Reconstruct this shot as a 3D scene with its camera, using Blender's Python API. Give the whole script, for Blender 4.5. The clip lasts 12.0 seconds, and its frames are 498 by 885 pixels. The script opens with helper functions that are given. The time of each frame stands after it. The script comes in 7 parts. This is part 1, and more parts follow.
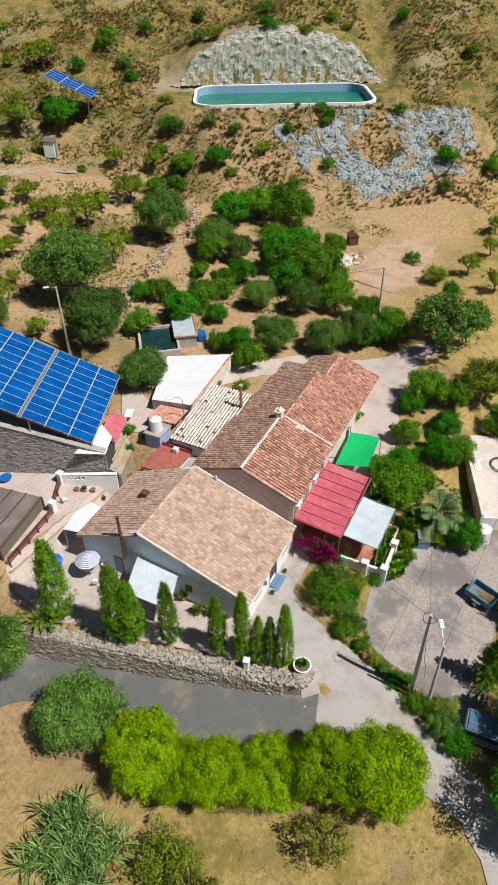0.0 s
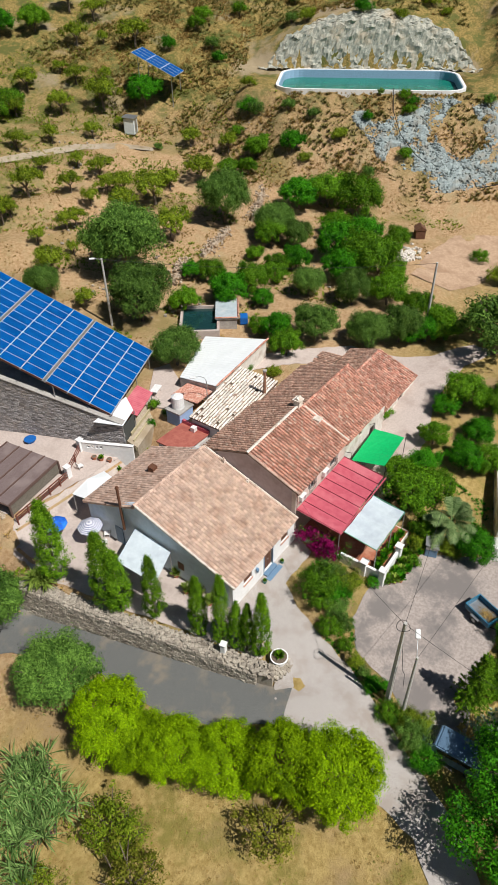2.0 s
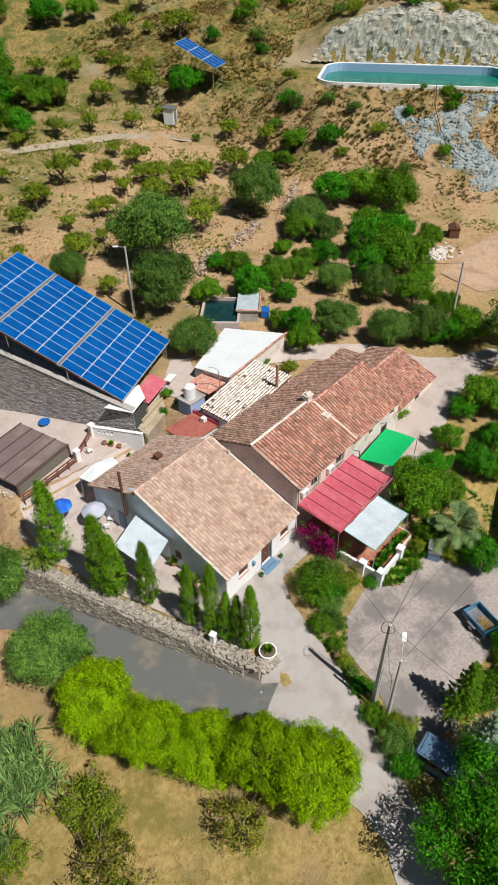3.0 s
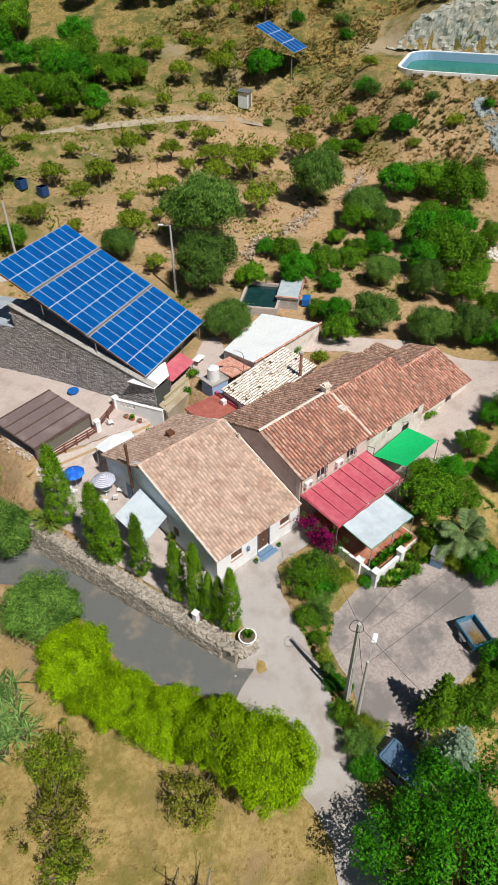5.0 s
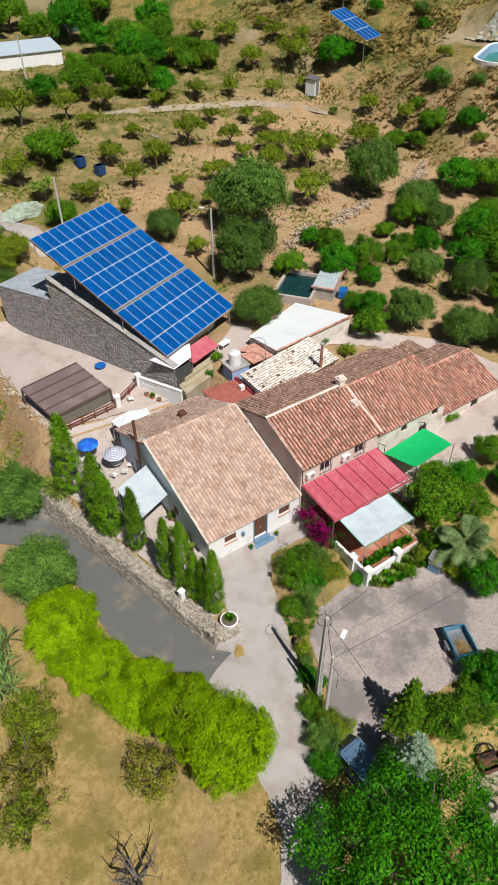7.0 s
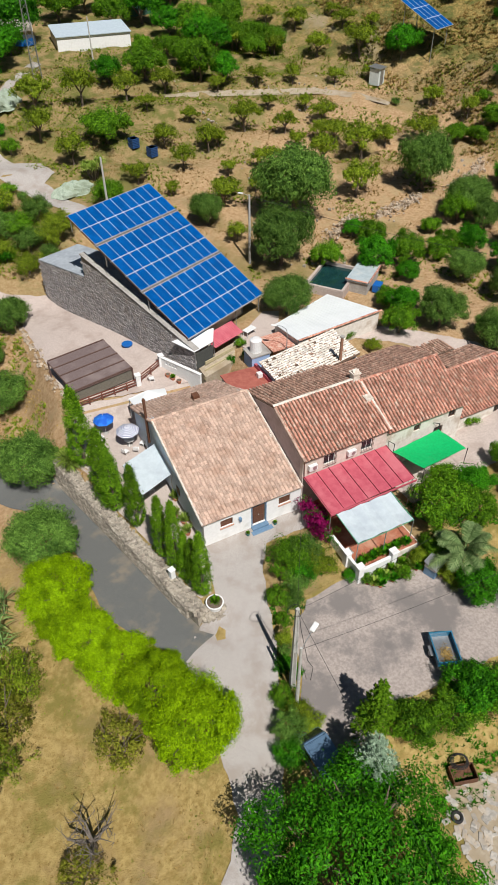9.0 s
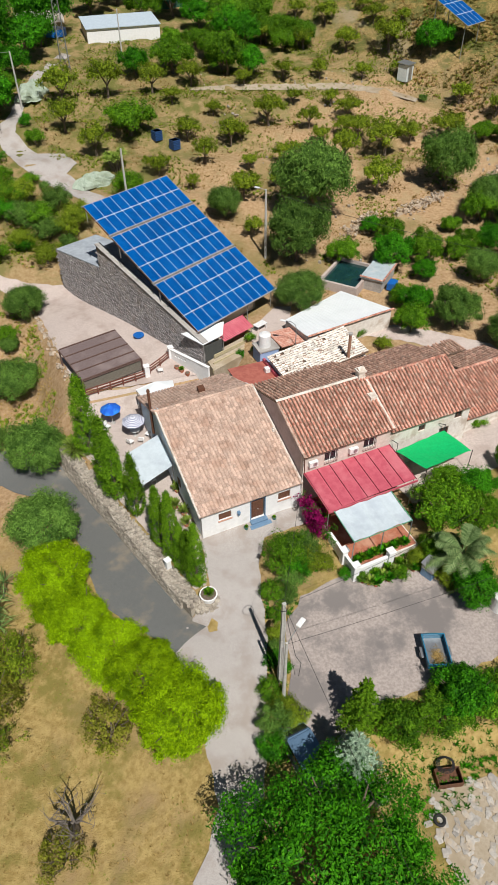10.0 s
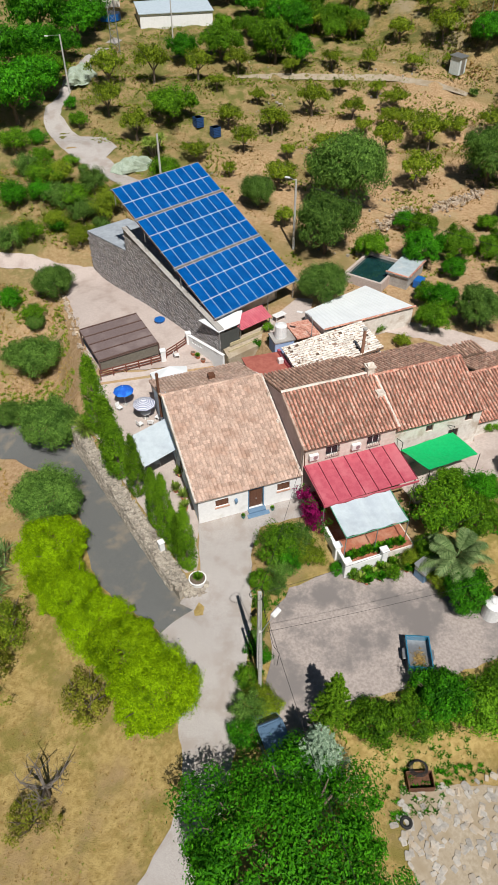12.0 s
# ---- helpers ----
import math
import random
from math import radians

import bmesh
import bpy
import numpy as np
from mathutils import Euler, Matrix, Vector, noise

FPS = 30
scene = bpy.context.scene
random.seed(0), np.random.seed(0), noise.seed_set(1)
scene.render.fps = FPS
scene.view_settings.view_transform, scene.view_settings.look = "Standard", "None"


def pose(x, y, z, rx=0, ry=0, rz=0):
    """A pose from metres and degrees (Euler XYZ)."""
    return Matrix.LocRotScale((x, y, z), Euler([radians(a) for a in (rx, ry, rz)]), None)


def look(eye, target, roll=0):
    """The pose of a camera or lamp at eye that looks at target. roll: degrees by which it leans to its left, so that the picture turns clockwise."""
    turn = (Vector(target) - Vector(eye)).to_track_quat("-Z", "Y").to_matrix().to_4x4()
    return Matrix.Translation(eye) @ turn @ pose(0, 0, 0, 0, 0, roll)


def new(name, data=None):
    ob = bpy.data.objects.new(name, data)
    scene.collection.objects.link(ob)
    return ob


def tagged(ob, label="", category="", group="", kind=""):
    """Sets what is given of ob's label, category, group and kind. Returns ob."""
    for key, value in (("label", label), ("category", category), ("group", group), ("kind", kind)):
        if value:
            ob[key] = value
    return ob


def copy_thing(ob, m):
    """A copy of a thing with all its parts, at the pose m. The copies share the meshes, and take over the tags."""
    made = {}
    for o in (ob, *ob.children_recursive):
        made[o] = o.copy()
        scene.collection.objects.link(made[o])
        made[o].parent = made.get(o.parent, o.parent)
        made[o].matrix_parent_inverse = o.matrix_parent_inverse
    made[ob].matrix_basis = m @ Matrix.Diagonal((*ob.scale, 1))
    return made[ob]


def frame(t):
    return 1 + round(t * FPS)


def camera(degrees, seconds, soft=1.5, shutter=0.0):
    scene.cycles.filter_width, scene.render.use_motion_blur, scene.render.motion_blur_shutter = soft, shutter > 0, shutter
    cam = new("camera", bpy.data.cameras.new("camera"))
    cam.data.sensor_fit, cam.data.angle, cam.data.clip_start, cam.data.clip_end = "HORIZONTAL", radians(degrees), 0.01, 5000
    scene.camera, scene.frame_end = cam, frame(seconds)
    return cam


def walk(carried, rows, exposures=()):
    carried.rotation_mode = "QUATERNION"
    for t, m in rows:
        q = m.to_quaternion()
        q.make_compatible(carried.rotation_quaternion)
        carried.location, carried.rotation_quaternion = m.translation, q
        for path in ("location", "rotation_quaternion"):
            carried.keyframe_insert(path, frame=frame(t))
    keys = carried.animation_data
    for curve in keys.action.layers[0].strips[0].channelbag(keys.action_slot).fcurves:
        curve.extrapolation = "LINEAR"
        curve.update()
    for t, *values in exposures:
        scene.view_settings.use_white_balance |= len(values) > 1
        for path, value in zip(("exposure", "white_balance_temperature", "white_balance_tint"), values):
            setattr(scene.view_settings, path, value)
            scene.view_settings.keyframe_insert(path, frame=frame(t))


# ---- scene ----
cam = camera(41.7, 12.0, soft=0.9)
METRES, EYE, TILT, LEAN, TURN = 29.0, 43.77, -38.8, 0.7, -58.21
ROWS = [
    (0.0, 0.0, 0.0, 0.0, 0.0, 0.0, -0.0),
    (0.5, 0.0553, 0.0068, -0.0032, 1.85, -0.22, -1.5),
    (1.0, 0.1047, 0.0143, -0.0044, 3.55, -0.5, -2.88),
    (1.5, 0.1546, 0.0234, -0.0049, 5.32, -0.85, -4.36),
    (2.0, 0.2053, 0.0331, -0.0047, 7.07, -1.23, -5.75),
    (2.5, 0.2549, 0.042, -0.003, 8.84, -1.62, -7.15),
    (3.0, 0.3035, 0.0533, -0.0006, 10.59, -2.06, -8.54),
    (5.0, 0.4817, 0.1039, 0.019, 17.37, -4.19, -13.62),
    (5.5, 0.5199, 0.1157, 0.0253, 18.88, -4.81, -14.71),
    (6.0, 0.5599, 0.1285, 0.0326, 20.45, -5.36, -15.78),
    (6.5, 0.5991, 0.1443, 0.0415, 22.06, -5.97, -16.87),
    (7.0, 0.6369, 0.1598, 0.0506, 23.67, -6.68, -18.01),
    (9.0, 0.769, 0.2215, 0.0921, 29.74, -9.56, -21.81),
    (9.5, 0.797, 0.2365, 0.1025, 31.1, -10.25, -22.65),
    (10.0, 0.824, 0.251, 0.1129, 32.44, -10.95, -23.43),
    (10.5, 0.8492, 0.2655, 0.123, 33.72, -11.65, -24.16),
    (11.0, 0.8733, 0.2802, 0.1338, 34.99, -12.33, -24.87),
    (11.5, 0.8965, 0.295, 0.1449, 36.28, -13.08, -25.57),
    (12.0, 0.9185, 0.31, 0.1561, 37.48, -13.76, -26.2),
]
walk(cam, [(t, pose(-26.50, -17.61, EYE, TILT, LEAN, TURN) @ pose(METRES * x, METRES * y, METRES * z, 90 + pitch, roll, yaw)) for t, x, y, z, yaw, pitch, roll in ROWS],
     exposures=[(0.0, 0.02), (12.0, -0.03)])

# ---- light ----
world = bpy.data.worlds.new("sky")
scene.world = world
world.use_nodes = True
_wn = world.node_tree
_sky = _wn.nodes.new("ShaderNodeTexSky")
_sky.sky_type = 'NISHITA'
_sky.sun_disc = False
_sky.sun_elevation = radians(56.5)
_sky.sun_rotation = radians(178)
_sky.air_density, _sky.dust_density = 1.1, 0.3
_wn.nodes["Background"].inputs[1].default_value = 0.029
_wn.links.new(_sky.outputs[0], _wn.nodes["Background"].inputs[0])
sun = new("sun", bpy.data.lights.new("sun", 'SUN'))
sun.data.energy, sun.data.angle, sun.data.color = 5.0, radians(0.53), (1.0, 0.965, 0.92)
sun.matrix_world = look((1.7, -55, 83.5), (0, 0, 0))


# ---- materials ----
def nodes_of(name):
    m = bpy.data.materials.new(name)
    m.use_nodes = True
    t = m.node_tree
    return m, t, t.nodes["Principled BSDF"]


def node(t, kind, **inputs):
    n = t.nodes.new(kind)
    for k, v in inputs.items():
        n.inputs[k.replace("_", " ")].default_value = v
    return n


def mix(t, a, b, fac, mode='MIX'):
    n = t.nodes.new("ShaderNodeMix")
    n.data_type, n.blend_type = 'RGBA', mode
    for socket, v in ((0, fac), (6, a), (7, b)):
        if isinstance(v, bpy.types.NodeSocket):
            t.links.new(v, n.inputs[socket])
        else:
            n.inputs[socket].default_value = v if socket == 0 else (*v[:3], 1)
    return n.outputs[2]


def ramp(t, value, lo, hi):
    n = t.nodes.new("ShaderNodeMapRange")
    n.inputs[1].default_value, n.inputs[2].default_value = lo, hi
    n.interpolation_type = 'SMOOTHSTEP'
    t.links.new(value, n.inputs[0])
    return n.outputs[0]


def noise_of(t, co, scale, detail=4, rough=0.6):
    n = node(t, "ShaderNodeTexNoise", Scale=scale, Detail=detail, Roughness=rough)
    t.links.new(co, n.inputs["Vector"])
    return n.outputs["Fac"]


def place(t, of='Object'):
    if of == 'Position':
        return t.nodes.new("ShaderNodeNewGeometry").outputs["Position"]
    return t.nodes.new("ShaderNodeTexCoord").outputs[of]


def bump(t, bsdf, height, strength, distance=0.02):
    n = t.nodes.new("ShaderNodeBump")
    n.inputs["Strength"].default_value, n.inputs["Distance"].default_value = strength, distance
    t.links.new(height, n.inputs["Height"])
    t.links.new(n.outputs[0], bsdf.inputs["Normal"])


def surface(name, c1, c2, fine=8.0, c3=None, coarse=0.6, rough=0.85, relief=0.4, metal=0.0, of='Position', cover=(0.45, 0.7), vary=0.0, spec=0.3, distance=0.02):
    """A matt surface: grain between c1 and c2, larger patches of c3; vary shifts the brightness piece by piece."""
    m, t, b = nodes_of(name)
    co = place(t, of)
    grain = noise_of(t, co, fine, 6, 0.65)
    col = mix(t, c1, c2, ramp(t, grain, 0.35, 0.65))
    if c3:
        col = mix(t, col, c3, ramp(t, noise_of(t, co, coarse, 5, 0.6), *cover))
    if vary:
        info = t.nodes.new("ShaderNodeObjectInfo").outputs["Random"]
        isl = t.nodes.new("ShaderNodeNewGeometry").outputs["Random Per Island"]
        s = t.nodes.new("ShaderNodeMath")
        s.operation = 'ADD'
        t.links.new(info, s.inputs[0]), t.links.new(isl, s.inputs[1])
        f = t.nodes.new("ShaderNodeMath")
        f.operation = 'FRACT'
        t.links.new(s.outputs[0], f.inputs[0])
        h = t.nodes.new("ShaderNodeHueSaturation")
        v = t.nodes.new("ShaderNodeMapRange")
        v.inputs[3].default_value, v.inputs[4].default_value = 1 - vary, 1 + vary
        t.links.new(f.outputs[0], v.inputs[0])
        t.links.new(v.outputs[0], h.inputs["Value"])
        t.links.new(col, h.inputs["Color"])
        col = h.outputs[0]
    t.links.new(col, b.inputs["Base Color"])
    b.inputs["Roughness"].default_value, b.inputs["Metallic"].default_value = rough, metal
    b.inputs["Specular IOR Level"].default_value = spec
    if relief:
        bump(t, b, grain, relief, distance)
    return m


def foliage(name, dark, light, shine=0.55, through_light=0.16):
    """Leaves: colour differs from clump to clump and tree to tree, some light comes through."""
    m, t, b = nodes_of(name)
    isl = t.nodes.new("ShaderNodeNewGeometry").outputs["Random Per Island"]
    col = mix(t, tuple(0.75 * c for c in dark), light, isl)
    # darker blotches in the leaf colour stand for shaded gaps between clumps
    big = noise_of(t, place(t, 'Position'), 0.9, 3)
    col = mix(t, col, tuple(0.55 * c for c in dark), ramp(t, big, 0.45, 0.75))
    h = t.nodes.new("ShaderNodeHueSaturation")
    v = t.nodes.new("ShaderNodeMapRange")
    v.inputs[3].default_value, v.inputs[4].default_value = 0.78, 1.25
    t.links.new(t.nodes.new("ShaderNodeObjectInfo").outputs["Random"], v.inputs[0])
    t.links.new(v.outputs[0], h.inputs["Value"]), t.links.new(col, h.inputs["Color"])
    t.links.new(h.outputs[0], b.inputs["Base Color"])
    b.inputs["Roughness"].default_value = shine
    b.inputs["Specular IOR Level"].default_value = 0.08
    tr = t.nodes.new("ShaderNodeBsdfTranslucent")
    t.links.new(h.outputs[0], tr.inputs[0])
    mx = t.nodes.new("ShaderNodeMixShader")
    mx.inputs[0].default_value = through_light
    t.links.new(b.outputs[0], mx.inputs[1]), t.links.new(tr.outputs[0], mx.inputs[2])
    t.links.new(mx.outputs[0], t.nodes["Material Output"].inputs[0])
    return m


def plain(name, c, rough=0.5, metal=0.0, spec=0.4, grain=0.08):
    """Painted or moulded material with faint unevenness."""
    return surface(name, tuple(v * (1 - grain) for v in c), tuple(min(1, v * (1 + grain)) for v in c), 5.0, None, rough=rough, metal=metal, relief=0.05, spec=spec)


def soil_material():
    """Land: reddish soil and straw in the orchard, golden dry grass low down, scrub and stones on the hill."""
    m, t, b = nodes_of("land")
    co = place(t, 'Position')
    xyz = t.nodes.new("ShaderNodeSeparateXYZ")
    t.links.new(co, xyz.inputs[0])
    n1, n2, n3 = noise_of(t, co, 0.35, 8, 0.65), noise_of(t, co, 2.3, 8, 0.7), noise_of(t, co, 9.0, 6, 0.7)
    n4 = noise_of(t, co, 0.09, 6, 0.6)
    soil = mix(t, (0.36, 0.225, 0.115), (0.52, 0.36, 0.205), ramp(t, n2, 0.35, 0.65))
    soil = mix(t, soil, (0.42, 0.31, 0.17), ramp(t, n1, 0.5, 0.66))
    soil = mix(t, soil, (0.26, 0.20, 0.08), ramp(t, n4, 0.5, 0.68))
    weedy = mix(t, mix(t, soil, (0.22, 0.18, 0.065), 0.55), (0.15, 0.15, 0.04), ramp(t, n1, 0.42, 0.6))
    upper = t.nodes.new("ShaderNodeVectorMath")
    upper.operation = 'DOT_PRODUCT'
    upper.inputs[1].default_value = (-0.6, 1.0, 0.0)
    t.links.new(co, upper.inputs[0])
    soil = mix(t, soil, weedy, ramp(t, upper.outputs["Value"], 40.0, 60.0))
    grass = mix(t, (0.32, 0.225, 0.075), (0.48, 0.355, 0.14), ramp(t, n2, 0.35, 0.65))
    grass = mix(t, grass, (0.24, 0.20, 0.055), ramp(t, n1, 0.48, 0.64))
    grass = mix(t, grass, (0.36, 0.25, 0.13), ramp(t, n4, 0.5, 0.65))
    scrub = mix(t, (0.16, 0.13, 0.04), (0.36, 0.255, 0.09), ramp(t, n2, 0.38, 0.62))
    scrub = mix(t, scrub, (0.12, 0.125, 0.035), ramp(t, n1, 0.47, 0.6))
    scrub = mix(t, scrub, (0.34, 0.27, 0.17), ramp(t, n4, 0.55, 0.68))
    col = mix(t, grass, soil, ramp(t, xyz.outputs[1], 2.0, 14.0))
    high = t.nodes.new("ShaderNodeMath")
    high.operation = 'MULTIPLY_ADD'
    t.links.new(n1, high.inputs[0])
    high.inputs[1].default_value = 9.0
    t.links.new(xyz.outputs[2], high.inputs[2])
    far = t.nodes.new("ShaderNodeVectorMath")
    far.operation = 'DOT_PRODUCT'
    far.inputs[1].default_value = (0.85, 0.5, 0.0)
    t.links.new(co, far.inputs[0])
    shift = t.nodes.new("ShaderNodeMath")
    shift.operation = 'MULTIPLY_ADD'
    t.links.new(n1, shift.inputs[0])
    shift.inputs[1].default_value = 24.0
    t.links.new(far.outputs["Value"], shift.inputs[2])
    col = mix(t, col, scrub, ramp(t, shift.outputs[0], 95.0, 115.0))
    t.links.new(mix(t, col, (0.06, 0.045, 0.025), ramp(t, n3, 0.62, 0.85)), b.inputs["Base Color"])
    b.inputs["Roughness"].default_value = 0.95
    b.inputs["Specular IOR Level"].default_value = 0.15
    add = t.nodes.new("ShaderNodeMath")
    t.links.new(n2, add.inputs[0]), t.links.new(n3, add.inputs[1])
    bump(t, b, add.outputs[0], 0.9, 0.12)
    return m


M_LAND = soil_material()
M_ROAD = surface("worn_asphalt", (0.118, 0.122, 0.118), (0.165, 0.168, 0.16), 14, (0.25, 0.215, 0.165), 0.4, 0.9, 0.3, cover=(0.5, 0.72))
M_DRIVE = surface("gravelled_concrete", (0.33, 0.30, 0.28), (0.50, 0.465, 0.435), 22, (0.34, 0.295, 0.26), 0.45, 0.9, 0.5)
M_YARD = surface("stained_concrete", (0.31, 0.265, 0.24), (0.43, 0.37, 0.335), 5, (0.20, 0.18, 0.17), 0.28, 0.85, 0.25, cover=(0.44, 0.62))
M_COURT = surface("court_concrete", (0.46, 0.385, 0.345), (0.56, 0.475, 0.43), 6, (0.42, 0.34, 0.30), 0.5, 0.9, 0.2)
M_TRACK = surface("dusty_track", (0.34, 0.28, 0.20), (0.43, 0.365, 0.28), 4, (0.30, 0.235, 0.15), 0.5, 0.95, 0.3)
M_TERRAZZO = surface("patio_paving", (0.44, 0.37, 0.33), (0.53, 0.455, 0.41), 7, (0.38, 0.315, 0.28), 0.7, 0.85, 0.2)
M_WHITE = surface("limewash", (0.78, 0.78, 0.77), (0.84, 0.84, 0.83), 3, (0.70, 0.69, 0.66), 0.9, 0.9, 0.2, cover=(0.55, 0.75))
M_OLDWHITE = surface("old_limewash", (0.66, 0.61, 0.55), (0.76, 0.72, 0.66), 2.5, (0.52, 0.44, 0.36), 0.8, 0.92, 0.4, cover=(0.48, 0.66))
M_LILAC = surface("faded_lilac_render", (0.52, 0.44, 0.44), (0.58, 0.50, 0.50), 3, (0.46, 0.38, 0.37), 0.8, 0.9, 0.2)
M_CREAM = surface("cream_render", (0.62, 0.53, 0.47), (0.70, 0.62, 0.56), 3, (0.55, 0.46, 0.40), 0.7, 0.9, 0.25)
M_TAN_TILE = surface("sandy_roof_tile", (0.47, 0.325, 0.255), (0.60, 0.44, 0.355), 6, (0.43, 0.28, 0.21), 0.8, 0.85, 0.3, vary=0.24)
M_RED_TILE = surface("terracotta_barrel_tile", (0.38, 0.13, 0.085), (0.66, 0.38, 0.29), 6, (0.60, 0.46, 0.37), 2.6, 0.88, 0.4, cover=(0.52, 0.7), vary=0.32)
M_OLD_TILE = surface("weathered_barrel_tile", (0.29, 0.15, 0.105), (0.56, 0.37, 0.28), 6, (0.52, 0.41, 0.33), 2.6, 0.9, 0.5, cover=(0.52, 0.72), vary=0.34)
M_PALE_TILE = surface("whitewashed_barrel_tile", (0.72, 0.65, 0.57), (0.84, 0.79, 0.72), 3, (0.34, 0.20, 0.13), 3.6, 0.9, 0.4, cover=(0.56, 0.62), vary=0.22)
M_MORTAR = surface("roof_mortar", (0.13, 0.085, 0.06), (0.20, 0.135, 0.10), 5, None, rough=0.95)
M_LIME_RIDGE = surface("limed_ridge", (0.66, 0.60, 0.53), (0.78, 0.73, 0.66), 5, (0.5, 0.4, 0.32), 1.5, 0.9, 0.3)
M_STONE = surface("dry_stone", (0.30, 0.265, 0.215), (0.42, 0.375, 0.31), 7, (0.24, 0.205, 0.165), 1.2, 0.92, 0.6, vary=0.3)
M_BLOCK = surface("grey_rubble_block", (0.27, 0.25, 0.25), (0.38, 0.36, 0.355), 6, (0.32, 0.285, 0.265), 1.0, 0.92, 0.5, vary=0.28)
M_JOINT = surface("dark_joint", (0.15, 0.135, 0.12), (0.21, 0.19, 0.17), 6, None, rough=0.95)
M_CEMENT = surface("grey_cement", (0.34, 0.32, 0.30), (0.43, 0.41, 0.38), 4, (0.28, 0.26, 0.24), 0.7, 0.92, 0.3)
M_ROCK = surface("cut_rock", (0.27, 0.29, 0.25), (0.49, 0.475, 0.40), 1.3, (0.45, 0.38, 0.28), 0.25, 0.95, 0.8, cover=(0.5, 0.7), distance=0.2)
M_RUBBLE = surface("blue_grey_rubble", (0.19, 0.23, 0.23), (0.30, 0.345, 0.34), 3, (0.25, 0.25, 0.22), 0.5, 0.95, 0.6, vary=0.35)
M_WOOD = surface("brown_wood", (0.10, 0.045, 0.025), (0.17, 0.075, 0.045), 12, None, rough=0.6)
M_REDWOOD = surface("oiled_red_timber", (0.15, 0.05, 0.035), (0.22, 0.08, 0.055), 12, None, rough=0.65)
M_BARK = surface("bark", (0.10, 0.075, 0.055), (0.19, 0.15, 0.115), 14, None, rough=0.95, relief=0.8)
M_BLUE = plain("blue_grey_paint", (0.14, 0.24, 0.36), 0.55)
M_SILL = plain("pink_stone_sill", (0.55, 0.33, 0.25), 0.7)
# near-black colour for panels that stand in for the dark inside of openings
M_DARK = plain("shadowed_opening", (0.03, 0.028, 0.027), 0.7)
M_IRON = plain("black_iron", (0.03, 0.03, 0.032), 0.5, 0.6)
M_STEEL = plain("galvanised_steel", (0.45, 0.46, 0.47), 0.45, 0.8)
M_POLE = surface("pole_concrete", (0.42, 0.41, 0.39), (0.52, 0.51, 0.48), 6, None, rough=0.9)
M_ALU = plain("bare_aluminium", (0.74, 0.75, 0.77), 0.4, 0.5)
M_RED_SHEET = surface("faded_red_sheet", (0.46, 0.085, 0.12), (0.53, 0.115, 0.15), 2, (0.56, 0.16, 0.19), 0.5, 0.5, 0.05)
M_WHITE_SHEET = surface("white_sheet", (0.78, 0.81, 0.82), (0.82, 0.85, 0.86), 2, (0.74, 0.77, 0.78), 0.5, 0.45, 0.05)
M_AWNING = surface("pale_canvas", (0.50, 0.57, 0.61), (0.56, 0.63, 0.67), 2, (0.44, 0.50, 0.55), 0.6, 0.7, 0.1)
M_RED_RIB = plain("dark_red_rib", (0.20, 0.03, 0.045), 0.5)
M_GREEN_TARP = plain("green_tarpaulin", (0.005, 0.42, 0.12), 0.45)
M_WATER = surface("green_water", (0.008, 0.155, 0.115), (0.014, 0.20, 0.145), 0.25, None, rough=0.2, relief=0.04, spec=0.15)
M_DARK_WATER = surface("dark_water", (0.008, 0.035, 0.035), (0.012, 0.05, 0.05), 1.0, None, rough=0.06, relief=0.08, spec=0.5)
M_LINER = plain("pool_liner", (0.30, 0.45, 0.62), 0.6)
M_TERRACOTTA = plain("terracotta", (0.42, 0.16, 0.09), 0.85)
M_PLASTIC = plain("white_plastic", (0.75, 0.75, 0.74), 0.45)
M_GLASSY = plain("dark_glass", (0.02, 0.025, 0.03), 0.1, 0.0, 0.6)
M_BLUE_PLASTIC = plain("blue_plastic", (0.01, 0.12, 0.42), 0.4)
M_RUBBER = plain("black_rubber", (0.02, 0.02, 0.02), 0.8)
M_RUST = surface("rusty_iron", (0.10, 0.045, 0.025), (0.17, 0.085, 0.05), 6, None, rough=0.9)
M_MESH = surface("brown_shade_net", (0.15, 0.11, 0.105), (0.19, 0.145, 0.14), 9, (0.23, 0.18, 0.17), 0.5, 0.85, 0.2)
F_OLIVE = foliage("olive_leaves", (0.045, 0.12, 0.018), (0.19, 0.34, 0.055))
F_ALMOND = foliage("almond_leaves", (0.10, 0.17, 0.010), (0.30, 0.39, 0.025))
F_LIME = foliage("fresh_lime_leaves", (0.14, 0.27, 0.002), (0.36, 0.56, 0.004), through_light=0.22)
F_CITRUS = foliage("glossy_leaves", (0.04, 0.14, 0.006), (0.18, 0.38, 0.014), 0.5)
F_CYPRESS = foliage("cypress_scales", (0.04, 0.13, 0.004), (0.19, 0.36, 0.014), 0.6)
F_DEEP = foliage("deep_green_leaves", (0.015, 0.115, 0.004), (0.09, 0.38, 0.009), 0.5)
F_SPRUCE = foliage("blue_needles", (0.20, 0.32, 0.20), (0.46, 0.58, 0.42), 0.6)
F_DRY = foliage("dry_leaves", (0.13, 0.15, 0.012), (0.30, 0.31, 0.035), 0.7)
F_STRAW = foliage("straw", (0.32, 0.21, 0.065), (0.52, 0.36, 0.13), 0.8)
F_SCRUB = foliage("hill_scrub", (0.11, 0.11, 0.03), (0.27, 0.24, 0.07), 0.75)
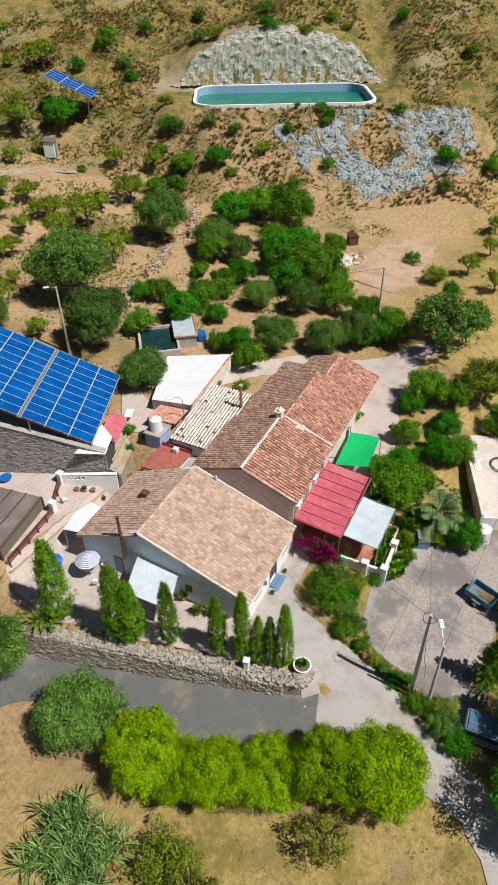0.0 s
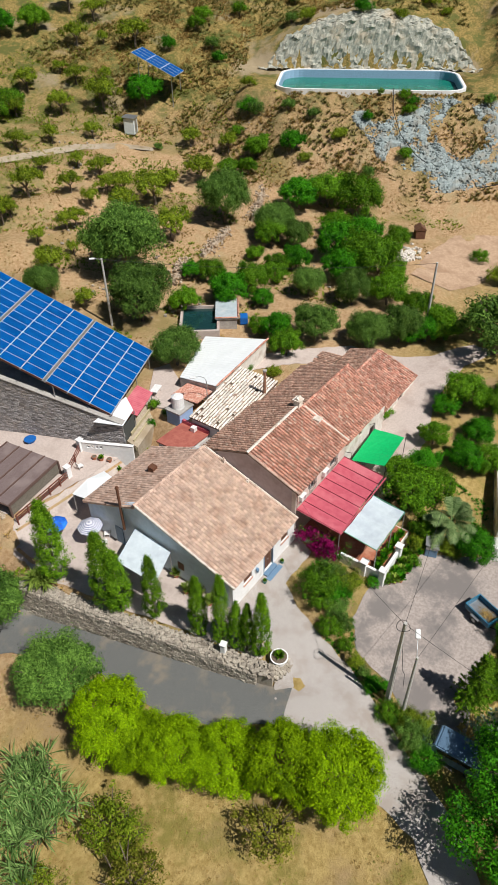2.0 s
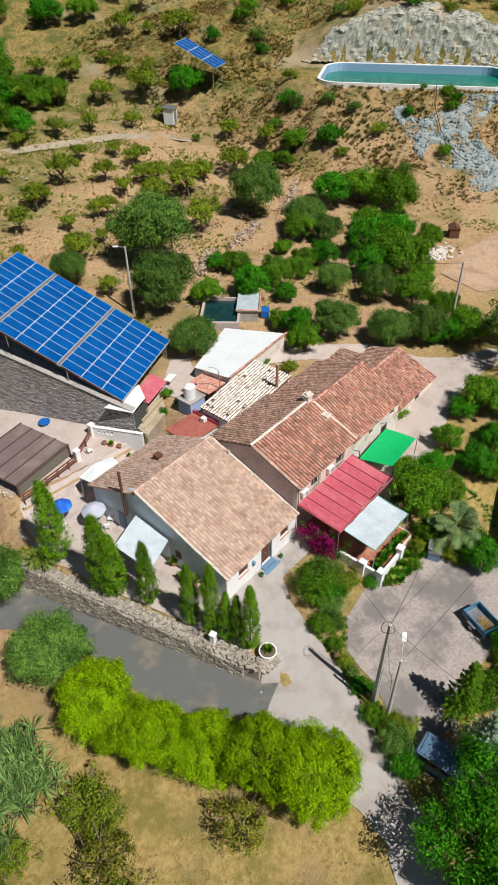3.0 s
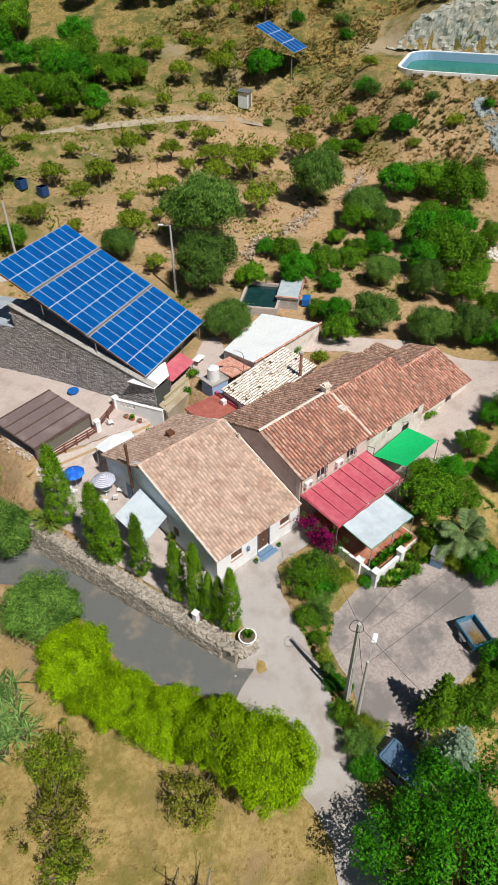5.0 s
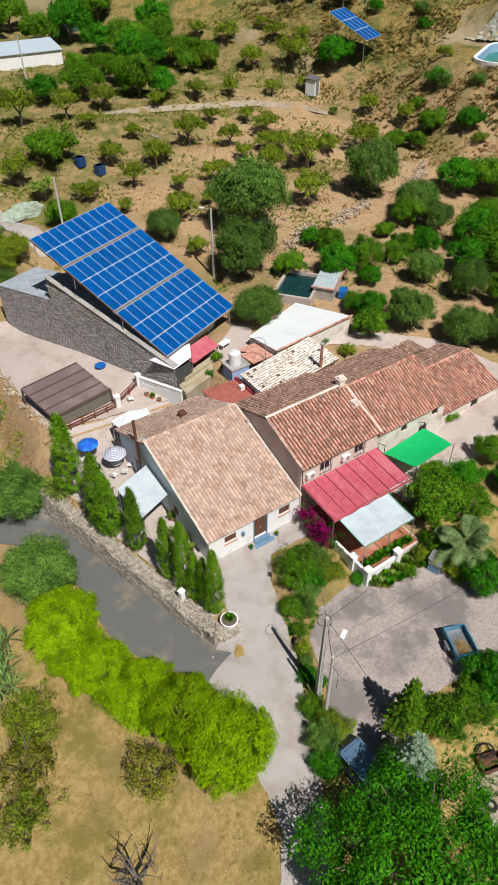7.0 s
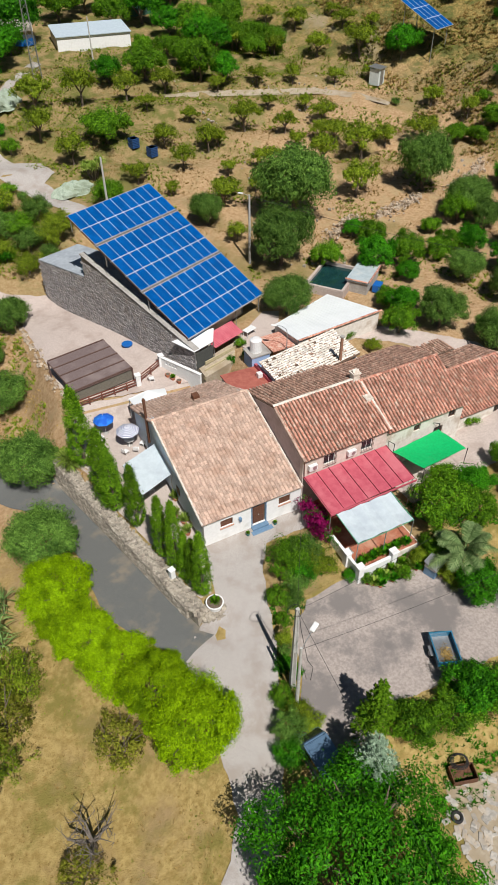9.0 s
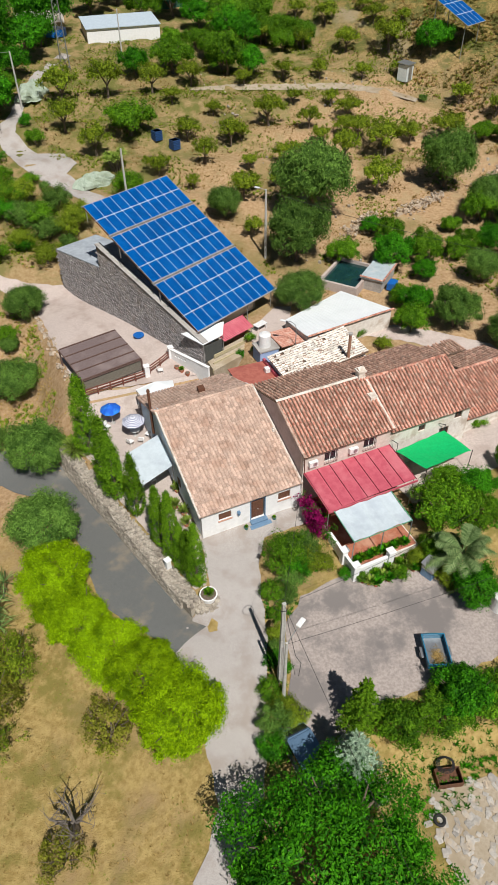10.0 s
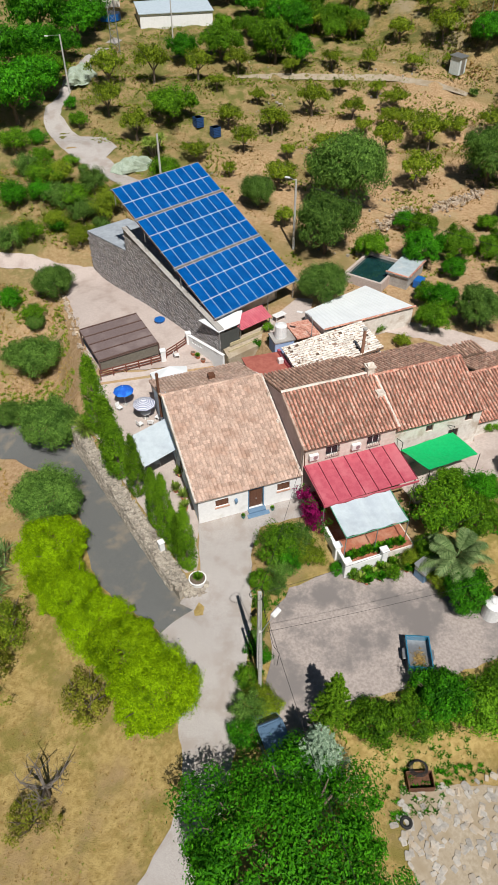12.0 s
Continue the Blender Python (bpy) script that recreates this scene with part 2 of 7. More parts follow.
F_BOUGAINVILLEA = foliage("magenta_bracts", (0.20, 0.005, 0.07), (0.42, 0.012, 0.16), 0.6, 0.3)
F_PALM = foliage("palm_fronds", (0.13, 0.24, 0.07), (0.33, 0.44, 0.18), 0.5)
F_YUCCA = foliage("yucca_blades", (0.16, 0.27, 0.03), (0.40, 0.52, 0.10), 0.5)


# ---- building blocks ----
def mesh_of(name, bm, material):
    me = bpy.data.meshes.new(name)
    bm.to_mesh(me)
    bm.free()
    for m in material if isinstance(material, (list, tuple)) else (material,):
        me.materials.append(m)
    return me


def part(name, bm, material, parent=None, label=""):
    """Links a bmesh (or a ready mesh) as one mesh object under its thing."""
    ob = new(name, mesh_of(name, bm, material) if isinstance(bm, bmesh.types.BMesh) else bm)
    ob.parent = parent
    return tagged(ob, label)


def thing(name, m, label, category, group=""):
    ob = new(name)
    ob.matrix_world = m
    ob.empty_display_size = 0.1
    return tagged(ob, label, category, group)


def box(bm, x0, x1, y0, y1, z0, z1, m=None, bevel=0.0):
    r = bmesh.ops.create_cube(bm, size=1.0)["verts"]
    bmesh.ops.transform(bm, verts=r, matrix=(m or Matrix()) @ Matrix.Translation(((x0 + x1) / 2, (y0 + y1) / 2, (z0 + z1) / 2)) @ Matrix.Diagonal((x1 - x0, y1 - y0, z1 - z0, 1)))
    if bevel:
        bmesh.ops.bevel(bm, geom=list({e for v in r for e in v.link_edges}), offset=bevel, segments=1, affect='EDGES')
    return bm


def slab(bm, corners, drop):
    """A plate from its upper corners (in order), drop metres thick, downwards."""
    n = len(corners)
    top = [bm.verts.new(c) for c in corners]
    low = [bm.verts.new((c[0], c[1], c[2] - drop)) for c in corners]
    bm.faces.new(top), bm.faces.new(low[::-1])
    for i in range(n):
        bm.faces.new((top[i], low[i], low[(i + 1) % n], top[(i + 1) % n]))
    bmesh.ops.recalc_face_normals(bm, faces=bm.faces)
    return bm


def prism(bm, outline, push):
    """An outline of points, pushed along a vector into a solid."""
    a = [bm.verts.new(p) for p in outline]
    b = [bm.verts.new(Vector(p) + Vector(push)) for p in outline]
    fs = [bm.faces.new(a), bm.faces.new(b[::-1])]
    for i in range(len(a)):
        fs.append(bm.faces.new((a[i], b[i], b[(i + 1) % len(a)], a[(i + 1) % len(a)])))
    bmesh.ops.recalc_face_normals(bm, faces=fs)
    return bm


def tube(bm, p, q, r0, r1=None, sides=8, caps=True):
    p, q = Vector(p), Vector(q)
    d = q - p
    m = Matrix.Translation((p + q) / 2) @ d.to_track_quat('Z', 'Y').to_matrix().to_4x4()
    bmesh.ops.create_cone(bm, cap_ends=caps, segments=sides, radius1=r0, radius2=r0 if r1 is None else r1, depth=d.length, matrix=m)
    return bm


def bent(bm, points, r, sides=6):
    """A continuous tube through the points."""
    pts = [Vector(q) for q in points]
    rings = []
    for i, q in enumerate(pts):
        d = (pts[min(i + 1, len(pts) - 1)] - pts[max(i - 1, 0)]).normalized()
        s = d.cross(Vector((0, 0, 1)) if abs(d.z) < 0.95 else Vector((1, 0, 0))).normalized()
        u = s.cross(d)
        rings.append([bm.verts.new(q + (s * math.cos(k * 6.2832 / sides) + u * math.sin(k * 6.2832 / sides)) * r) for k in range(sides)])
    fs = [bm.faces.new(rings[0]), bm.faces.new(rings[-1][::-1])]
    for a, b in zip(rings, rings[1:]):
        for k in range(sides):
            fs.append(bm.faces.new((a[k], b[k], b[(k + 1) % sides], a[(k + 1) % sides])))
    bmesh.ops.recalc_face_normals(bm, faces=fs)
    return bm


def wall(bm, x0, x1, y, thick, z0, z1, openings=()):
    """A wall along x from y inwards, with openings (xa, xb, za, zb) that go through it."""
    cuts = sorted({x0, x1, *(v for o in openings for v in o[:2])})
    for a, b in zip(cuts, cuts[1:]):
        holes = sorted((o[2], o[3]) for o in openings if o[0] <= a and o[1] >= b)
        z = z0
        for lo, hi in holes:
            if lo > z:
                box(bm, a, b, y, y + thick, z, lo)
            z = hi
        if z1 > z:
            box(bm, a, b, y, y + thick, z, z1)
    bmesh.ops.remove_doubles(bm, verts=bm.verts, dist=0.0005)
    return bm



def step(a, b, v):
    """Smooth ramp from 0 at a to 1 at b."""
    u = min(1.0, max(0.0, (v - a) / (b - a)))
    return u * u * (3 - 2 * u)


BACK_Y = (-200, 0, 11, 16, 30, 57, 70, 82, 110, 260, 1500)
BACK_Z = (0.2, 0.2, 2.6, 3.4, 4.0, 7.0, 9.3, 11.9, 15.0, 30.0, 160.0)


def hill(x, y):
    """The hillside that rises behind the orchard."""
    k = step(58, 76, y)
    d = 0.85 * x + 0.5 * y - 82 - 4 * k
    return (0.5 - 0.2 * k) * (d * step(0, 12, d) if d < 12 else d) if d > 0 else 0.0


def ground(x, y):
    back = float(np.interp(y, BACK_Y, BACK_Z))
    # terraces of the almond orchard
    back += 0.45 * math.sin((y + 0.25 * x) * 0.62) * step(44, 56, y) * step(100, 80, y) * step(66, 40, x)
    # yard, house platform and lane in front
    front = -0.1 - 0.5 * step(-4, -10, y) - 1.9 * step(-11, -26, y) * step(5, 1, x)
    front -= 3.7 * step(-17.5, -21.5, y) * step(1.5, 5, x)
    front += 0.115 * max(0.0, min(26.0, x - 15)) * step(-13, -3, y)
    # the court beside the stone building stands about a metre and a half over the patio
    court = 0.1 + 1.5 * step(18.3, 18.9, y) + 0.9 * step(-3, 6, x) * step(19, 24, y) - 1.0 * step(30, 42, y)
    z = front + (back - front) * step(1.5, 13, y) * step(7.5, 11.0, x)
    z = z + (court - z) * step(-2, 3, y) * step(8.2, 7.4, x) * step(56, 40, y)
    z = z + (back - z) * step(40, 56, y)
    # the land below the dry stone wall
    w = -(x + 3) * 0.951 - (y + 5.3) * 0.311
    low = -1.3 - 0.115 * min(22.0, max(0.0, y + 6)) - 2.5 * step(3.5, 12, w) * step(12, -4, y) - 0.8 * step(4.5, 9, w) * step(-4, 12, y)
    k = step(-10.0, -5.3, y)
    edge = k * step(-0.5, -0.15, w) + (1 - k) * step(-0.3, 4.5, w)
    # west of the court a bank comes down to the lane
    bank = step(14, 16, y)
    edge = edge * (1 - bank) + bank * step(-7.2, -12.5, x) * step(45, 24, y)
    z = z + (low - z) * edge * step(50, 26, y)
    # hillside with the level bench that carries the reservoir, cut rock behind it and tipped spoil before it
    z += hill(x, y)
    a = (x - 93.5) * 0.55 - (y - 49.5) * 0.83
    b = (x - 93.5) * 0.83 + (y - 49.5) * 0.55
    if abs(a) < 50 and -45 < b < 45:
        if b < -8.5:
            side = step(-26, -12, a) * step(46, 30, a)
            z = z + (max(z, 17.1 - 0.62 * (-b - 8.5)) - z) * side
        elif b < 11.2:
            z = z + (17.1 - z) * step(27, 20, abs(a))
            if math.hypot(max(0.0, abs(a) - 13.0), max(0.0, abs(b - 1.4) - 5.2)) < 4.0:
                z = 14.9
        else:
            z = z + (17.1 + 7.5 * max(0.0, 1 - (a / 27) ** 2) * step(11.2, 13.4, b) + 0.33 * max(0.0, b - 12) - z) * step(28, 20, abs(a)) * step(34, 18, b)
    return z



def joined(name, verts, faces, placings, material, parent=None, label="", kind=""):
    """One mesh of many copies of a small shape at the given poses."""
    v = np.array(verts, float)
    k = len(v)
    all_v, all_f = [], []
    for i, m in enumerate(placings):
        a = np.array(m)
        all_v.append(v @ a[:3, :3].T + a[:3, 3])
        all_f.extend(tuple(j + i * k for j in f) for f in faces)
    me = bpy.data.meshes.new(name)
    me.from_pydata(np.concatenate(all_v).tolist() if all_v else [], [], all_f)
    me.materials.append(material)
    ob = new(name, me)
    ob.parent = parent
    return tagged(ob, label, kind=kind)


def arc_tile(w, l, rise, segs=4):
    """A curved roof tile, lying along y, wider and higher at its lower end."""
    vs, fs = [], []
    for y, k, lift in ((-0.04, 1.0, 0.028), (l, 0.86, 0.004)):
        for i in range(segs + 1):
            a = math.pi * i / segs
            vs.append((-math.cos(a) * w / 2 * k, y, math.sin(a) * rise * k + lift))
    n = segs + 1
    for i in range(segs):
        fs.append((i, i + 1, n + i + 1, n + i))
    base = len(vs)
    for i in range(segs + 1):
        a = math.pi * i / segs
        vs.append((-math.cos(a) * w * 0.42, 0.02, math.sin(a) * rise * 0.72 + 0.01))
    for i in range(segs):
        fs.append((i + 1, i, base + i, base + i + 1))
    return vs, fs


def slope_tiles(parent, o, u, v, width, length, tile, pitch, material, rng, own=0, skip=0.0, sag=0.03):
    """Lays rows of tiles on a slope from its lower corner o, u along the eave and v up the slope."""
    o, u, v = Vector(o), Vector(u).normalized(), Vector(v).normalized()
    n = u.cross(v)
    nu, nv = int(width / pitch[0]), int(length / pitch[1])
    du, dv = width / nu, length / nv
    own_m, rest = [], []
    for j in range(nv):
        for i in range(nu):
            if rng.random() < skip:
                continue
            p = o + u * (i + 0.5 + rng.uniform(-0.05, 0.05)) * du + v * (j + rng.uniform(-0.06, 0.06)) * dv + n * (0.02 + sag * math.sin(i * 0.7 + j) * 0.3)
            m = Matrix((u, v, n)).transposed().to_4x4()
            m = Matrix.Translation(p) @ m @ pose(0, 0, 0, rng.uniform(-2, 2), rng.uniform(-3, 3), rng.uniform(-3, 3))
            (own_m if len(own_m) < own else rest).append(m)
    if own_m:
        me = bpy.data.meshes.new("roof_tile")
        me.from_pydata(tile[0], [], tile[1])
        me.materials.append(material)
        for m in own_m:
            ob = new("roof_tile", me)
            ob.parent, ob.matrix_local = parent, m
    if rest:
        joined("roof_tiles", tile[0], tile[1], rest, material, parent, kind="stuff")


def ridge_tiles(parent, a, b, material, rng, w=0.3):
    vs, fs = arc_tile(w, 0.4, 0.12)
    a, b = Vector(a), Vector(b)
    d = (b - a).normalized()
    u = d.cross(Vector((0, 0, 1))).normalized()
    n = u.cross(d)
    out = []
    for i in range(int((b - a).length / 0.38)):
        out.append(Matrix.Translation(a + d * i * 0.38 + n * 0.02) @ Matrix((u, d, n)).transposed().to_4x4() @ pose(0, 0, 0, rng.uniform(-2, 2), 0, rng.uniform(-3, 3)))
    joined("ridge_tiles", vs, fs, out, material, parent, kind="stuff")


def inside(poly, x, y):
    hit = False
    for (xa, ya), (xb, yb) in zip(poly, poly[1:] + poly[:1]):
        if (ya > y) != (yb > y) and x < (xb - xa) * (y - ya) / (yb - ya) + xa:
            hit = not hit
    return hit


def drape(name, outline, material, lift, label, level=None, wobble=0.12, cell=1.0, seed=1):
    """A paved area laid on the land, cut into cells so that it follows the slopes."""
    rng = random.Random(seed)
    pts = []
    for (xa, ya), (xb, yb) in zip(outline, outline[1:] + outline[:1]):
        k = max(1, int(math.hypot(xb - xa, yb - ya) / 0.7))
        for i in range(k):
            pts.append((xa + (xb - xa) * i / k + rng.uniform(-wobble, wobble), ya + (yb - ya) * i / k + rng.uniform(-wobble, wobble)))
    bm = bmesh.new()
    f = bm.faces.new([bm.verts.new((x, y, 0)) for x, y in pts])
    if f.normal.z < 0:
        f.normal_flip()
    xs, ys = [p[0] for p in pts], [p[1] for p in pts]
    for axis, lo, hi in (((1, 0, 0), min(xs), max(xs)), ((0, 1, 0), min(ys), max(ys))):
        c = math.ceil(lo / cell) * cell
        while c < hi:
            bmesh.ops.bisect_plane(bm, geom=bm.verts[:] + bm.edges[:] + bm.faces[:], plane_co=tuple(a * c for a in axis), plane_no=axis)
            c += cell
    bmesh.ops.triangulate(bm, faces=bm.faces)
    for v in bm.verts:
        v.co.z = (ground(v.co.x, v.co.y) if level is None else level) + lift
    bmesh.ops.recalc_face_normals(bm, faces=bm.faces)
    if sum(f.normal.z for f in bm.faces) < 0:
        bmesh.ops.reverse_faces(bm, faces=bm.faces)
    for f in bm.faces:
        f.smooth = True
    return tagged(part(name, bm, material), label, kind="structure")


def axis_steps(*stretches):
    out = []
    for a, b, s in stretches:
        k = max(1, round((b - a) / s))
        out += [a + (b - a) * i / k for i in range(k)]
    return out + [stretches[-1][1]]


# ---- land ----
HOUSE = pose(-0.2, -0.5, 0, 0, 0, 5.5)
gx = axis_steps((-1500, -200, 260), (-200, -60, 28), (-60, -30, 3), (-30, 46, 0.62), (46, 130, 1.3), (130, 200, 7), (200, 1500, 260))
gy = axis_steps((-1500, -200, 260), (-200, -60, 28), (-60, -34, 2.6), (-34, 46, 0.62), (46, 110, 1.3), (110, 200, 7), (200, 1500, 260))
land_v, land_f = [], []
for y in gy:
    for x in gx:
        z = ground(x, y)
        rough = 0.05 + 0.16 * step(50, 90, 0.7 * x + 0.7 * y)
        calm = step(-34, -26, y) * step(60, 46, y) * step(-30, -24, x) * step(46, 38, x)
        z += (noise.fractal((x * 0.35, y * 0.35, 0.3), 0.9, 2.0, 4) * rough * 2.2) * (1 - calm)
        land_v.append((x, y, z))
nx = len(gx)
for j in range(len(gy) - 1):
    for i in range(nx - 1):
        a = j * nx + i
        land_f.append((a, a + 1, a + nx + 1, a + nx))
land = bpy.data.meshes.new("ground")
land.from_pydata(land_v, [], land_f)
land.materials.append(M_LAND)
land.polygons.foreach_set("use_smooth", [True] * len(land.polygons))
tagged(new("ground", land), "dry reddish soil with straw, weeds and scrubby hillside", "ground", kind="structure")

drape("driveway", [(-0.2, -0.3), (9.3, 0.6), (8.6, -1.6), (4.6, -2.0), (3.4, -3.8), (2.7, -6.3), (2.3, -8.1), (1.9, -10.0), (0.9, -12.6), (-0.1, -15.0), (-1.0, -17.5), (-2.2, -20.5),
                   (-5.0, -25), (-10.5, -27), (-8.3, -23.5), (-6.0, -21.3), (-4.7, -19.4), (-4.4, -15), (-4.7, -10), (-5.3, -7.3), (-3.0, -6.7), (-1.3, -6.4), (-0.9, -4.4)],
      M_DRIVE, 0.075, "pale gravelled concrete driveway in front of the house")
drape("road", [(-2.2, -8.0), (-3.6, -4.5), (-5.2, 0.4), (-6.7, 5.0), (-8.3, 10.0), (-9.9, 14.6), (-11.5, 17.0), (-18, 22), (-24, 24), (-24, 20), (-16, 15.2), (-12.8, 11.3), (-11.1, 9.3), (-9.9, 4.6), (-9.6, 0.8), (-9.0, -2.8), (-7.7, -5.2), (-5.6, -7.6), (-4.6, -9.0)],
      M_ROAD, 0.1, "narrow worn grey asphalt lane below a stone wall", seed=2)
drape("yard", [(3.4, -9.7), (5.4, -8.0), (8.3, -7.3), (11.0, -7.7), (14.6, -8.6), (15.7, -9.9), (17.4, -12.4), (21, -15.0), (17.3, -17.0), (8.1, -17.4), (3.0, -19.0), (0.4, -19.2), (0.2, -17), (1.4, -15.2), (2.6, -13.0), (2.9, -11.3)],
      M_YARD, 0.05, "stained bare concrete parking yard", seed=3)
drape("court", [(7.2, 19.0), (3.6, 24.4), (0.9, 30.3), (-5.3, 43.0), (-9.2, 44.2), (-13.0, 46.3), (-19, 47.5), (-19, 45.2), (-13.4, 44.2), (-9.7, 40.0), (-9.0, 34.9), (-8.3, 29.5), (-7.6, 24), (-6.4, 20.2), (-2, 19.3), (1.5, 19.0), (5.2, 18.95)],
      M_COURT, 0.09, "pale dusty concrete court", seed=4)
drape("patio", [(-0.3, -0.2), (-1.2, -4.8), (-2.1, -5.0), (-3.6, -0.5), (-5.0, 3.5), (-6.6, 8.6), (-8.0, 13.0), (-8.2, 17.8), (-6.3, 19.5), (-2.0, 19.1), (3.0, 19.2), (7.4, 19.2), (8.0, 16.0), (-1.7, 15.4), (-1.0, 8.0)],
      M_TERRAZZO, 0.05, "beige paved patio beside the house", seed=5)
drape("lane", [(4, 103), (-1.4, 95.2), (-2.9, 92.0), (-4.6, 87.5), (-6.9, 81.2), (-9.1, 75.8), (-9.7, 73.0), (-7.8, 64.7), (-4.0, 59.9), (-0.3, 53.6), (1.2, 50.5), (4.0, 50.0), (2.4, 54.5), (-1.6, 61.7), (0.2, 63.4), (-1.0, 68.0), (-4.6, 68.8),
               (-5.8, 70.6), (-7.0, 73.8), (-5.4, 80.2), (-2.6, 87.5), (-0.2, 94.0), (5.4, 101.5)],
      M_DRIVE, 0.08, "pale winding concrete lane through the orchard", seed=6)
drape("back_lane", [(22, 17.6), (26.5, 15.0), (29.5, 12.6), (33.0, 8.4), (35.2, 5.4), (34.6, 2.2), (29, 1.2), (25.0, 1.0), (24.3, -2.6), (27.5, -2.2), (31.5, -0.3), (36, 0.4), (39.5, 0.2), (44, -1.5), (44, 1.5), (39, 4.4), (37.2, 7.6), (34.8, 12.2), (30.0, 15.6), (27, 17.6), (22, 20)],
      M_COURT, 0.06, "dusty pale lane behind and beside the old house", seed=7)
drape("forecourt", [tuple(HOUSE @ Vector((p, q, 0)))[:2] for p, q in ((17.4, -4.2), (24, -4.4), (35.5, -2.0), (35.6, 1.4), (26.2, 1.3), (25.8, 0.2), (17.4, 0.15))], M_COURT, 0.09, "dusty pale forecourt of the old house", seed=12)
drape("earth_pad", [(54.8, 16.0), (62, 17.6), (70.6, 17.6), (76, 13), (74.7, 10.6), (66, 8.6), (59.4, 8.4), (55.4, 10.4)], surface("graded_earth", (0.40, 0.27, 0.175), (0.50, 0.35, 0.24), 3, (0.34, 0.22, 0.14), 0.5, 0.95, 0.3),
      0.08, "graded bare earth pad", seed=8)
drape("orchard_track", [(22, 83.2), (28.3, 82.6), (37.6, 80.8), (47.7, 78.8), (55, 75.5), (58.5, 71), (57.4, 70), (53.5, 74), (47.2, 77.4), (37.2, 79.2), (27.6, 80.8), (22, 81.6)], M_TRACK, 0.12, "grey dirt track along the terraces", seed=9)
drape("rough_paving", [(8.9, -21.8), (12, -22.6), (20, -24.5), (20, -33), (6.5, -33), (7.6, -27)], M_TRACK, 0.04, "earth between irregular flat paving stones", seed=10)

# ---- the house: front building with sandy tiles ----
rng = random.Random(5)
TAN = arc_tile(0.28, 0.36, 0.06)
BARREL = arc_tile(0.235, 0.46, 0.125)


def opening_frame(parent, x0, x1, z0, z1, y, frame_material, sill=None, shutter=None):
    """A small window set back in a wall: frame, pane or shutter, and a sill."""
    win = part("window", box(bmesh.new(), x0, x1, y + 0.16, y + 0.19, z0, z1), shutter or M_GLASSY, parent)
    bm = bmesh.new()
    for a, b, c, d in ((x0, x1, z0, z0 + 0.05), (x0, x1, z1 - 0.05, z1), (x0, x0 + 0.05, z0 + 0.05, z1 - 0.05), (x1 - 0.05, x1, z0 + 0.05, z1 - 0.05), ((x0 + x1) / 2 - 0.025, (x0 + x1) / 2 + 0.025, z0 + 0.05, z1 - 0.05)):
        box(bm, a, b, y + 0.12, y + 0.158, c, d)
    part("window_frame", bm, frame_material, win)
    if sill:
        part("window_sill", box(bmesh.new(), x0 - 0.06, x1 + 0.06, y - 0.07, y + 0.115, z0 - 0.14, z0 - 0.002), sill, win)
    return win


front = thing("house", HOUSE, "white rendered farmhouse with a sandy tiled gable roof and brown door", "house")
EAVE, RIDGE, BACK = 3.05, 6.35, 3.15
part("wall", wall(bmesh.new(), 0.0, 8.85, 0.0, 0.35, -0.6, EAVE - 0.1, [(1.45, 2.55, 1.45, 2.25), (4.3, 5.5, 0.25, 2.45), (6.75, 7.85, 1.45, 2.3)]), M_WHITE, front, "bright white front wall")
side = [(0, 0.352, -0.6), (0, 15.6, -0.6), (0, 15.6, BACK - 0.1), (0, 9.4, RIDGE - 0.12), (0, 0.352, EAVE + 0.02)]
# the gable wall is tinted bluer than the white front
M_PALE_BLUE = surface("pale_blue_gable", (0.60, 0.69, 0.79), (0.67, 0.76, 0.85), 3, (0.56, 0.63, 0.70), 0.9, 0.9, 0.2, cover=(0.55, 0.75))
part("wall", prism(bmesh.new(), side, (0.35, 0, 0)), M_PALE_BLUE, front, "pale bluish white gable wall")
part("wall", prism(bmesh.new(), [(8.5, y, z) for _, y, z in side], (0.35, 0, 0)), M_WHITE, front)
part("wall", box(bmesh.new(), 0.352, 8.498, 15.25, 15.6, -0.6, BACK - 0.12), M_WHITE, front)
# blue painted band under the eaves of the front
part("cornice", box(bmesh.new(), -0.12, 8.85, -0.14, -0.003, EAVE - 0.22, EAVE - 0.1), M_BLUE, front, "blue-grey painted eave band")
for x0, x1 in ((1.45, 2.55), (6.75, 7.85)):
    opening_frame(front, x0, x1, 1.45, 2.25 if x0 < 2 else 2.3, 0.0, M_WOOD, M_SILL, M_WOOD)
door = part("door", box(bmesh.new(), 4.36, 5.44, 0.12, 0.18, 0.28, 2.39, bevel=0.008), M_WOOD, front, "brown panelled wooden front door")
for k in range(2):
    for lo, hi in ((0.42, 1.15), (1.3, 2.2)):
        part("door_panel", box(bmesh.new(), 4.46 + k * 0.5, 4.84 + k * 0.5, 0.09, 0.118, lo, hi, bevel=0.01), M_WOOD, door)
part("door_handle", tube(bmesh.new(), (4.93, 0.04, 1.25), (4.93, 0.10, 1.25), 0.035), M_ALU, door, "round bright handle")
bm = bmesh.new()
for a, b, c, d in ((4.2, 4.3, 0.25, 2.55), (5.5, 5.6, 0.25, 2.55), (4.3, 5.5, 2.45, 2.55)):
    box(bm, a, b, -0.03, 0.10, c, d)
part("door_frame", bm, M_BLUE, front, "blue-grey door surround")
part("doorstep", box(box(bmesh.new(), 4.15, 5.65, -0.42, -0.002, -0.4, 0.22, bevel=0.02), 3.95, 5.85, -0.85, -0.424, -0.4, 0.06, bevel=0.02), M_BLUE, front, "blue-grey stone steps")
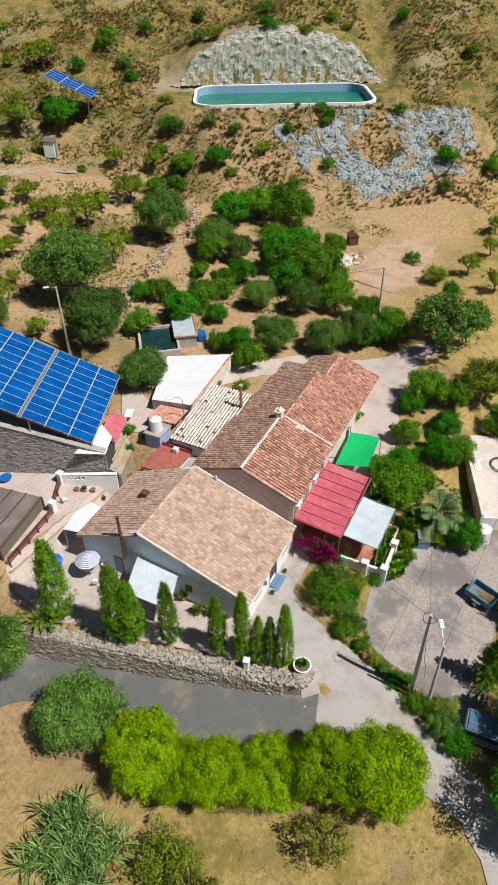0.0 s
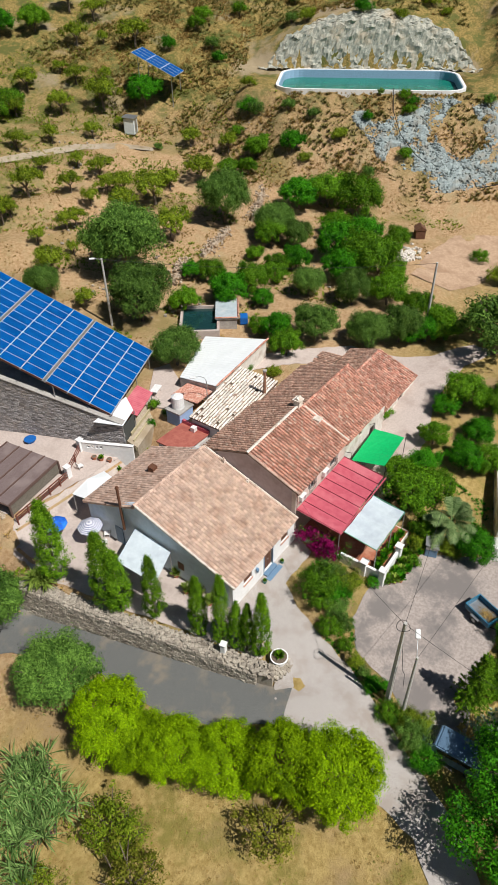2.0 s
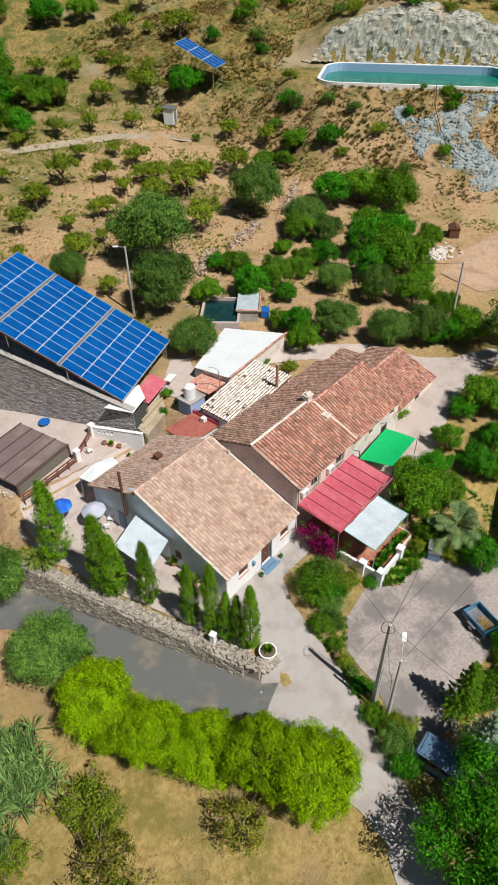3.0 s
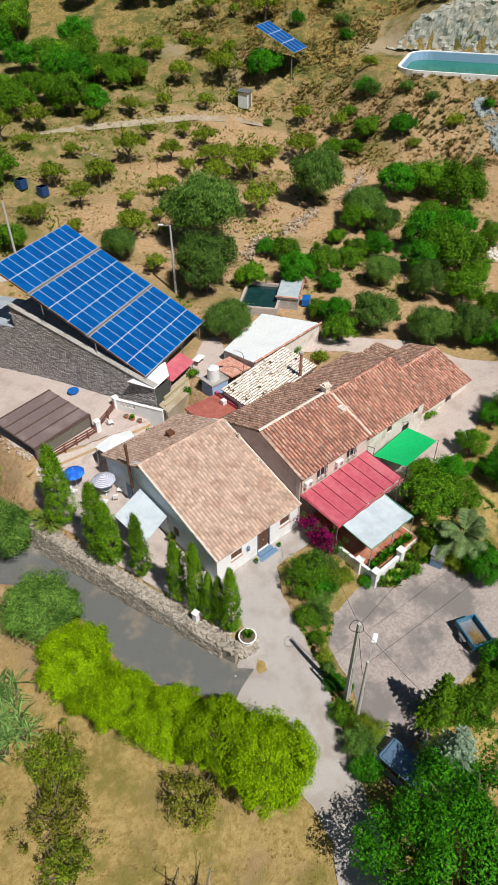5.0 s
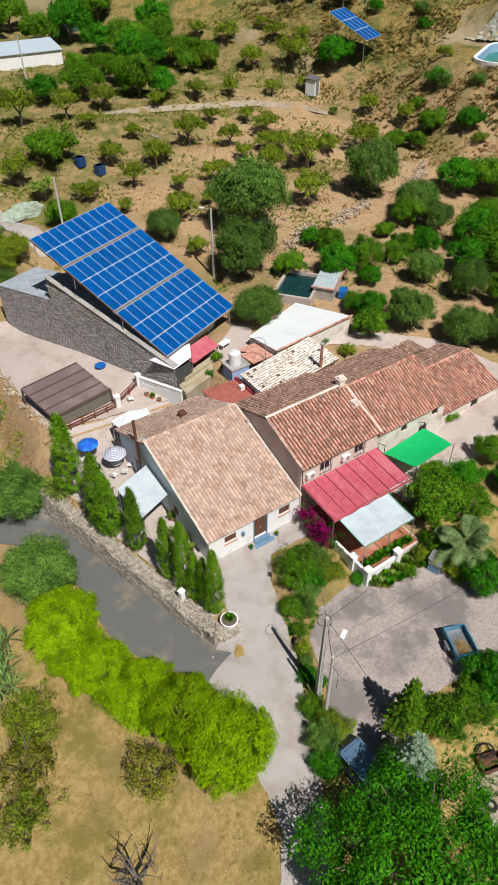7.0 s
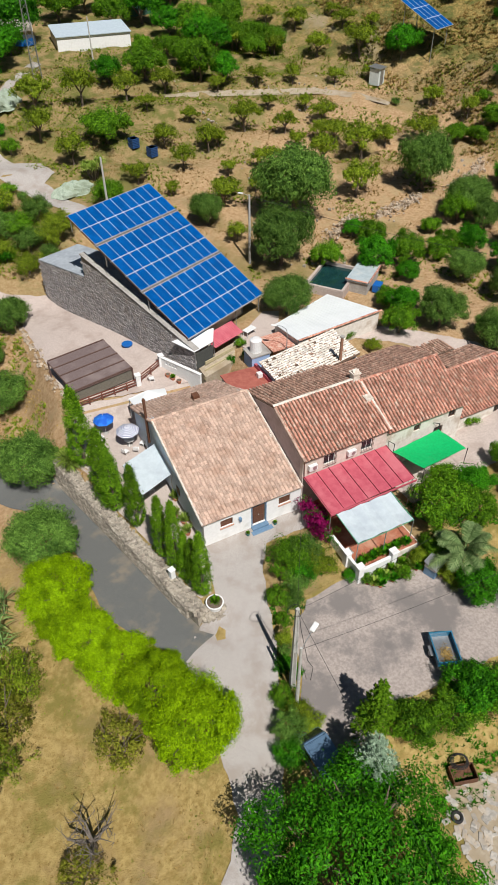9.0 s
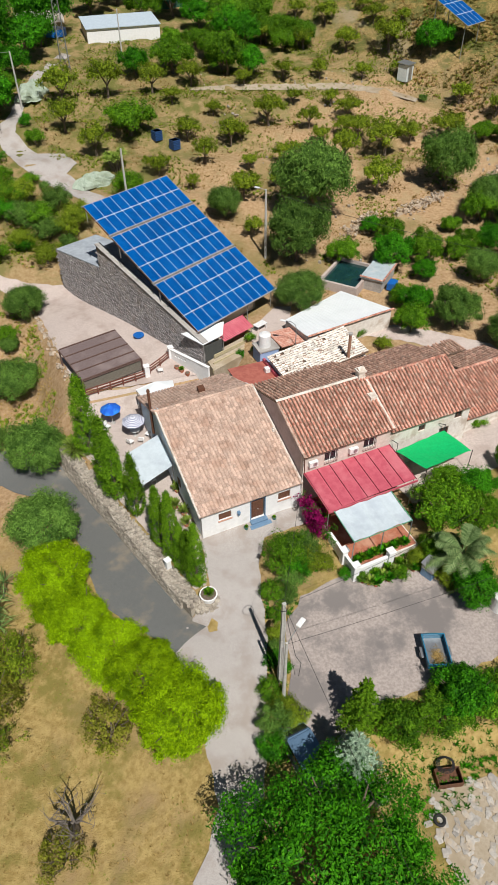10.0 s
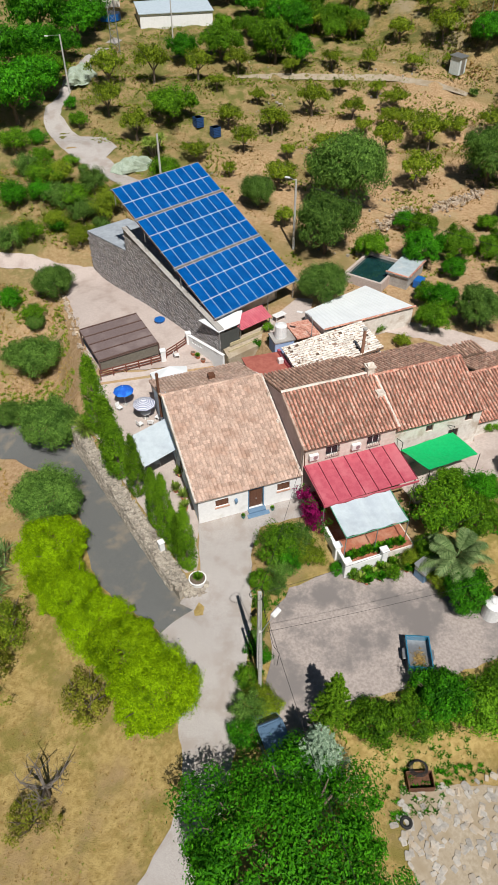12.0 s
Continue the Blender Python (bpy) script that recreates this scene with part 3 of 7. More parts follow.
part("wall_lantern", box(tube(bmesh.new(), (3.15, -0.14, 1.5), (3.15, -0.14, 1.85), 0.09, 0.16, 6), 3.05, 3.25, -0.2, -0.003, 1.86, 1.92), M_BLUE, front)
slope_v = Vector((0, 9.75, RIDGE - EAVE)).normalized()
deck = bmesh.new()
slab(deck, [(-0.28, -0.35, EAVE - 0.02), (8.8, -0.35, EAVE - 0.02), (8.8, 9.4, RIDGE), (-0.28, 9.4, RIDGE)], 0.1)
part("roof_deck", deck, M_TAN_TILE, front)
deck = bmesh.new()
slab(deck, [(-0.28, 9.44, RIDGE - 0.3), (8.8, 9.44, RIDGE - 0.3), (8.8, 15.9, BACK - 0.02), (-0.28, 15.9, BACK - 0.02)], 0.1)
part("roof_deck", deck, M_TAN_TILE, front)
slope_tiles(front, (-0.3, -0.38, EAVE), (1, 0, 0), slope_v, 9.1, 10.35, TAN, (0.30, 0.34), M_TAN_TILE, rng, own=300)
slope_tiles(front, (8.8, 15.95, BACK), (-1, 0, 0), (0, -6.5, RIDGE - 0.3 - BACK), 9.1, 7.1, TAN, (0.30, 0.34), M_TAN_TILE, rng)
ridge_tiles(front, (-0.3, 9.4, RIDGE + 0.02), (8.8, 9.4, RIDGE + 0.02), M_TAN_TILE, rng)
ridge_tiles(front, (-0.24, -0.36, EAVE), (-0.24, 9.4, RIDGE), M_LIME_RIDGE, rng, 0.2)
ridge_tiles(front, (8.72, -0.36, EAVE), (8.72, 9.4, RIDGE), M_LIME_RIDGE, rng, 0.2)
part("skylight", box(bmesh.new(), 4.6, 5.2, 11.9, 12.5, 4.6, 5.35), M_WOOD, front, "small roof dormer vent")
for x, y, z in ((8.6, 7.2, 5.85), (8.5, 4.6, 4.9)):
    part("roof_vent", tube(box(bmesh.new(), x - 0.12, x + 0.12, y - 0.12, y + 0.12, z - 0.3, z + 0.12), (x, y, z + 0.12), (x, y, z + 0.3), 0.07), M_LIME_RIDGE, front)
bm = tube(bmesh.new(), (-0.22, 11.1, 2.6), (-0.22, 11.1, 7.3), 0.12, 0.12, 10)
tube(bm, (-0.22, 11.1, 7.3), (-0.22, 11.1, 7.5), 0.17, 0.1, 10)
part("stove_pipe", bm, M_WOOD, front, "tall rusty brown stove pipe")
dr = part("side_door", box(bmesh.new(), -0.06, -0.003, 11.6, 12.5, 0.1, 2.1), M_BLUE, front, "dark blue side door")
part("side_window", box(bmesh.new(), -0.05, -0.003, 4.9, 5.5, 1.3, 2.1), M_WOOD, front)

# ---- old house wings with barrel tiles ----
def barrel_house(name, label, x0, x1, eave, ridge, back, y0, yr, yb, base, walls, tile_f, tile_b, own, openings=(), lime_ends=True, fallen=0.0):
    h = thing(name, HOUSE, label, "house")
    part("wall", wall(bmesh.new(), x0, x1, y0, 0.4, base, eave - 0.12, openings), walls[0], h)
    ends = [(0, y0 + 0.402, base), (0, yb - 0.402, base), (0, yb - 0.402, back - 0.06), (0, yr, ridge - 0.14), (0, y0 + 0.402, eave)]
    part("wall", prism(bmesh.new(), [(x0, y, z) for _, y, z in ends], (0.4, 0, 0)), walls[1], h)
    part("wall", prism(bmesh.new(), [(x1 - 0.4, y, z) for _, y, z in ends], (0.4, 0, 0)), walls[0], h)
    part("wall", box(bmesh.new(), x0, x1, yb - 0.4, yb, base, back - 0.12), walls[0], h)
    for (ya, za), (yc, zc) in (((y0 - 0.3, eave - 0.08), (yr, ridge)), ((yb + 0.2, back - 0.06), (yr + 0.01, ridge))):
        xa = x0 - 0.1 + (fallen if ya > yc else 0.0)
        part("roof_deck", slab(bmesh.new(), [(xa, ya, za), (x1 + 0.05, ya, za), (x1 + 0.05, yc, zc), (xa, yc, zc)], 0.1), M_MORTAR, h)
    fv, bv = Vector((0, yr - y0 + 0.3, ridge - eave + 0.08)), Vector((0, yr - yb - 0.2, ridge - back + 0.06))
    slope_tiles(h, (x0 - 0.1, y0 - 0.34, eave - 0.07), (1, 0, 0), fv, x1 - x0 + 0.15, fv.length, BARREL, (0.32, 0.40), tile_f, rng, own=own)
    slope_tiles(h, (x1 + 0.05, yb + 0.24, back - 0.05), (-1, 0, 0), bv, x1 - x0 + 0.15 - fallen, bv.length, BARREL, (0.32, 0.40), tile_b, rng)
    ridge_tiles(h, (x0 - 0.1, yr, ridge + 0.06), (x1, yr, ridge + 0.06), M_LIME_RIDGE if lime_ends else tile_f, rng)
    if lime_ends:
        ridge_tiles(h, (x0 - 0.05, y0 - 0.3, eave - 0.02), (x0 - 0.05, yr, ridge + 0.02), M_TAN_TILE, rng, 0.24)
    return h


wing = barrel_house("house_wing", "pale house wing with red barrel tiles and barred windows", 8.9, 17.2, 5.75, 7.65, 5.9, 0.0, 4.85, 9.6, 0.0, (M_CREAM, M_LILAC), M_RED_TILE, M_OLD_TILE, 300,
                    [(10.9, 12.0, 4.15, 5.15), (14.6, 15.7, 4.15, 5.15)])
for x0 in (10.9, 14.6):
    win = opening_frame(wing, x0, x0 + 1.1, 4.15, 5.15, 0.0, M_WHITE)
    bm = bmesh.new()
    for i in range(8):
        tube(bm, (x0 - 0.02 + i * 0.163, -0.12, 4.02), (x0 - 0.02 + i * 0.163, -0.12, 5.2), 0.012, None, 5)
    for z in (4.05, 4.6, 5.15):
        tube(bm, (x0 - 0.06, -0.12, z), (x0 + 1.16, -0.12, z), 0.014, None, 5)
        for x in (x0 - 0.05, x0 + 1.15):
            tube(bm, (x, -0.12, z), (x, -0.003, z), 0.012, None, 5)
    part("grille", bm, M_IRON, win, "black iron window grille")
chim = part("chimney", box(box(bmesh.new(), 16.55, 17.15, 4.6, 5.2, 7.3, 8.3), 16.45, 17.25, 4.5, 5.3, 8.3, 8.42), M_LIME_RIDGE, wing, "whitewashed chimney on the ridge")
part("cowl", prism(bmesh.new(), [(16.55, 4.6, 8.42), (16.55, 5.2, 8.42), (16.55, 4.9, 8.68)], (0.6, 0, 0)), M_LIME_RIDGE, chim)
part("roof_hatch", box(box(bmesh.new(), 16.55, 17.25, 2.5, 3.2, 6.5, 7.15), 16.65, 17.15, 2.6, 3.1, 7.152, 7.16), [M_LIME_RIDGE], wing, "white roof hatch")
ridge_tiles(wing, (17.2, -0.3, 5.72), (17.2, 4.85, 7.7), M_LIME_RIDGE, rng, 0.3)
for x in (9.35, 13.1):
    ac = thing("air_conditioner", HOUSE @ pose(x, -0.33, 4.35), "white air conditioning unit on the pale wall", "air conditioner", "wall units")
    part("case", box(bmesh.new(), 0, 0.8, 0, 0.3, 0, 0.55, bevel=0.02), M_PLASTIC, ac)
    bm = bmesh.new()
    bmesh.ops.create_circle(bm, cap_ends=True, segments=16, radius=0.2, matrix=pose(0.5, -0.008, 0.28, 90, 0, 0))
    part("fan_grille", bm, M_STEEL, ac)
    part("bracket", box(box(bmesh.new(), 0.1, 0.14, 0.02, 0.325, -0.05, -0.002), 0.66, 0.7, 0.02, 0.325, -0.05, -0.002), M_STEEL, ac)
bm = bent(bmesh.new(), [(9.0, -0.06, 5.5), (9.0, -0.1, 4.6), (9.05, -0.06, 3.7)], 0.03)
part("drain_pipe", bm, M_WOOD, wing)

old = barrel_house("old_house", "old stained white house with small openings and worn barrel tiles", 17.25, 25.6, 5.25, 7.55, 5.5, 0.1, 4.5, 9.6, 0.3, (M_OLDWHITE, M_OLDWHITE), M_RED_TILE, M_OLD_TILE, 0,
                   [(20.2, 20.9, 3.9, 4.6), (24.0, 24.8, 4.0, 4.9), (22.6, 23.6, 1.4, 3.4)], lime_ends=False)
# these panes are black panels painted as the unlit inside
for a, b, c, d in ((20.2, 20.9, 3.9, 4.6), (24.0, 24.8, 4.0, 4.9), (22.6, 23.6, 1.4, 3.4)):
    opening_frame(old, a, b, c, d, 0.1, M_WOOD, None, M_DARK)
barn = barrel_house("ruined_barn", "low ruined stone barn with a sagging tiled roof", 25.9, 34.2, 3.15, 4.75, 3.7, 0.6, 5.0, 8.2, 0.6, (M_OLDWHITE, M_STONE), M_RED_TILE, M_OLD_TILE, 0,
                    [(30.4, 31.4, 1.3, 2.75)], lime_ends=False, fallen=2.6)
opening_frame(barn, 30.4, 31.4, 1.3, 2.75, 0.6, M_WOOD, None, M_DARK)
ruin = thing("ruined_lean_to", HOUSE, "collapsed lean-to with broken tiles and a dark gap", "shed")
part("wall", box(box(box(bmesh.new(), 26.2, 31.6, 10.2, 10.6, 1.6, 3.6), 26.2, 26.6, 8.25, 10.198, 1.6, 3.9), 31.2, 31.6, 8.25, 10.198, 1.6, 3.6), M_STONE, ruin)
part("roof_deck", slab(bmesh.new(), [(28.0, 8.25, 4.0), (31.7, 8.25, 4.05), (31.8, 10.7, 3.7), (28.1, 10.7, 3.7)], 0.08), M_MORTAR, ruin)
slope_tiles(ruin, (31.8, 10.75, 3.72), (-1, 0, 0), (0, -2.5, 0.33), 4.0, 2.5, BARREL, (0.32, 0.40), M_OLD_TILE, rng, skip=0.06, sag=0.12)
part("beam", tube(bmesh.new(), (26.3, 9.4, 3.95), (28.3, 9.5, 3.95), 0.09), M_WOOD, ruin)
stub = thing("rear_wing", HOUSE, "small rear wing with a faded tile roof", "house")
part("wall", prism(bmesh.new(), [(25.65, 4.0, 1.0), (25.65, 9.6, 1.0), (25.65, 9.6, 5.1), (25.65, 6.0, 6.2), (25.65, 4.0, 5.6)], (0.4, 0, 0)), M_OLDWHITE, stub)

# whitewashed tile roof behind the wing
pale = thing("pale_roof_annex", HOUSE, "rear annex with a whitewashed barrel tile roof", "house")
part("wall", box(box(box(bmesh.new(), 12.9, 20.9, 14.0, 14.35, 2.0, 4.75), 12.9, 13.25, 9.7, 13.998, 2.0, 4.6), 20.55, 20.9, 9.7, 13.998, 2.0, 5.5), M_WHITE, pale)
pc = [(12.7, 9.75, 4.85), (21.0, 9.75, 6.05), (21.0, 14.5, 6.05), (12.7, 14.5, 4.85)]
part("roof_deck", slab(bmesh.new(), pc, 0.12), M_MORTAR, pale)
slope_tiles(pale, (12.65, 14.5, 4.87), (0, -1, 0), (8.3, 0, 1.2), 4.75, 8.4, BARREL, (0.31, 0.40), M_PALE_TILE, rng, skip=0.045)
part("flue", tube(bmesh.new(), (18.9, 9.95, 5.3), (18.9, 9.95, 8.4), 0.16, 0.14, 10), surface("rusty_flue", (0.26, 0.13, 0.08), (0.36, 0.2, 0.13), 5, None, rough=0.8), pale, "tall clay-coloured flue")
part("flue_cap", tube(bmesh.new(), (18.9, 9.95, 8.402), (18.9, 9.95, 8.55), 0.22, 0.2, 10), M_CEMENT, pale)

# flat red roof
red = thing("flat_roof_annex", HOUSE, "low annex with a painted red flat roof", "house")
part("wall", box(bmesh.new(), 9.0, 12.8, 12.4, 15.3, 0.5, 3.7), M_WHITE, red)
part("roof", slab(bmesh.new(), [(8.9, 12.2, 3.95), (12.88, 12.2, 3.75), (12.88, 15.5, 3.75), (8.9, 15.5, 3.95)], 0.12), surface("red_roof_paint", (0.34, 0.10, 0.075), (0.42, 0.14, 0.105), 3, (0.30, 0.085, 0.065), 0.8, 0.85, 0.1), red)
part("parapet", box(bmesh.new(), 12.6, 12.85, 12.2, 15.4, 3.76, 4.15), M_RED_SHEET, red)
part("vent_box", box(bmesh.new(), 12.0, 12.5, 13.4, 13.9, 3.8, 4.3, bevel=0.03), M_PLASTIC, red, "white roof vent box")
part("terrace", slab(bmesh.new(), [(9.0, 9.7, 3.4), (12.8, 9.7, 3.4), (12.8, 12.2, 3.4), (9.0, 12.2, 3.4)], 2.9), M_CEMENT, red)

# white metal shed
shed = thing("metal_shed", HOUSE, "low shed with a white corrugated roof and red edge tiles", "shed")
sc = [(17.1, 14.6, 5.85), (27.6, 15.6, 5.75), (25.9, 23.0, 4.5), (17.1, 19.4, 5.1)]
part("wall", slab(bmesh.new(), [(x * 0.99 + 0.22, y * 0.985 + 0.28, z - 0.14) for x, y, z in sc], 3.0), M_OLDWHITE, shed)


def corrugated(bm, corners, waves, depth, thick=0.02):
    """A ribbed sheet between four corners; the ribs run from the first side to the third."""
    a, b, c, d = (Vector(p) for p in corners)
    rows = []
    n = waves * 4
    for i in range(n + 1):
        u = i / n
        lift = Vector((0, 0, depth * (0.5 + 0.5 * math.sin(u * waves * 2 * math.pi))))
        rows.append((bm.verts.new(a.lerp(b, u) + lift), bm.verts.new(d.lerp(c, u) + lift)))
    for p, q in zip(rows, rows[1:]):
        bm.faces.new((p[0], q[0], q[1], p[1]))
    r = bmesh.ops.extrude_face_region(bm, geom=bm.faces[:])
    bmesh.ops.translate(bm, vec=(0, 0, -thick), verts=[v for v in r["geom"] if isinstance(v, bmesh.types.BMVert)])
    bmesh.ops.recalc_face_normals(bm, faces=bm.faces)
    return bm


part("roof_sheet", corrugated(bmesh.new(), sc, 22, 0.05), M_WHITE_SHEET, shed, "white corrugated roof sheets")
ridge_tiles(shed, (27.66, 15.5, 5.8), (17.0, 14.5, 5.9), M_RED_TILE, rng, 0.22)
tank = thing("water_drum", HOUSE @ pose(13.3, 16.4, 4.9), "white cylindrical water drum on a wall", "water tank")
part("drum", tube(tube(bmesh.new(), (0, 0, 0), (0, 0, 1.25), 0.62, 0.6, 20), (0, 0, 1.252), (0, 0, 1.42), 0.6, 0.3, 20), M_PLASTIC, tank)
pier = thing("block_store", HOUSE, "small white and blue store under the water drum", "shed")
part("wall", box(bmesh.new(), 12.4, 14.4, 15.5, 17.2, 2.4, 4.75), plain("sky_blue_wall", (0.33, 0.45, 0.68), 0.9), pier)
part("roof_sheet", slab(bmesh.new(), [(12.3, 15.4, 4.9), (14.5, 15.4, 4.9), (14.5, 17.3, 4.9), (12.3, 17.3, 4.9)], 0.15), M_CEMENT, pier)
part("tile_roof", slab(bmesh.new(), [(14.5, 15.0, 5.2), (17.0, 15.0, 5.2), (17.0, 18.3, 4.9), (14.5, 18.3, 4.9)], 0.12), M_RED_TILE, pier)

yard_lamp = thing("roof_lamp", pose(14.2, 15.75, 4.6), "slim grey lamp post with a bent arm above the roofs", "street lamp")
part("shaft", tube(bmesh.new(), (0, 0, 0), (0, 0, 2.5), 0.05, 0.04, 8), M_STEEL, yard_lamp)
part("arm", bent(bmesh.new(), [(0, 0, 2.48), (-0.1, 0.1, 2.85), (-0.45, 0.35, 3.1), (-0.9, 0.6, 3.15)], 0.03), M_STEEL, yard_lamp)
part("lamp_head", box(bmesh.new(), -0.28, 0.28, -0.13, 0.13, -0.06, 0.06, pose(-1.1, 0.72, 3.15, 0, 0, 145), bevel=0.03), M_PLASTIC, yard_lamp)

# ---- stone building with the solar roof ----
def on_house(p, q, z):
    return HOUSE @ Vector((p, q, z))


def stone_shape(seed, rough=0.16):
    """A rough hewn block of unit size: verts and faces."""
    r = random.Random(seed)
    bm = bmesh.new()
    bmesh.ops.create_cube(bm, size=1.0)
    bmesh.ops.bevel(bm, geom=bm.edges[:], offset=0.14, segments=1, affect='EDGES')
    vs = [tuple(c + r.uniform(-rough, rough) * 0.5 for c in v.co) for v in bm.verts]
    fs = [tuple(v.index for v in f.verts) for f in bm.faces]
    bm.free()
    return vs, fs


STONES = [stone_shape(i) for i in range(3)]


def lay_stones(parent, name, m, length, low, high, size, depth, material, seed, own=0, out=0.03):
    """Courses of stones on a wall face: x along it, y outwards, z up; low and high give the face's edges at x."""
    r = random.Random(seed)
    spots = [[], [], []]
    z = min(low(0), low(length))
    while z < max(high(0), high(length / 2), high(length)):
        h = size[1] * r.uniform(0.75, 1.3)
        x = r.uniform(-0.2, 0)
        while x < length:
            w = size[0] * r.uniform(0.6, 1.5)
            c = x + w / 2
            if low(c) - 0.1 < z + h / 2 < high(c) - h * 0.3:
                spots[r.randrange(3)].append(m @ pose(c, out + r.uniform(-0.03, 0.03), z + h / 2, r.uniform(-4, 4), r.uniform(-5, 5), r.uniform(-4, 4)) @ Matrix.Diagonal((w * 0.95, depth, h * 0.93, 1)))
            x += w
        z += h
    for (vs, fs), many in zip(STONES, spots):
        take = many[:own // 3]
        if take:
            me = bpy.data.meshes.new(name)
            me.from_pydata(vs, [], fs)
            me.materials.append(material)
            for q in take:
                ob = new(name, me)
                ob.parent, ob.matrix_local = parent, q
        if many[own // 3:]:
            joined("stonework", vs, fs, many[own // 3:], material, parent, kind="stuff")


solar_house = thing("stone_building", Matrix(), "long grey stone building with a stepped sloping top", "building")
WALL = Matrix.Translation((5.6, 18.6, 0)) @ Matrix(((-0.42, -0.907, 0, 0), (0.907, -0.42, 0, 0), (0, 0, 1, 0), (0, 0, 0, 1)))
wall_top = lambda x: 5.45 + 0.25 * x if x < 17.4 else 7.1 - 0.12 * (x - 17.4)
wall_low = lambda x: ground(5.6 - 0.42 * x - 0.4, 18.6 + 0.907 * x - 0.2) - 0.15
outline = [(0, -0.02, 0), (26.6, -0.02, 0), (26.6, -0.02, wall_top(26.6)), (17.4, -0.02, wall_top(17.4)), (17.399, -0.02, wall_top(17.39)), (0, -0.02, wall_top(0))]
part("wall", prism(bmesh.new(), [WALL @ Vector(p) for p in outline], WALL.to_3x3() @ Vector((0, -0.4, 0))), M_JOINT, solar_house)
lay_stones(solar_house, "wall_stone", WALL, 26.6, wall_low, wall_top, (0.42, 0.17), 0.12, M_BLOCK, 3, own=240, out=-0.02)
part("wall", box(bmesh.new(), 3.2, 16, -10.2, -9.9, 2, 5.2, WALL), M_CEMENT, solar_house)
part("wall", prism(bmesh.new(), [WALL @ Vector(p) for p in ((26.4, -0.43, 0), (26.4, -5.5, 0), (26.4, -5.5, 5.9), (26.4, -0.43, 6.0))], WALL.to_3x3() @ Vector((-0.3, 0, 0))), M_BLOCK, solar_house)
part("wall", box(bmesh.new(), 3.2, 3.5, -10.2, -0.43, 2, 5.2, WALL), M_OLDWHITE, solar_house)
part("roof_slab", slab(bmesh.new(), [WALL @ Vector(p) for p in ((17.45, 0.05, 7.25), (26.7, 0.05, 6.15), (26.7, -5.6, 6.1), (17.45, -5.6, 7.2))], 0.14), surface("blue_grey_screed", (0.34, 0.38, 0.42), (0.42, 0.46, 0.50), 2, (0.30, 0.33, 0.37), 0.6, 0.85, 0.1), solar_house, "pale blue-grey roof slab")
part("roof_slab", slab(bmesh.new(), [WALL @ Vector(p) for p in ((3.4, -0.35, 6.3), (16.8, -0.35, 9.62), (16.8, -8.8, 9.62), (3.4, -8.8, 6.3))], 0.15), M_CEMENT, solar_house)
part("coping", slab(bmesh.new(), [WALL @ Vector(p) for p in ((-0.1, 0.12, 5.55), (17.4, 0.12, 9.92), (17.4, -0.55, 9.92), (-0.1, -0.55, 5.55))], 0.1), M_CEMENT, solar_house, "sloping grey cement coping")

solar = thing("solar_array", Matrix(), "large tilted array of blue solar panels in three blocks", "solar panels")
SU = Vector((0.886, 0.463, 0)).normalized()
SV = (Vector((-0.463, 0.886, 0)).normalized() * math.cos(radians(25.3)) + Vector((0, 0, math.sin(radians(25.3)))))
SOLAR = Matrix.Translation((5.45, 19.75, 6.15)) @ Matrix((SU, SV, SU.cross(SV))).transposed().to_4x4()


def cell_glass():
    m, t, b = nodes_of("solar_cells")
    co = place(t, 'Object')
    sep = t.nodes.new("ShaderNodeSeparateXYZ")
    t.links.new(co, sep.inputs[0])
    line = []
    for axis, size in ((0, 0.18), (1, 0.18)):
        f = t.nodes.new("ShaderNodeMath")
        f.operation = 'PINGPONG'
        f.inputs[1].default_value = size / 2
        t.links.new(sep.outputs[axis], f.inputs[0])
        g = t.nodes.new("ShaderNodeMath")
        g.operation = 'LESS_THAN'
        g.inputs[1].default_value = 0.004
        t.links.new(f.outputs[0], g.inputs[0])
        line.append(g.outputs[0])
    grid = t.nodes.new("ShaderNodeMath")
    grid.operation = 'MAXIMUM'
    t.links.new(line[0], grid.inputs[0]), t.links.new(line[1], grid.inputs[1])
    rnd = t.nodes.new("ShaderNodeObjectInfo").outputs["Random"]
    col = mix(t, (0.0, 0.062, 0.25), (0.001, 0.08, 0.31), rnd)
    col = mix(t, col, (0.002, 0.10, 0.36), ramp(t, noise_of(t, place(t, 'Position'), 0.8, 3), 0.4, 0.7))
    t.links.new(mix(t, col, (0.012, 0.10, 0.34), grid.outputs[0]), b.inputs["Base Color"])
    b.inputs["Roughness"].default_value = 0.2
    b.inputs["Specular IOR Level"].default_value = 0.15
    return m


M_CELLS = cell_glass()
PW, PL = 1.145, 2.235


def panel_meshes():
    bm = bmesh.new()
    for a, b, c, d in ((0, 0.022, 0, PL - 0.012), (PW - 0.03, PW - 0.008, 0, PL - 0.012), (0.022, PW - 0.03, 0, 0.045), (0.022, PW - 0.03, PL - 0.057, PL - 0.012)):
        box(bm, a, b, c, d, 0, 0.045)
    fr = mesh_of("panel_frame", bm, M_ALU)
    gl = mesh_of("solar_panel", box(bmesh.new(), 0.018, PW - 0.026, 0.03, PL - 0.042, 0.006, 0.036), M_CELLS)
    return fr, gl


PANEL_FRAME, PANEL_GLASS = panel_meshes()


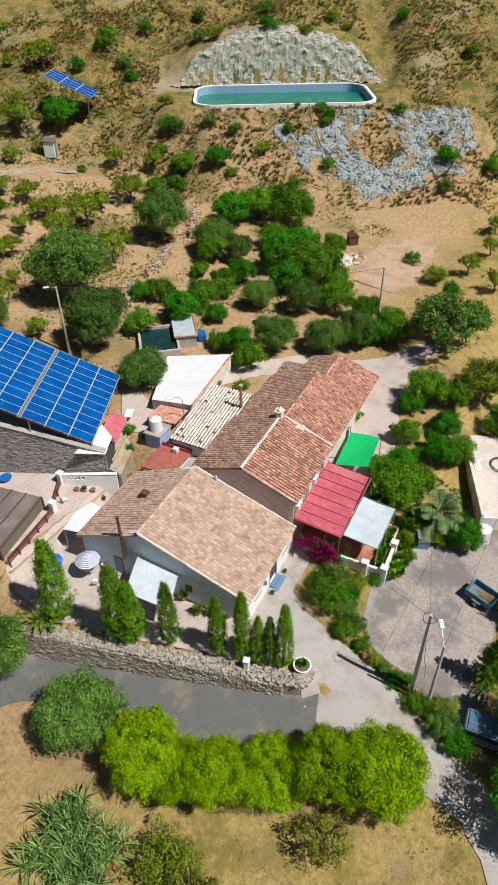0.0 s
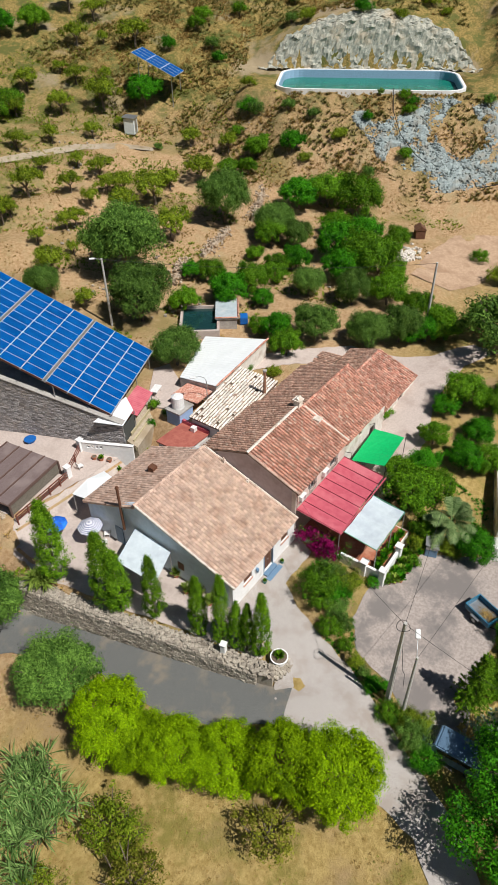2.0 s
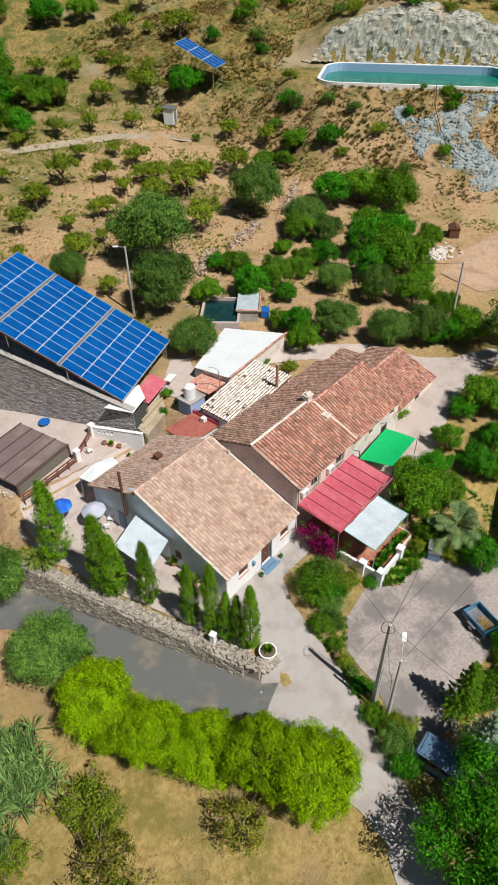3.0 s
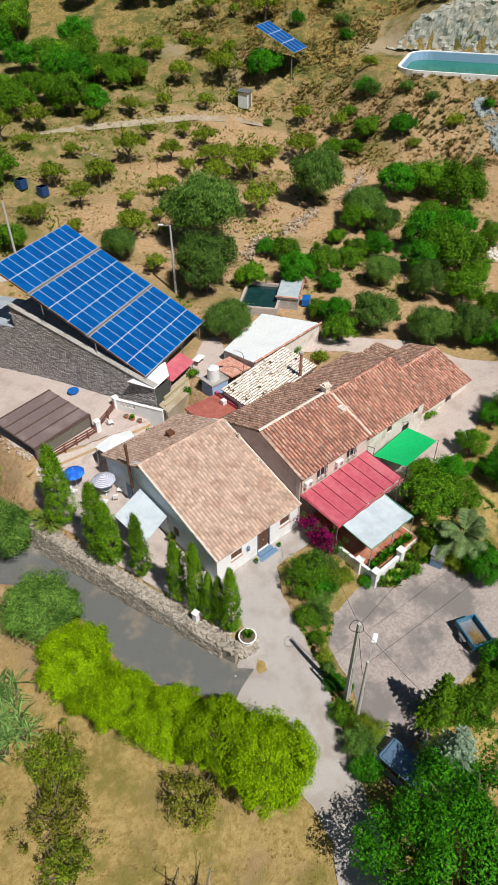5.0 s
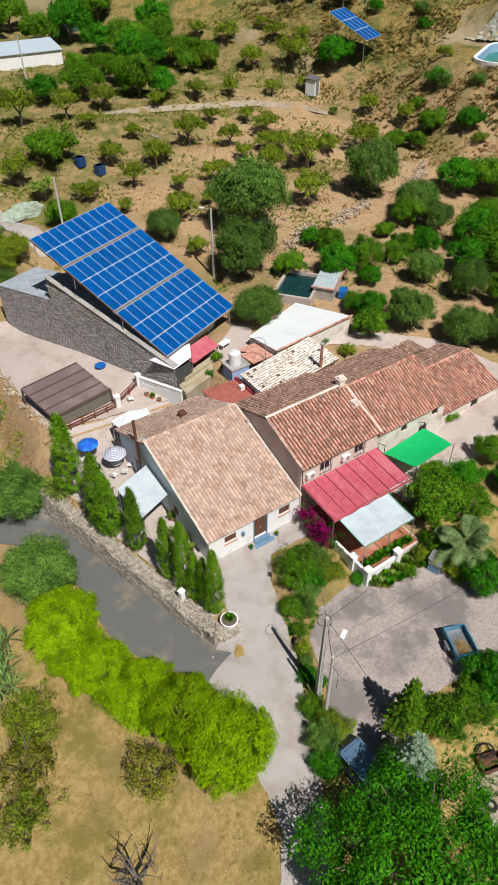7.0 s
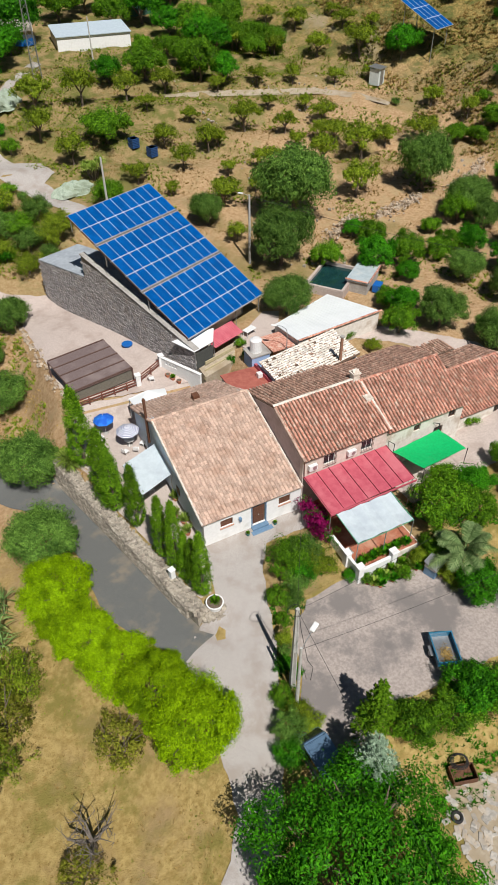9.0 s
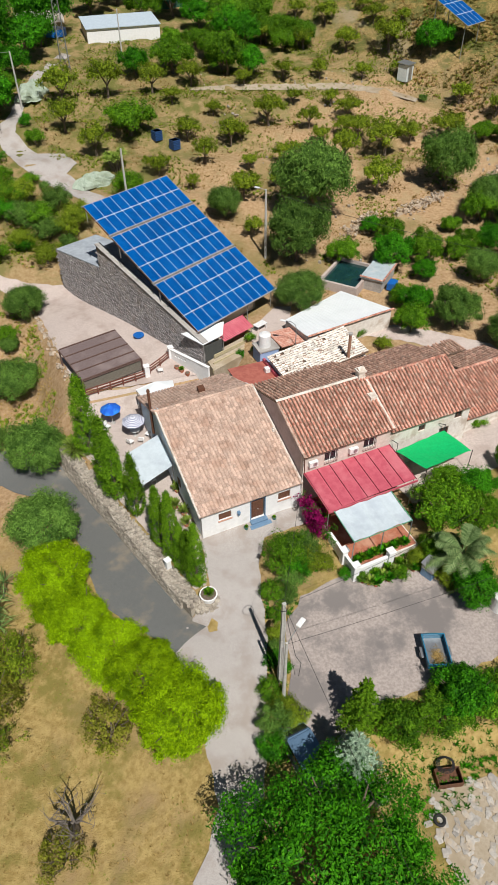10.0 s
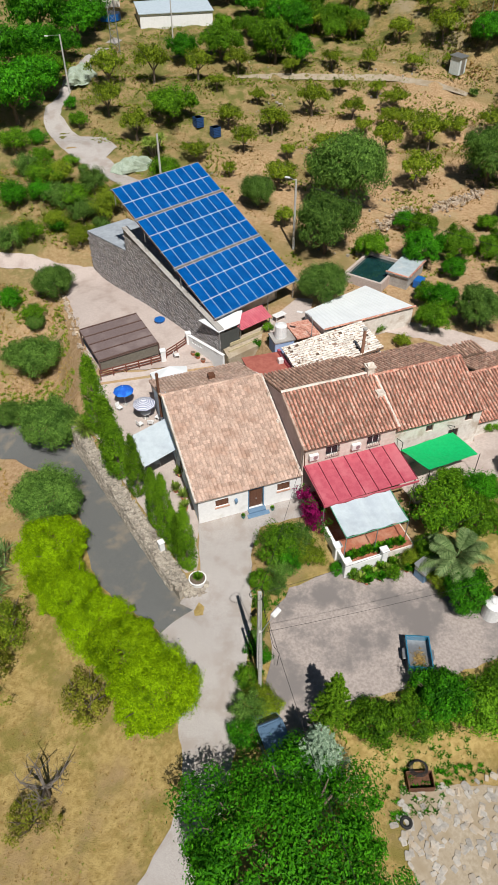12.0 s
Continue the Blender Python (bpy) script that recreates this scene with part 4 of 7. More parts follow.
def panels(parent, m, columns, rows, v0):
    for j in range(rows):
        for i in range(columns):
            at = m @ Matrix.Translation((i * PW, v0 + j * PL, 0))
            p = new("solar_panel", PANEL_GLASS)
            p.parent, p.matrix_local = parent, at
            f = new("panel_frame", PANEL_FRAME)
            f.parent = p


for rows, v0 in ((3, 0.0), (3, 7.0), (2, 14.0)):
    panels(solar, SOLAR, 10, rows, v0)
    for k in range(rows + 1):
        part("rail", box(bmesh.new(), -0.15, 11.6, v0 + k * PL - 0.05, v0 + k * PL + 0.05, -0.1, -0.012, SOLAR), M_STEEL, solar)
for v in (6.7, 13.7):
    part("gutter", box(bmesh.new(), -0.05, 11.5, v, v + 0.29, -0.16, -0.1, SOLAR), M_JOINT, solar, "grey gutter strip between the blocks")
for x in (0.1, 3.8, 7.6, 11.3):
    part("beam", box(bmesh.new(), x - 0.06, x + 0.06, -0.1, 18.6, -0.24, -0.102, SOLAR), M_REDWOOD if x < 1 else M_STEEL, solar)
    for v in (0.5, 6.0, 12.5, 18.0):
        a = SOLAR @ Vector((x, v, -0.24))
        part("strut", tube(bmesh.new(), a, (a.x, a.y, max(ground(a.x, a.y) - 0.1, a.z - (1.2 if x < 1 else 9))), 0.05), M_STEEL, solar)

# small porch in front of the stone building
porch = thing("porch", Matrix(), "small porch with a white roof, red awning and netting", "porch")
part("roof_sheet", slab(bmesh.new(), [(3.9, 20.6, 5.75), (5.5, 18.3, 5.5), (7.9, 19.6, 5.35), (8.6, 21.4, 5.7)], 0.06), M_WHITE_SHEET, porch, "white flat porch roof")
part("awning", corrugated(bmesh.new(), [(7.0, 20.6, 5.4), (10.9, 22.4, 5.4), (11.6, 20.9, 4.75), (8.0, 19.2, 4.75)], 16, 0.05), M_RED_SHEET, porch, "red ribbed awning")
for x, y in ((5.6, 18.5), (7.9, 19.5), (11.4, 21.0)):
    part("post", tube(bmesh.new(), (x, y, ground(x, y) - 0.1), (x, y, 5.3 if x < 9 else 4.75), 0.05), M_STEEL, porch)
part("shade_net", slab(bmesh.new(), [(5.7, 18.55, 5.1), (7.8, 19.5, 5.0), (7.8, 19.52, 5.0), (5.7, 18.57, 5.1)], 1.9), plain("dark_netting", (0.07, 0.075, 0.07), 0.8), porch)
garden = thing("raised_bed", Matrix(), "terraced bed edged with pale planks and stones", "flower bed")
for i in range(3):
    part("plank", box(bmesh.new(), 0, 5.6, -0.06, 0.06, 0, 0.35, pose(6.2 + 0.25 * i, 17.75 + 0.55 * i, 2.3 + 0.5 * i, 0, 0, 22)), surface("bleached_plank%d" % i, (0.42, 0.36, 0.22), (0.52, 0.45, 0.29), 6, None, rough=0.9), garden)
part("earth", slab(bmesh.new(), [(6.3, 17.6, 2.7), (11.6, 19.8, 2.9), (10.8, 21.2, 3.6), (5.8, 19.2, 3.4)], 2.2), M_TRACK, garden)
terrace = thing("sun_terrace", Matrix(), "pale terrace floor beside the stone building", "terrace")
part("floor", slab(bmesh.new(), [(10.6, 21.0, 3.75), (12.2, 17.6, 3.7), (14.5, 18.6, 3.75), (17.3, 24.6, 3.9), (15.6, 25.2, 3.9)], 0.6), M_COURT, terrace)
table = thing("garden_table", pose(12.6, 21.6, 3.74, 0, 0, 25), "white garden table on the terrace", "table")
part("tabletop", box(bmesh.new(), -0.7, 0.7, -0.4, 0.4, 0.70, 0.74, bevel=0.01), M_PLASTIC, table)
for x in (-0.62, 0.62):
    for y in (-0.32, 0.32):
        part("leg", tube(bmesh.new(), (x, y, 0), (x, y, 0.698), 0.025), M_PLASTIC, table)

# ---- dry stone retaining wall ----
stone_wall = thing("dry_stone_wall", Matrix(), "rough dry stone retaining wall along the lane", "wall")
FACE = Matrix.Translation((-3.0, -5.3, 0)) @ Matrix(((-0.311, -0.951, 0, 0), (0.951, -0.311, 0, 0), (0, 0, 1, 0), (0, 0, 0, 1)))
rw_top = lambda x: 0.12 - 0.02 * x
rw_low = lambda x: ground(-3.0 - 0.311 * x - 0.951 * 0.75, -5.3 + 0.951 * x - 0.311 * 0.75) - 0.1
part("core", prism(bmesh.new(), [FACE @ Vector(p) for p in ((-1.3, 0.3, -3.0), (21.2, 0.3, -5.0), (21.2, 0.3, rw_top(21.2)), (-1.3, 0.3, 0.05))], FACE.to_3x3() @ Vector((0, -1.05, 0))), M_STONE, stone_wall)
lay_stones(stone_wall, "wall_stone", FACE, 21.2, rw_low, rw_top, (0.34, 0.22), 0.4, M_STONE, 7, own=300, out=0.32)
r = random.Random(11)
caps = [FACE @ pose(r.uniform(-1.3, 21.2), r.uniform(-0.7, 0.35), 0.14 - 0.02 * 10, r.uniform(-9, 9), r.uniform(-9, 9), r.uniform(0, 90)) for _ in range(900)]
for m in caps:
    x = (FACE.inverted() @ m.translation).x
    m.translation.z = rw_top(x) + r.uniform(-0.02, 0.12)
joined("cap_stones", *STONES[1], [m @ Matrix.Diagonal((r.uniform(0.12, 0.36), r.uniform(0.12, 0.3), r.uniform(0.1, 0.2), 1)) for m in caps], M_STONE, stone_wall, kind="stuff")
nose = [Matrix.Translation((-1.5 + 0.95 * math.cos(a) * k, -6.2 + 0.75 * math.sin(a) * k, z)) @ pose(0, 0, 0, r.uniform(-8, 8), r.uniform(-8, 8), r.uniform(0, 90)) @ Matrix.Diagonal((r.uniform(0.25, 0.45), r.uniform(0.2, 0.35), 0.22, 1))
        for k, z in ((1.1, -0.75), (1.08, -0.55), (1.05, -0.36), (0.8, -0.25), (0.45, -0.22)) for a in (i * 0.37 for i in range(17))]
joined("end_stones", *STONES[0], nose, M_STONE, stone_wall, kind="stuff")
post = thing("gate_post", pose(-3.55, -2.55, -0.1, 0, 0, 18), "short white gate post at the wall", "post")
part("shaft", box(bmesh.new(), -0.2, 0.2, -0.2, 0.2, 0, 1.25, bevel=0.03), M_WHITE, post)
part("cap", box(bmesh.new(), -0.25, 0.25, -0.25, 0.25, 1.252, 1.34, bevel=0.02), M_WHITE, post)


def planter(m, radius, height, material, label, leaf, spread, tall, seed, category="plant pot", name="plant_pot", blades=90):
    """A tapered pot with a rolled rim, soil and a tuft of leaves."""
    t = thing(name, m, label, category, "pots round the house")
    bm = tube(bmesh.new(), (0, 0, 0), (0, 0, height), radius * 0.75, radius, 16)
    tube(bm, (0, 0, height), (0, 0, height + 0.05), radius * 1.1, radius * 1.1, 16)
    part("pot", bm, material, t)
    part("soil", tube(bmesh.new(), (0, 0, height + 0.051), (0, 0, height + 0.06), radius * 0.95, None, 14), M_BARK, t)
    if tall:
        rr = random.Random(seed)
        vs, fs = [], []
        for _ in range(blades):
            a, e = rr.uniform(0, 6.28), rr.uniform(0.1, 1.2)
            d = Vector((math.cos(a) * math.cos(e), math.sin(a) * math.cos(e), math.sin(e)))
            s = Vector((-math.sin(a), math.cos(a), 0)) * 0.035
            p = Vector((0, 0, height + 0.05)) + d * 0.05
            q = p + d * spread * rr.uniform(0.5, 1)
            q.z += tall * rr.uniform(0, 0.5)
            k = len(vs)
            vs += [p - s, p + s, q + s, q - s]
            fs.append((k, k + 1, k + 2, k + 3))
        me = bpy.data.meshes.new("foliage")
        me.from_pydata(vs, [], fs)
        me.materials.append(leaf)
        part("foliage", me, None, t)
    return t


planter(pose(-1.35, -6.05, -0.3), 0.62, 0.75, M_WHITE, "big white planter on the end of the wall", F_CITRUS, 0.45, 0.3, 1)
for k, (x, y, z) in enumerate(((-1.0, 2.4, 0.12), (-1.1, 1.2, 0.1), (-1.5, 3.4, 0.12), (-0.9, 5.2, 0.12))):
    planter(pose(x, y, z), 0.26, 0.34, M_TERRACOTTA, "terracotta pot with a spiky plant on the patio", F_YUCCA, 0.6, 0.7, 20 + k)
for k, x in enumerate((3.6, 6.15)):
    planter(HOUSE @ pose(x, -0.55, -0.06), 0.17, 0.3, plain("glazed_green%d" % k, (0.03, 0.14, 0.12), 0.3), "green glazed pot beside the front steps", F_CITRUS, 0.14, 0.05, 30 + k)

# ---- canopies on the south side ----
def canopy_posts(parent, m, spots, material, r=0.04):
    for x, y, z in spots:
        w = m @ Vector((x, y, 0))
        part("post", tube(bmesh.new(), (x, y, ground(w.x, w.y) - 0.1), (x, y, z), r), material, parent)


canopy = thing("red_canopy", HOUSE, "faded red ribbed sheet canopy on steel posts", "canopy")
part("roof_sheet", slab(bmesh.new(), [(8.95, -0.06, 3.75), (17.2, -0.06, 3.75), (17.15, -4.05, 3.35), (8.95, -4.25, 3.38)], 0.05), M_RED_SHEET, canopy)
for i in range(8):
    x = 9.0 + i * 1.165
    part("rib", prism(bmesh.new(), [(x, -0.06, 3.752), (x + 0.09, -0.06, 3.752), (x + 0.045, -0.06, 3.81)], (0, -4.1, -0.39)), M_RED_RIB, canopy)
part("fascia", box(bmesh.new(), 8.9, 17.2, -4.33, -4.27, 3.2, 3.4), M_RED_SHEET, canopy)
canopy_posts(canopy, HOUSE, [(9.0, -4.2, 3.33), (13.0, -4.15, 3.33), (17.05, -4.0, 3.3)], M_STEEL)
shade = thing("white_canopy", HOUSE, "pale sagging canvas canopy over the front terrace", "canopy")
bm = bmesh.new()
n = 12
grid = {}
for i in range(n + 1):
    for j in range(7):
        u, v = i / n, j / 6
        grid[i, j] = bm.verts.new((9.45 + 5.1 * u, -4.4 - 2.95 * v, 3.3 - 0.3 * v + 0.07 * math.sin(u * 19) - 0.1 * math.sin(v * math.pi)))
for i in range(n):
    for j in range(6):
        bm.faces.new((grid[i, j], grid[i + 1, j], grid[i + 1, j + 1], grid[i, j + 1]))
ext = bmesh.ops.extrude_face_region(bm, geom=bm.faces[:])
bmesh.ops.translate(bm, vec=(0, 0, -0.02), verts=[v for v in ext["geom"] if isinstance(v, bmesh.types.BMVert)])
bmesh.ops.recalc_face_normals(bm, faces=bm.faces)
part("canvas", bm, M_AWNING, shade)
part("edge_rail", tube(tube(tube(bmesh.new(), (9.4, -7.4, 2.96), (14.6, -7.4, 2.96), 0.035), (9.4, -4.3, 3.3), (9.4, -7.4, 2.96), 0.035), (14.6, -4.3, 3.3), (14.6, -7.4, 2.96), 0.035), plain("green_rail", (0.08, 0.3, 0.18), 0.5), shade)
canopy_posts(shade, HOUSE, [(9.4, -7.4, 2.95), (14.6, -7.4, 2.95), (12, -7.4, 2.95)], M_STEEL)
green = thing("green_tarpaulin", HOUSE, "bright green tarpaulin stretched over poles", "tarpaulin")
bm = bmesh.new()
ga, gb, gc, gd = Vector((17.6, -0.6, 3.25)), Vector((22.7, -0.35, 3.55)), Vector((23.4, -3.2, 3.3)), Vector((18.6, -3.5, 3.35))
grid = {}
for i in range(9):
    for j in range(7):
        p = ga.lerp(gb, i / 8).lerp(gd.lerp(gc, i / 8), j / 6)
        p.z -= 0.18 * math.sin(i / 8 * math.pi) * math.sin(j / 6 * math.pi) - 0.03 * math.sin(i * 2.1 + j)
        grid[i, j] = bm.verts.new(p)
for i in range(8):
    for j in range(6):
        bm.faces.new((grid[i, j], grid[i + 1, j], grid[i + 1, j + 1], grid[i, j + 1]))
ext = bmesh.ops.extrude_face_region(bm, geom=bm.faces[:])
bmesh.ops.translate(bm, vec=(0, 0, -0.015), verts=[v for v in ext["geom"] if isinstance(v, bmesh.types.BMVert)])
bmesh.ops.recalc_face_normals(bm, faces=bm.faces)
part("sheet", bm, M_GREEN_TARP, green)
canopy_posts(green, HOUSE, [(17.7, -0.55, 4.1), (22.75, -0.3, 4.2), (23.5, -3.3, 3.4), (18.6, -3.6, 3.35)], M_IRON, 0.03)
part("crossbar", bent(bmesh.new(), [(22.75, -0.3, 4.15), (22.3, 0.05, 4.15)], 0.03), M_IRON, green)
part("crossbar", bent(bmesh.new(), [(17.7, -0.55, 4.05), (17.5, 0.05, 4.05)], 0.03), M_IRON, green)
floor_t = thing("front_terrace", HOUSE, "raised terrace with red floor tiles and a low white wall", "terrace")
part("base", box(bmesh.new(), 9.3, 15.3, -7.9, -0.02, -1.0, 0.28), M_OLDWHITE, floor_t)
part("floor_tiles", box(bmesh.new(), 9.5, 15.2, -7.8, -0.05, 0.284, 0.3), surface("red_floor_tile", (0.34, 0.12, 0.07), (0.44, 0.17, 0.10), 4, (0.5, 0.27, 0.18), 0.7, 0.7, 0.1), floor_t)
part("low_wall", box(box(bmesh.new(), 9.1, 9.35, -8.3, -4.4, -0.9, 0.95, bevel=0.03), 9.36, 12.3, -8.3, -8.05, -0.9, 0.75, bevel=0.03), M_WHITE, floor_t)
for x, y in ((9.2, -6.6), (9.25, -8.25), (12.4, -8.2)):
    part("pillar", box(box(bmesh.new(), x - 0.25, x + 0.25, y - 0.25, y + 0.25, -0.9, 1.25, bevel=0.03), x - 0.32, x + 0.32, y - 0.32, y + 0.32, 1.252, 1.36, bevel=0.02), M_WHITE, floor_t)
bbq = thing("grill_hut", HOUSE @ pose(14.9, -10.2, -0.55, 0, 0, 20), "small grey metal covered grill box beside the yard", "grill")
part("body", box(bmesh.new(), -0.6, 0.6, -0.5, 0.5, 0, 0.9, bevel=0.03), M_BLUE, bbq)
part("lid", slab(bmesh.new(), [(-0.75, -0.6, 1.2), (0.75, -0.6, 1.2), (0.7, 0.6, 1.5), (-0.7, 0.6, 1.5)], 0.06), M_STEEL, bbq)
for x in (-0.6, 0.6):
    part("leg", box(bmesh.new(), x - 0.04, x + 0.04, -0.5, 0.5, 0.9, 1.2), M_STEEL, bbq)

# ---- patio ----
awning = thing("patio_awning", HOUSE, "pale canvas awning stretched over the patio", "awning")
part("canvas", slab(bmesh.new(), [(-0.12, 9.8, 3.45), (-0.12, 6.0, 3.1), (-3.2, 5.0, 2.85), (-3.45, 8.8, 3.2)], 0.03), M_AWNING, awning)
canopy_posts(awning, HOUSE, [(-3.15, 5.1, 2.83), (-3.4, 8.7, 3.17), (-0.2, 6.1, 3.07)], M_STEEL)
sail = thing("white_awning", HOUSE, "small white canvas awning at the corner of the house", "awning")
part("canvas", slab(bmesh.new(), [(0.3, 15.95, 2.95), (3.6, 16.2, 2.95), (3.9, 17.6, 2.75), (2.2, 18.0, 2.85), (0.2, 17.9, 2.6)], 0.03), M_WHITE_SHEET, sail)
canopy_posts(sail, HOUSE, [(0.25, 17.8, 2.58), (3.8, 17.5, 2.7)], M_STEEL)


def striped():
    m, t, b = nodes_of("striped_canvas")
    sep = t.nodes.new("ShaderNodeSeparateXYZ")
    t.links.new(place(t, 'Object'), sep.inputs[0])
    w = t.nodes.new("ShaderNodeMath")
    w.operation = 'PINGPONG'
    w.inputs[1].default_value = 0.045
    t.links.new(sep.outputs[2], w.inputs[0])
    t.links.new(mix(t, (0.78, 0.78, 0.80), (0.16, 0.19, 0.33), ramp(t, w.outputs[0], 0.021, 0.024)), b.inputs["Base Color"])
    b.inputs["Roughness"].default_value = 0.85
    return m


def parasol(m, radius, height, cloth, label):
    t = thing("parasol", m, label, "parasol", "parasols")
    part("pole", tube(bmesh.new(), (0, 0, 0), (0, 0, height + 0.1), 0.025), M_ALU, t)
    part("base", tube(bmesh.new(), (0, 0, 0), (0, 0, 0.1), 0.28, 0.22, 14), M_CEMENT, t)
    bm = bmesh.new()
    rings = [[bm.verts.new((radius * k * (1 - 0.05 * (i % 2)) * math.cos(i * math.pi / 8), radius * k * (1 - 0.05 * (i % 2)) * math.sin(i * math.pi / 8), height - 0.55 * k ** 1.5)) for i in range(16)] for k in (0.03, 0.25, 0.5, 0.75, 1.0)]
    for a, b in zip(rings, rings[1:]):
        for i in range(16):
            bm.faces.new((a[i], a[(i + 1) % 16], b[(i + 1) % 16], b[i]))
    bm.faces.new(rings[0])
    e = bmesh.ops.extrude_face_region(bm, geom=bm.faces[:])
    bmesh.ops.translate(bm, vec=(0, 0, -0.015), verts=[v for v in e["geom"] if isinstance(v, bmesh.types.BMVert)])
    bmesh.ops.recalc_face_normals(bm, faces=bm.faces)
    part("canopy", bm, cloth, t)
    for i in range(8):
        a = i * math.pi / 4
        part("rib", tube(bmesh.new(), (0, 0, height - 0.09), (radius * 0.97 * math.cos(a), radius * 0.97 * math.sin(a), height - 0.6), 0.008, None, 4), M_ALU, t)


parasol(HOUSE @ pose(-2.7, 17.0, 0.15), 1.0, 2.2, surface("blue_canvas", (0.01, 0.10, 0.55), (0.015, 0.13, 0.62), 3, (0.03, 0.22, 0.7), 1.5, 0.8, 0.05), "bright blue open parasol on the patio")
parasol(HOUSE @ pose(-1.25, 14.3, 0.15), 1.1, 2.3, striped(), "white and blue striped open parasol")


def chair(m, label):
    t = thing("garden_chair", m, label, "chair", "patio chairs")
    part("seat", box(bmesh.new(), -0.24, 0.24, -0.24, 0.24, 0.4, 0.44, bevel=0.01), M_PLASTIC, t)
    part("backrest", box(bmesh.new(), -0.24, 0.24, 0.22, 0.26, 0.46, 0.9, pose(0, 0, 0, -6, 0, 0), bevel=0.01), M_PLASTIC, t)
    for x in (-0.21, 0.21):
        for y in (-0.21, 0.21):
            part("leg", tube(bmesh.new(), (x, y, 0), (x, y, 0.398), 0.02, None, 6), M_PLASTIC, t)
    return t


base_chair = chair(HOUSE @ pose(-1.0, 13.1, 0.12, 0, 0, 150), "white plastic garden chair on the patio")
for p, q, a in ((-0.2, 13.6, 220), (-2.0, 13.2, 120), (-3.4, 16.2, 30), (-1.7, 7.6, 10), (3.6, 20.6, 80)):
    copy_thing(base_chair, HOUSE @ pose(p, q, ground(*on_house(p, q, 0)[:2]) + 0.05, 0, 0, a))
ptab = thing("patio_table", HOUSE @ pose(-1.2, 14.35, 0.12), "round white patio table under the parasol", "table")
part("tabletop", tube(bmesh.new(), (0, 0, 0.7), (0, 0, 0.74), 0.5, None, 20), M_PLASTIC, ptab)
for a in range(3):
    part("leg", tube(bmesh.new(), (0.1 * math.cos(a * 2.1), 0.1 * math.sin(a * 2.1), 0.698), (0.35 * math.cos(a * 2.1), 0.35 * math.sin(a * 2.1), 0), 0.025), M_PLASTIC, ptab)

M_BEAM = surface("dark_brown_beam", (0.10, 0.06, 0.05), (0.15, 0.095, 0.08), 10, None, rough=0.7)
pergola = thing("pergola", HOUSE, "timber shelter with a brown shade net roof in the court", "pergola")
PG = [Vector(p) for p in ((2.0, 21.6, 3.35), (1.0, 27.4, 3.6), (-5.2, 26.7, 3.3), (-4.2, 20.9, 3.05))]
part("roof_net", slab(bmesh.new(), PG, 0.05), M_MESH, pergola)
for k in range(5):
    a, b = PG[0].lerp(PG[1], k / 4), PG[3].lerp(PG[2], k / 4)
    part("batten", prism(bmesh.new(), [a + Vector((0, -0.06, 0.004)), a + Vector((0, 0.06, 0.004)), a + Vector((0, 0.06, 0.09)), a + Vector((0, -0.06, 0.09))], b - a), M_BEAM, pergola)
for p in PG:
    w = HOUSE @ p
    part("post", box(bmesh.new(), p.x - 0.08, p.x + 0.08, p.y - 0.08, p.y + 0.08, ground(w.x, w.y) - 0.1, p.z - 0.05), M_BEAM, pergola)
for a, b in ((PG[3], PG[0]), (PG[1], PG[0]), (PG[2], PG[3]), (PG[2], PG[1])):
    part("beam", tube(bmesh.new(), a - Vector((0, 0, 0.12)), b - Vector((0, 0, 0.12)), 0.07), M_BEAM, pergola)
sa, sb = PG[3] + Vector((0, 0.05, -0.25)), PG[0] + Vector((0, 0.05, -0.25))
part("side_net", slab(bmesh.new(), [sa, sb, sb + Vector((0, 0.03, 0)), sa + Vector((0, 0.03, 0))], 1.1), surface("olive_net", (0.15, 0.135, 0.11), (0.20, 0.18, 0.145), 6, None, rough=0.9), pergola, "hanging olive-brown side net")


def fence(p, q, label):
    """Brown ranch fence from p to q on the land, with posts and three boards."""
    t = thing("wooden_fence", Matrix(), label, "fence")
    p, q = Vector(p), Vector(q)
    n = max(2, round((q - p).length / 1.4))
    pts = [p.lerp(q, i / n) for i in range(n + 1)]
    for v in pts:
        v.z = ground(v.x, v.y)
        part("post", box(bmesh.new(), v.x - 0.06, v.x + 0.06, v.y - 0.06, v.y + 0.06, v.z - 0.15, v.z + 1.05), M_REDWOOD, t)
    for a, b in zip(pts, pts[1:]):
        for h in (0.3, 0.6, 0.9):
            d = (b - a)
            s = Vector((-d.y, d.x, 0)).normalized() * 0.07
            part("board", prism(bmesh.new(), [a + s + Vector((0, 0, h - 0.06)), a + s * 1.5 + Vector((0, 0, h - 0.06)), a + s * 1.5 + Vector((0, 0, h + 0.07)), a + s + Vector((0, 0, h + 0.07))], d), M_REDWOOD, t)


fence(on_house(-4.4, 19.9, 0), on_house(2.2, 20.5, 0), "brown wooden ranch fence along the court")
fence(Vector((0.35, 20.6, 0)), Vector((2.8, 22.0, 0)), "brown wooden fence beside a white pillar")
for p, q in ((0.0, 20.3), (2.95, 22.15)):
    w = Vector((p, q, 0))
    t = thing("gate_pillar", pose(w.x, w.y, ground(w.x, w.y) - 0.05, 0, 0, 5), "stout white rendered gate pillar", "pillar")
    part("shaft", box(bmesh.new(), -0.25, 0.25, -0.25, 0.25, 0, 1.35, bevel=0.03), M_WHITE, t)
    part("cap", box(bmesh.new(), -0.3, 0.3, -0.3, 0.3, 1.352, 1.45, bevel=0.02), M_WHITE, t)
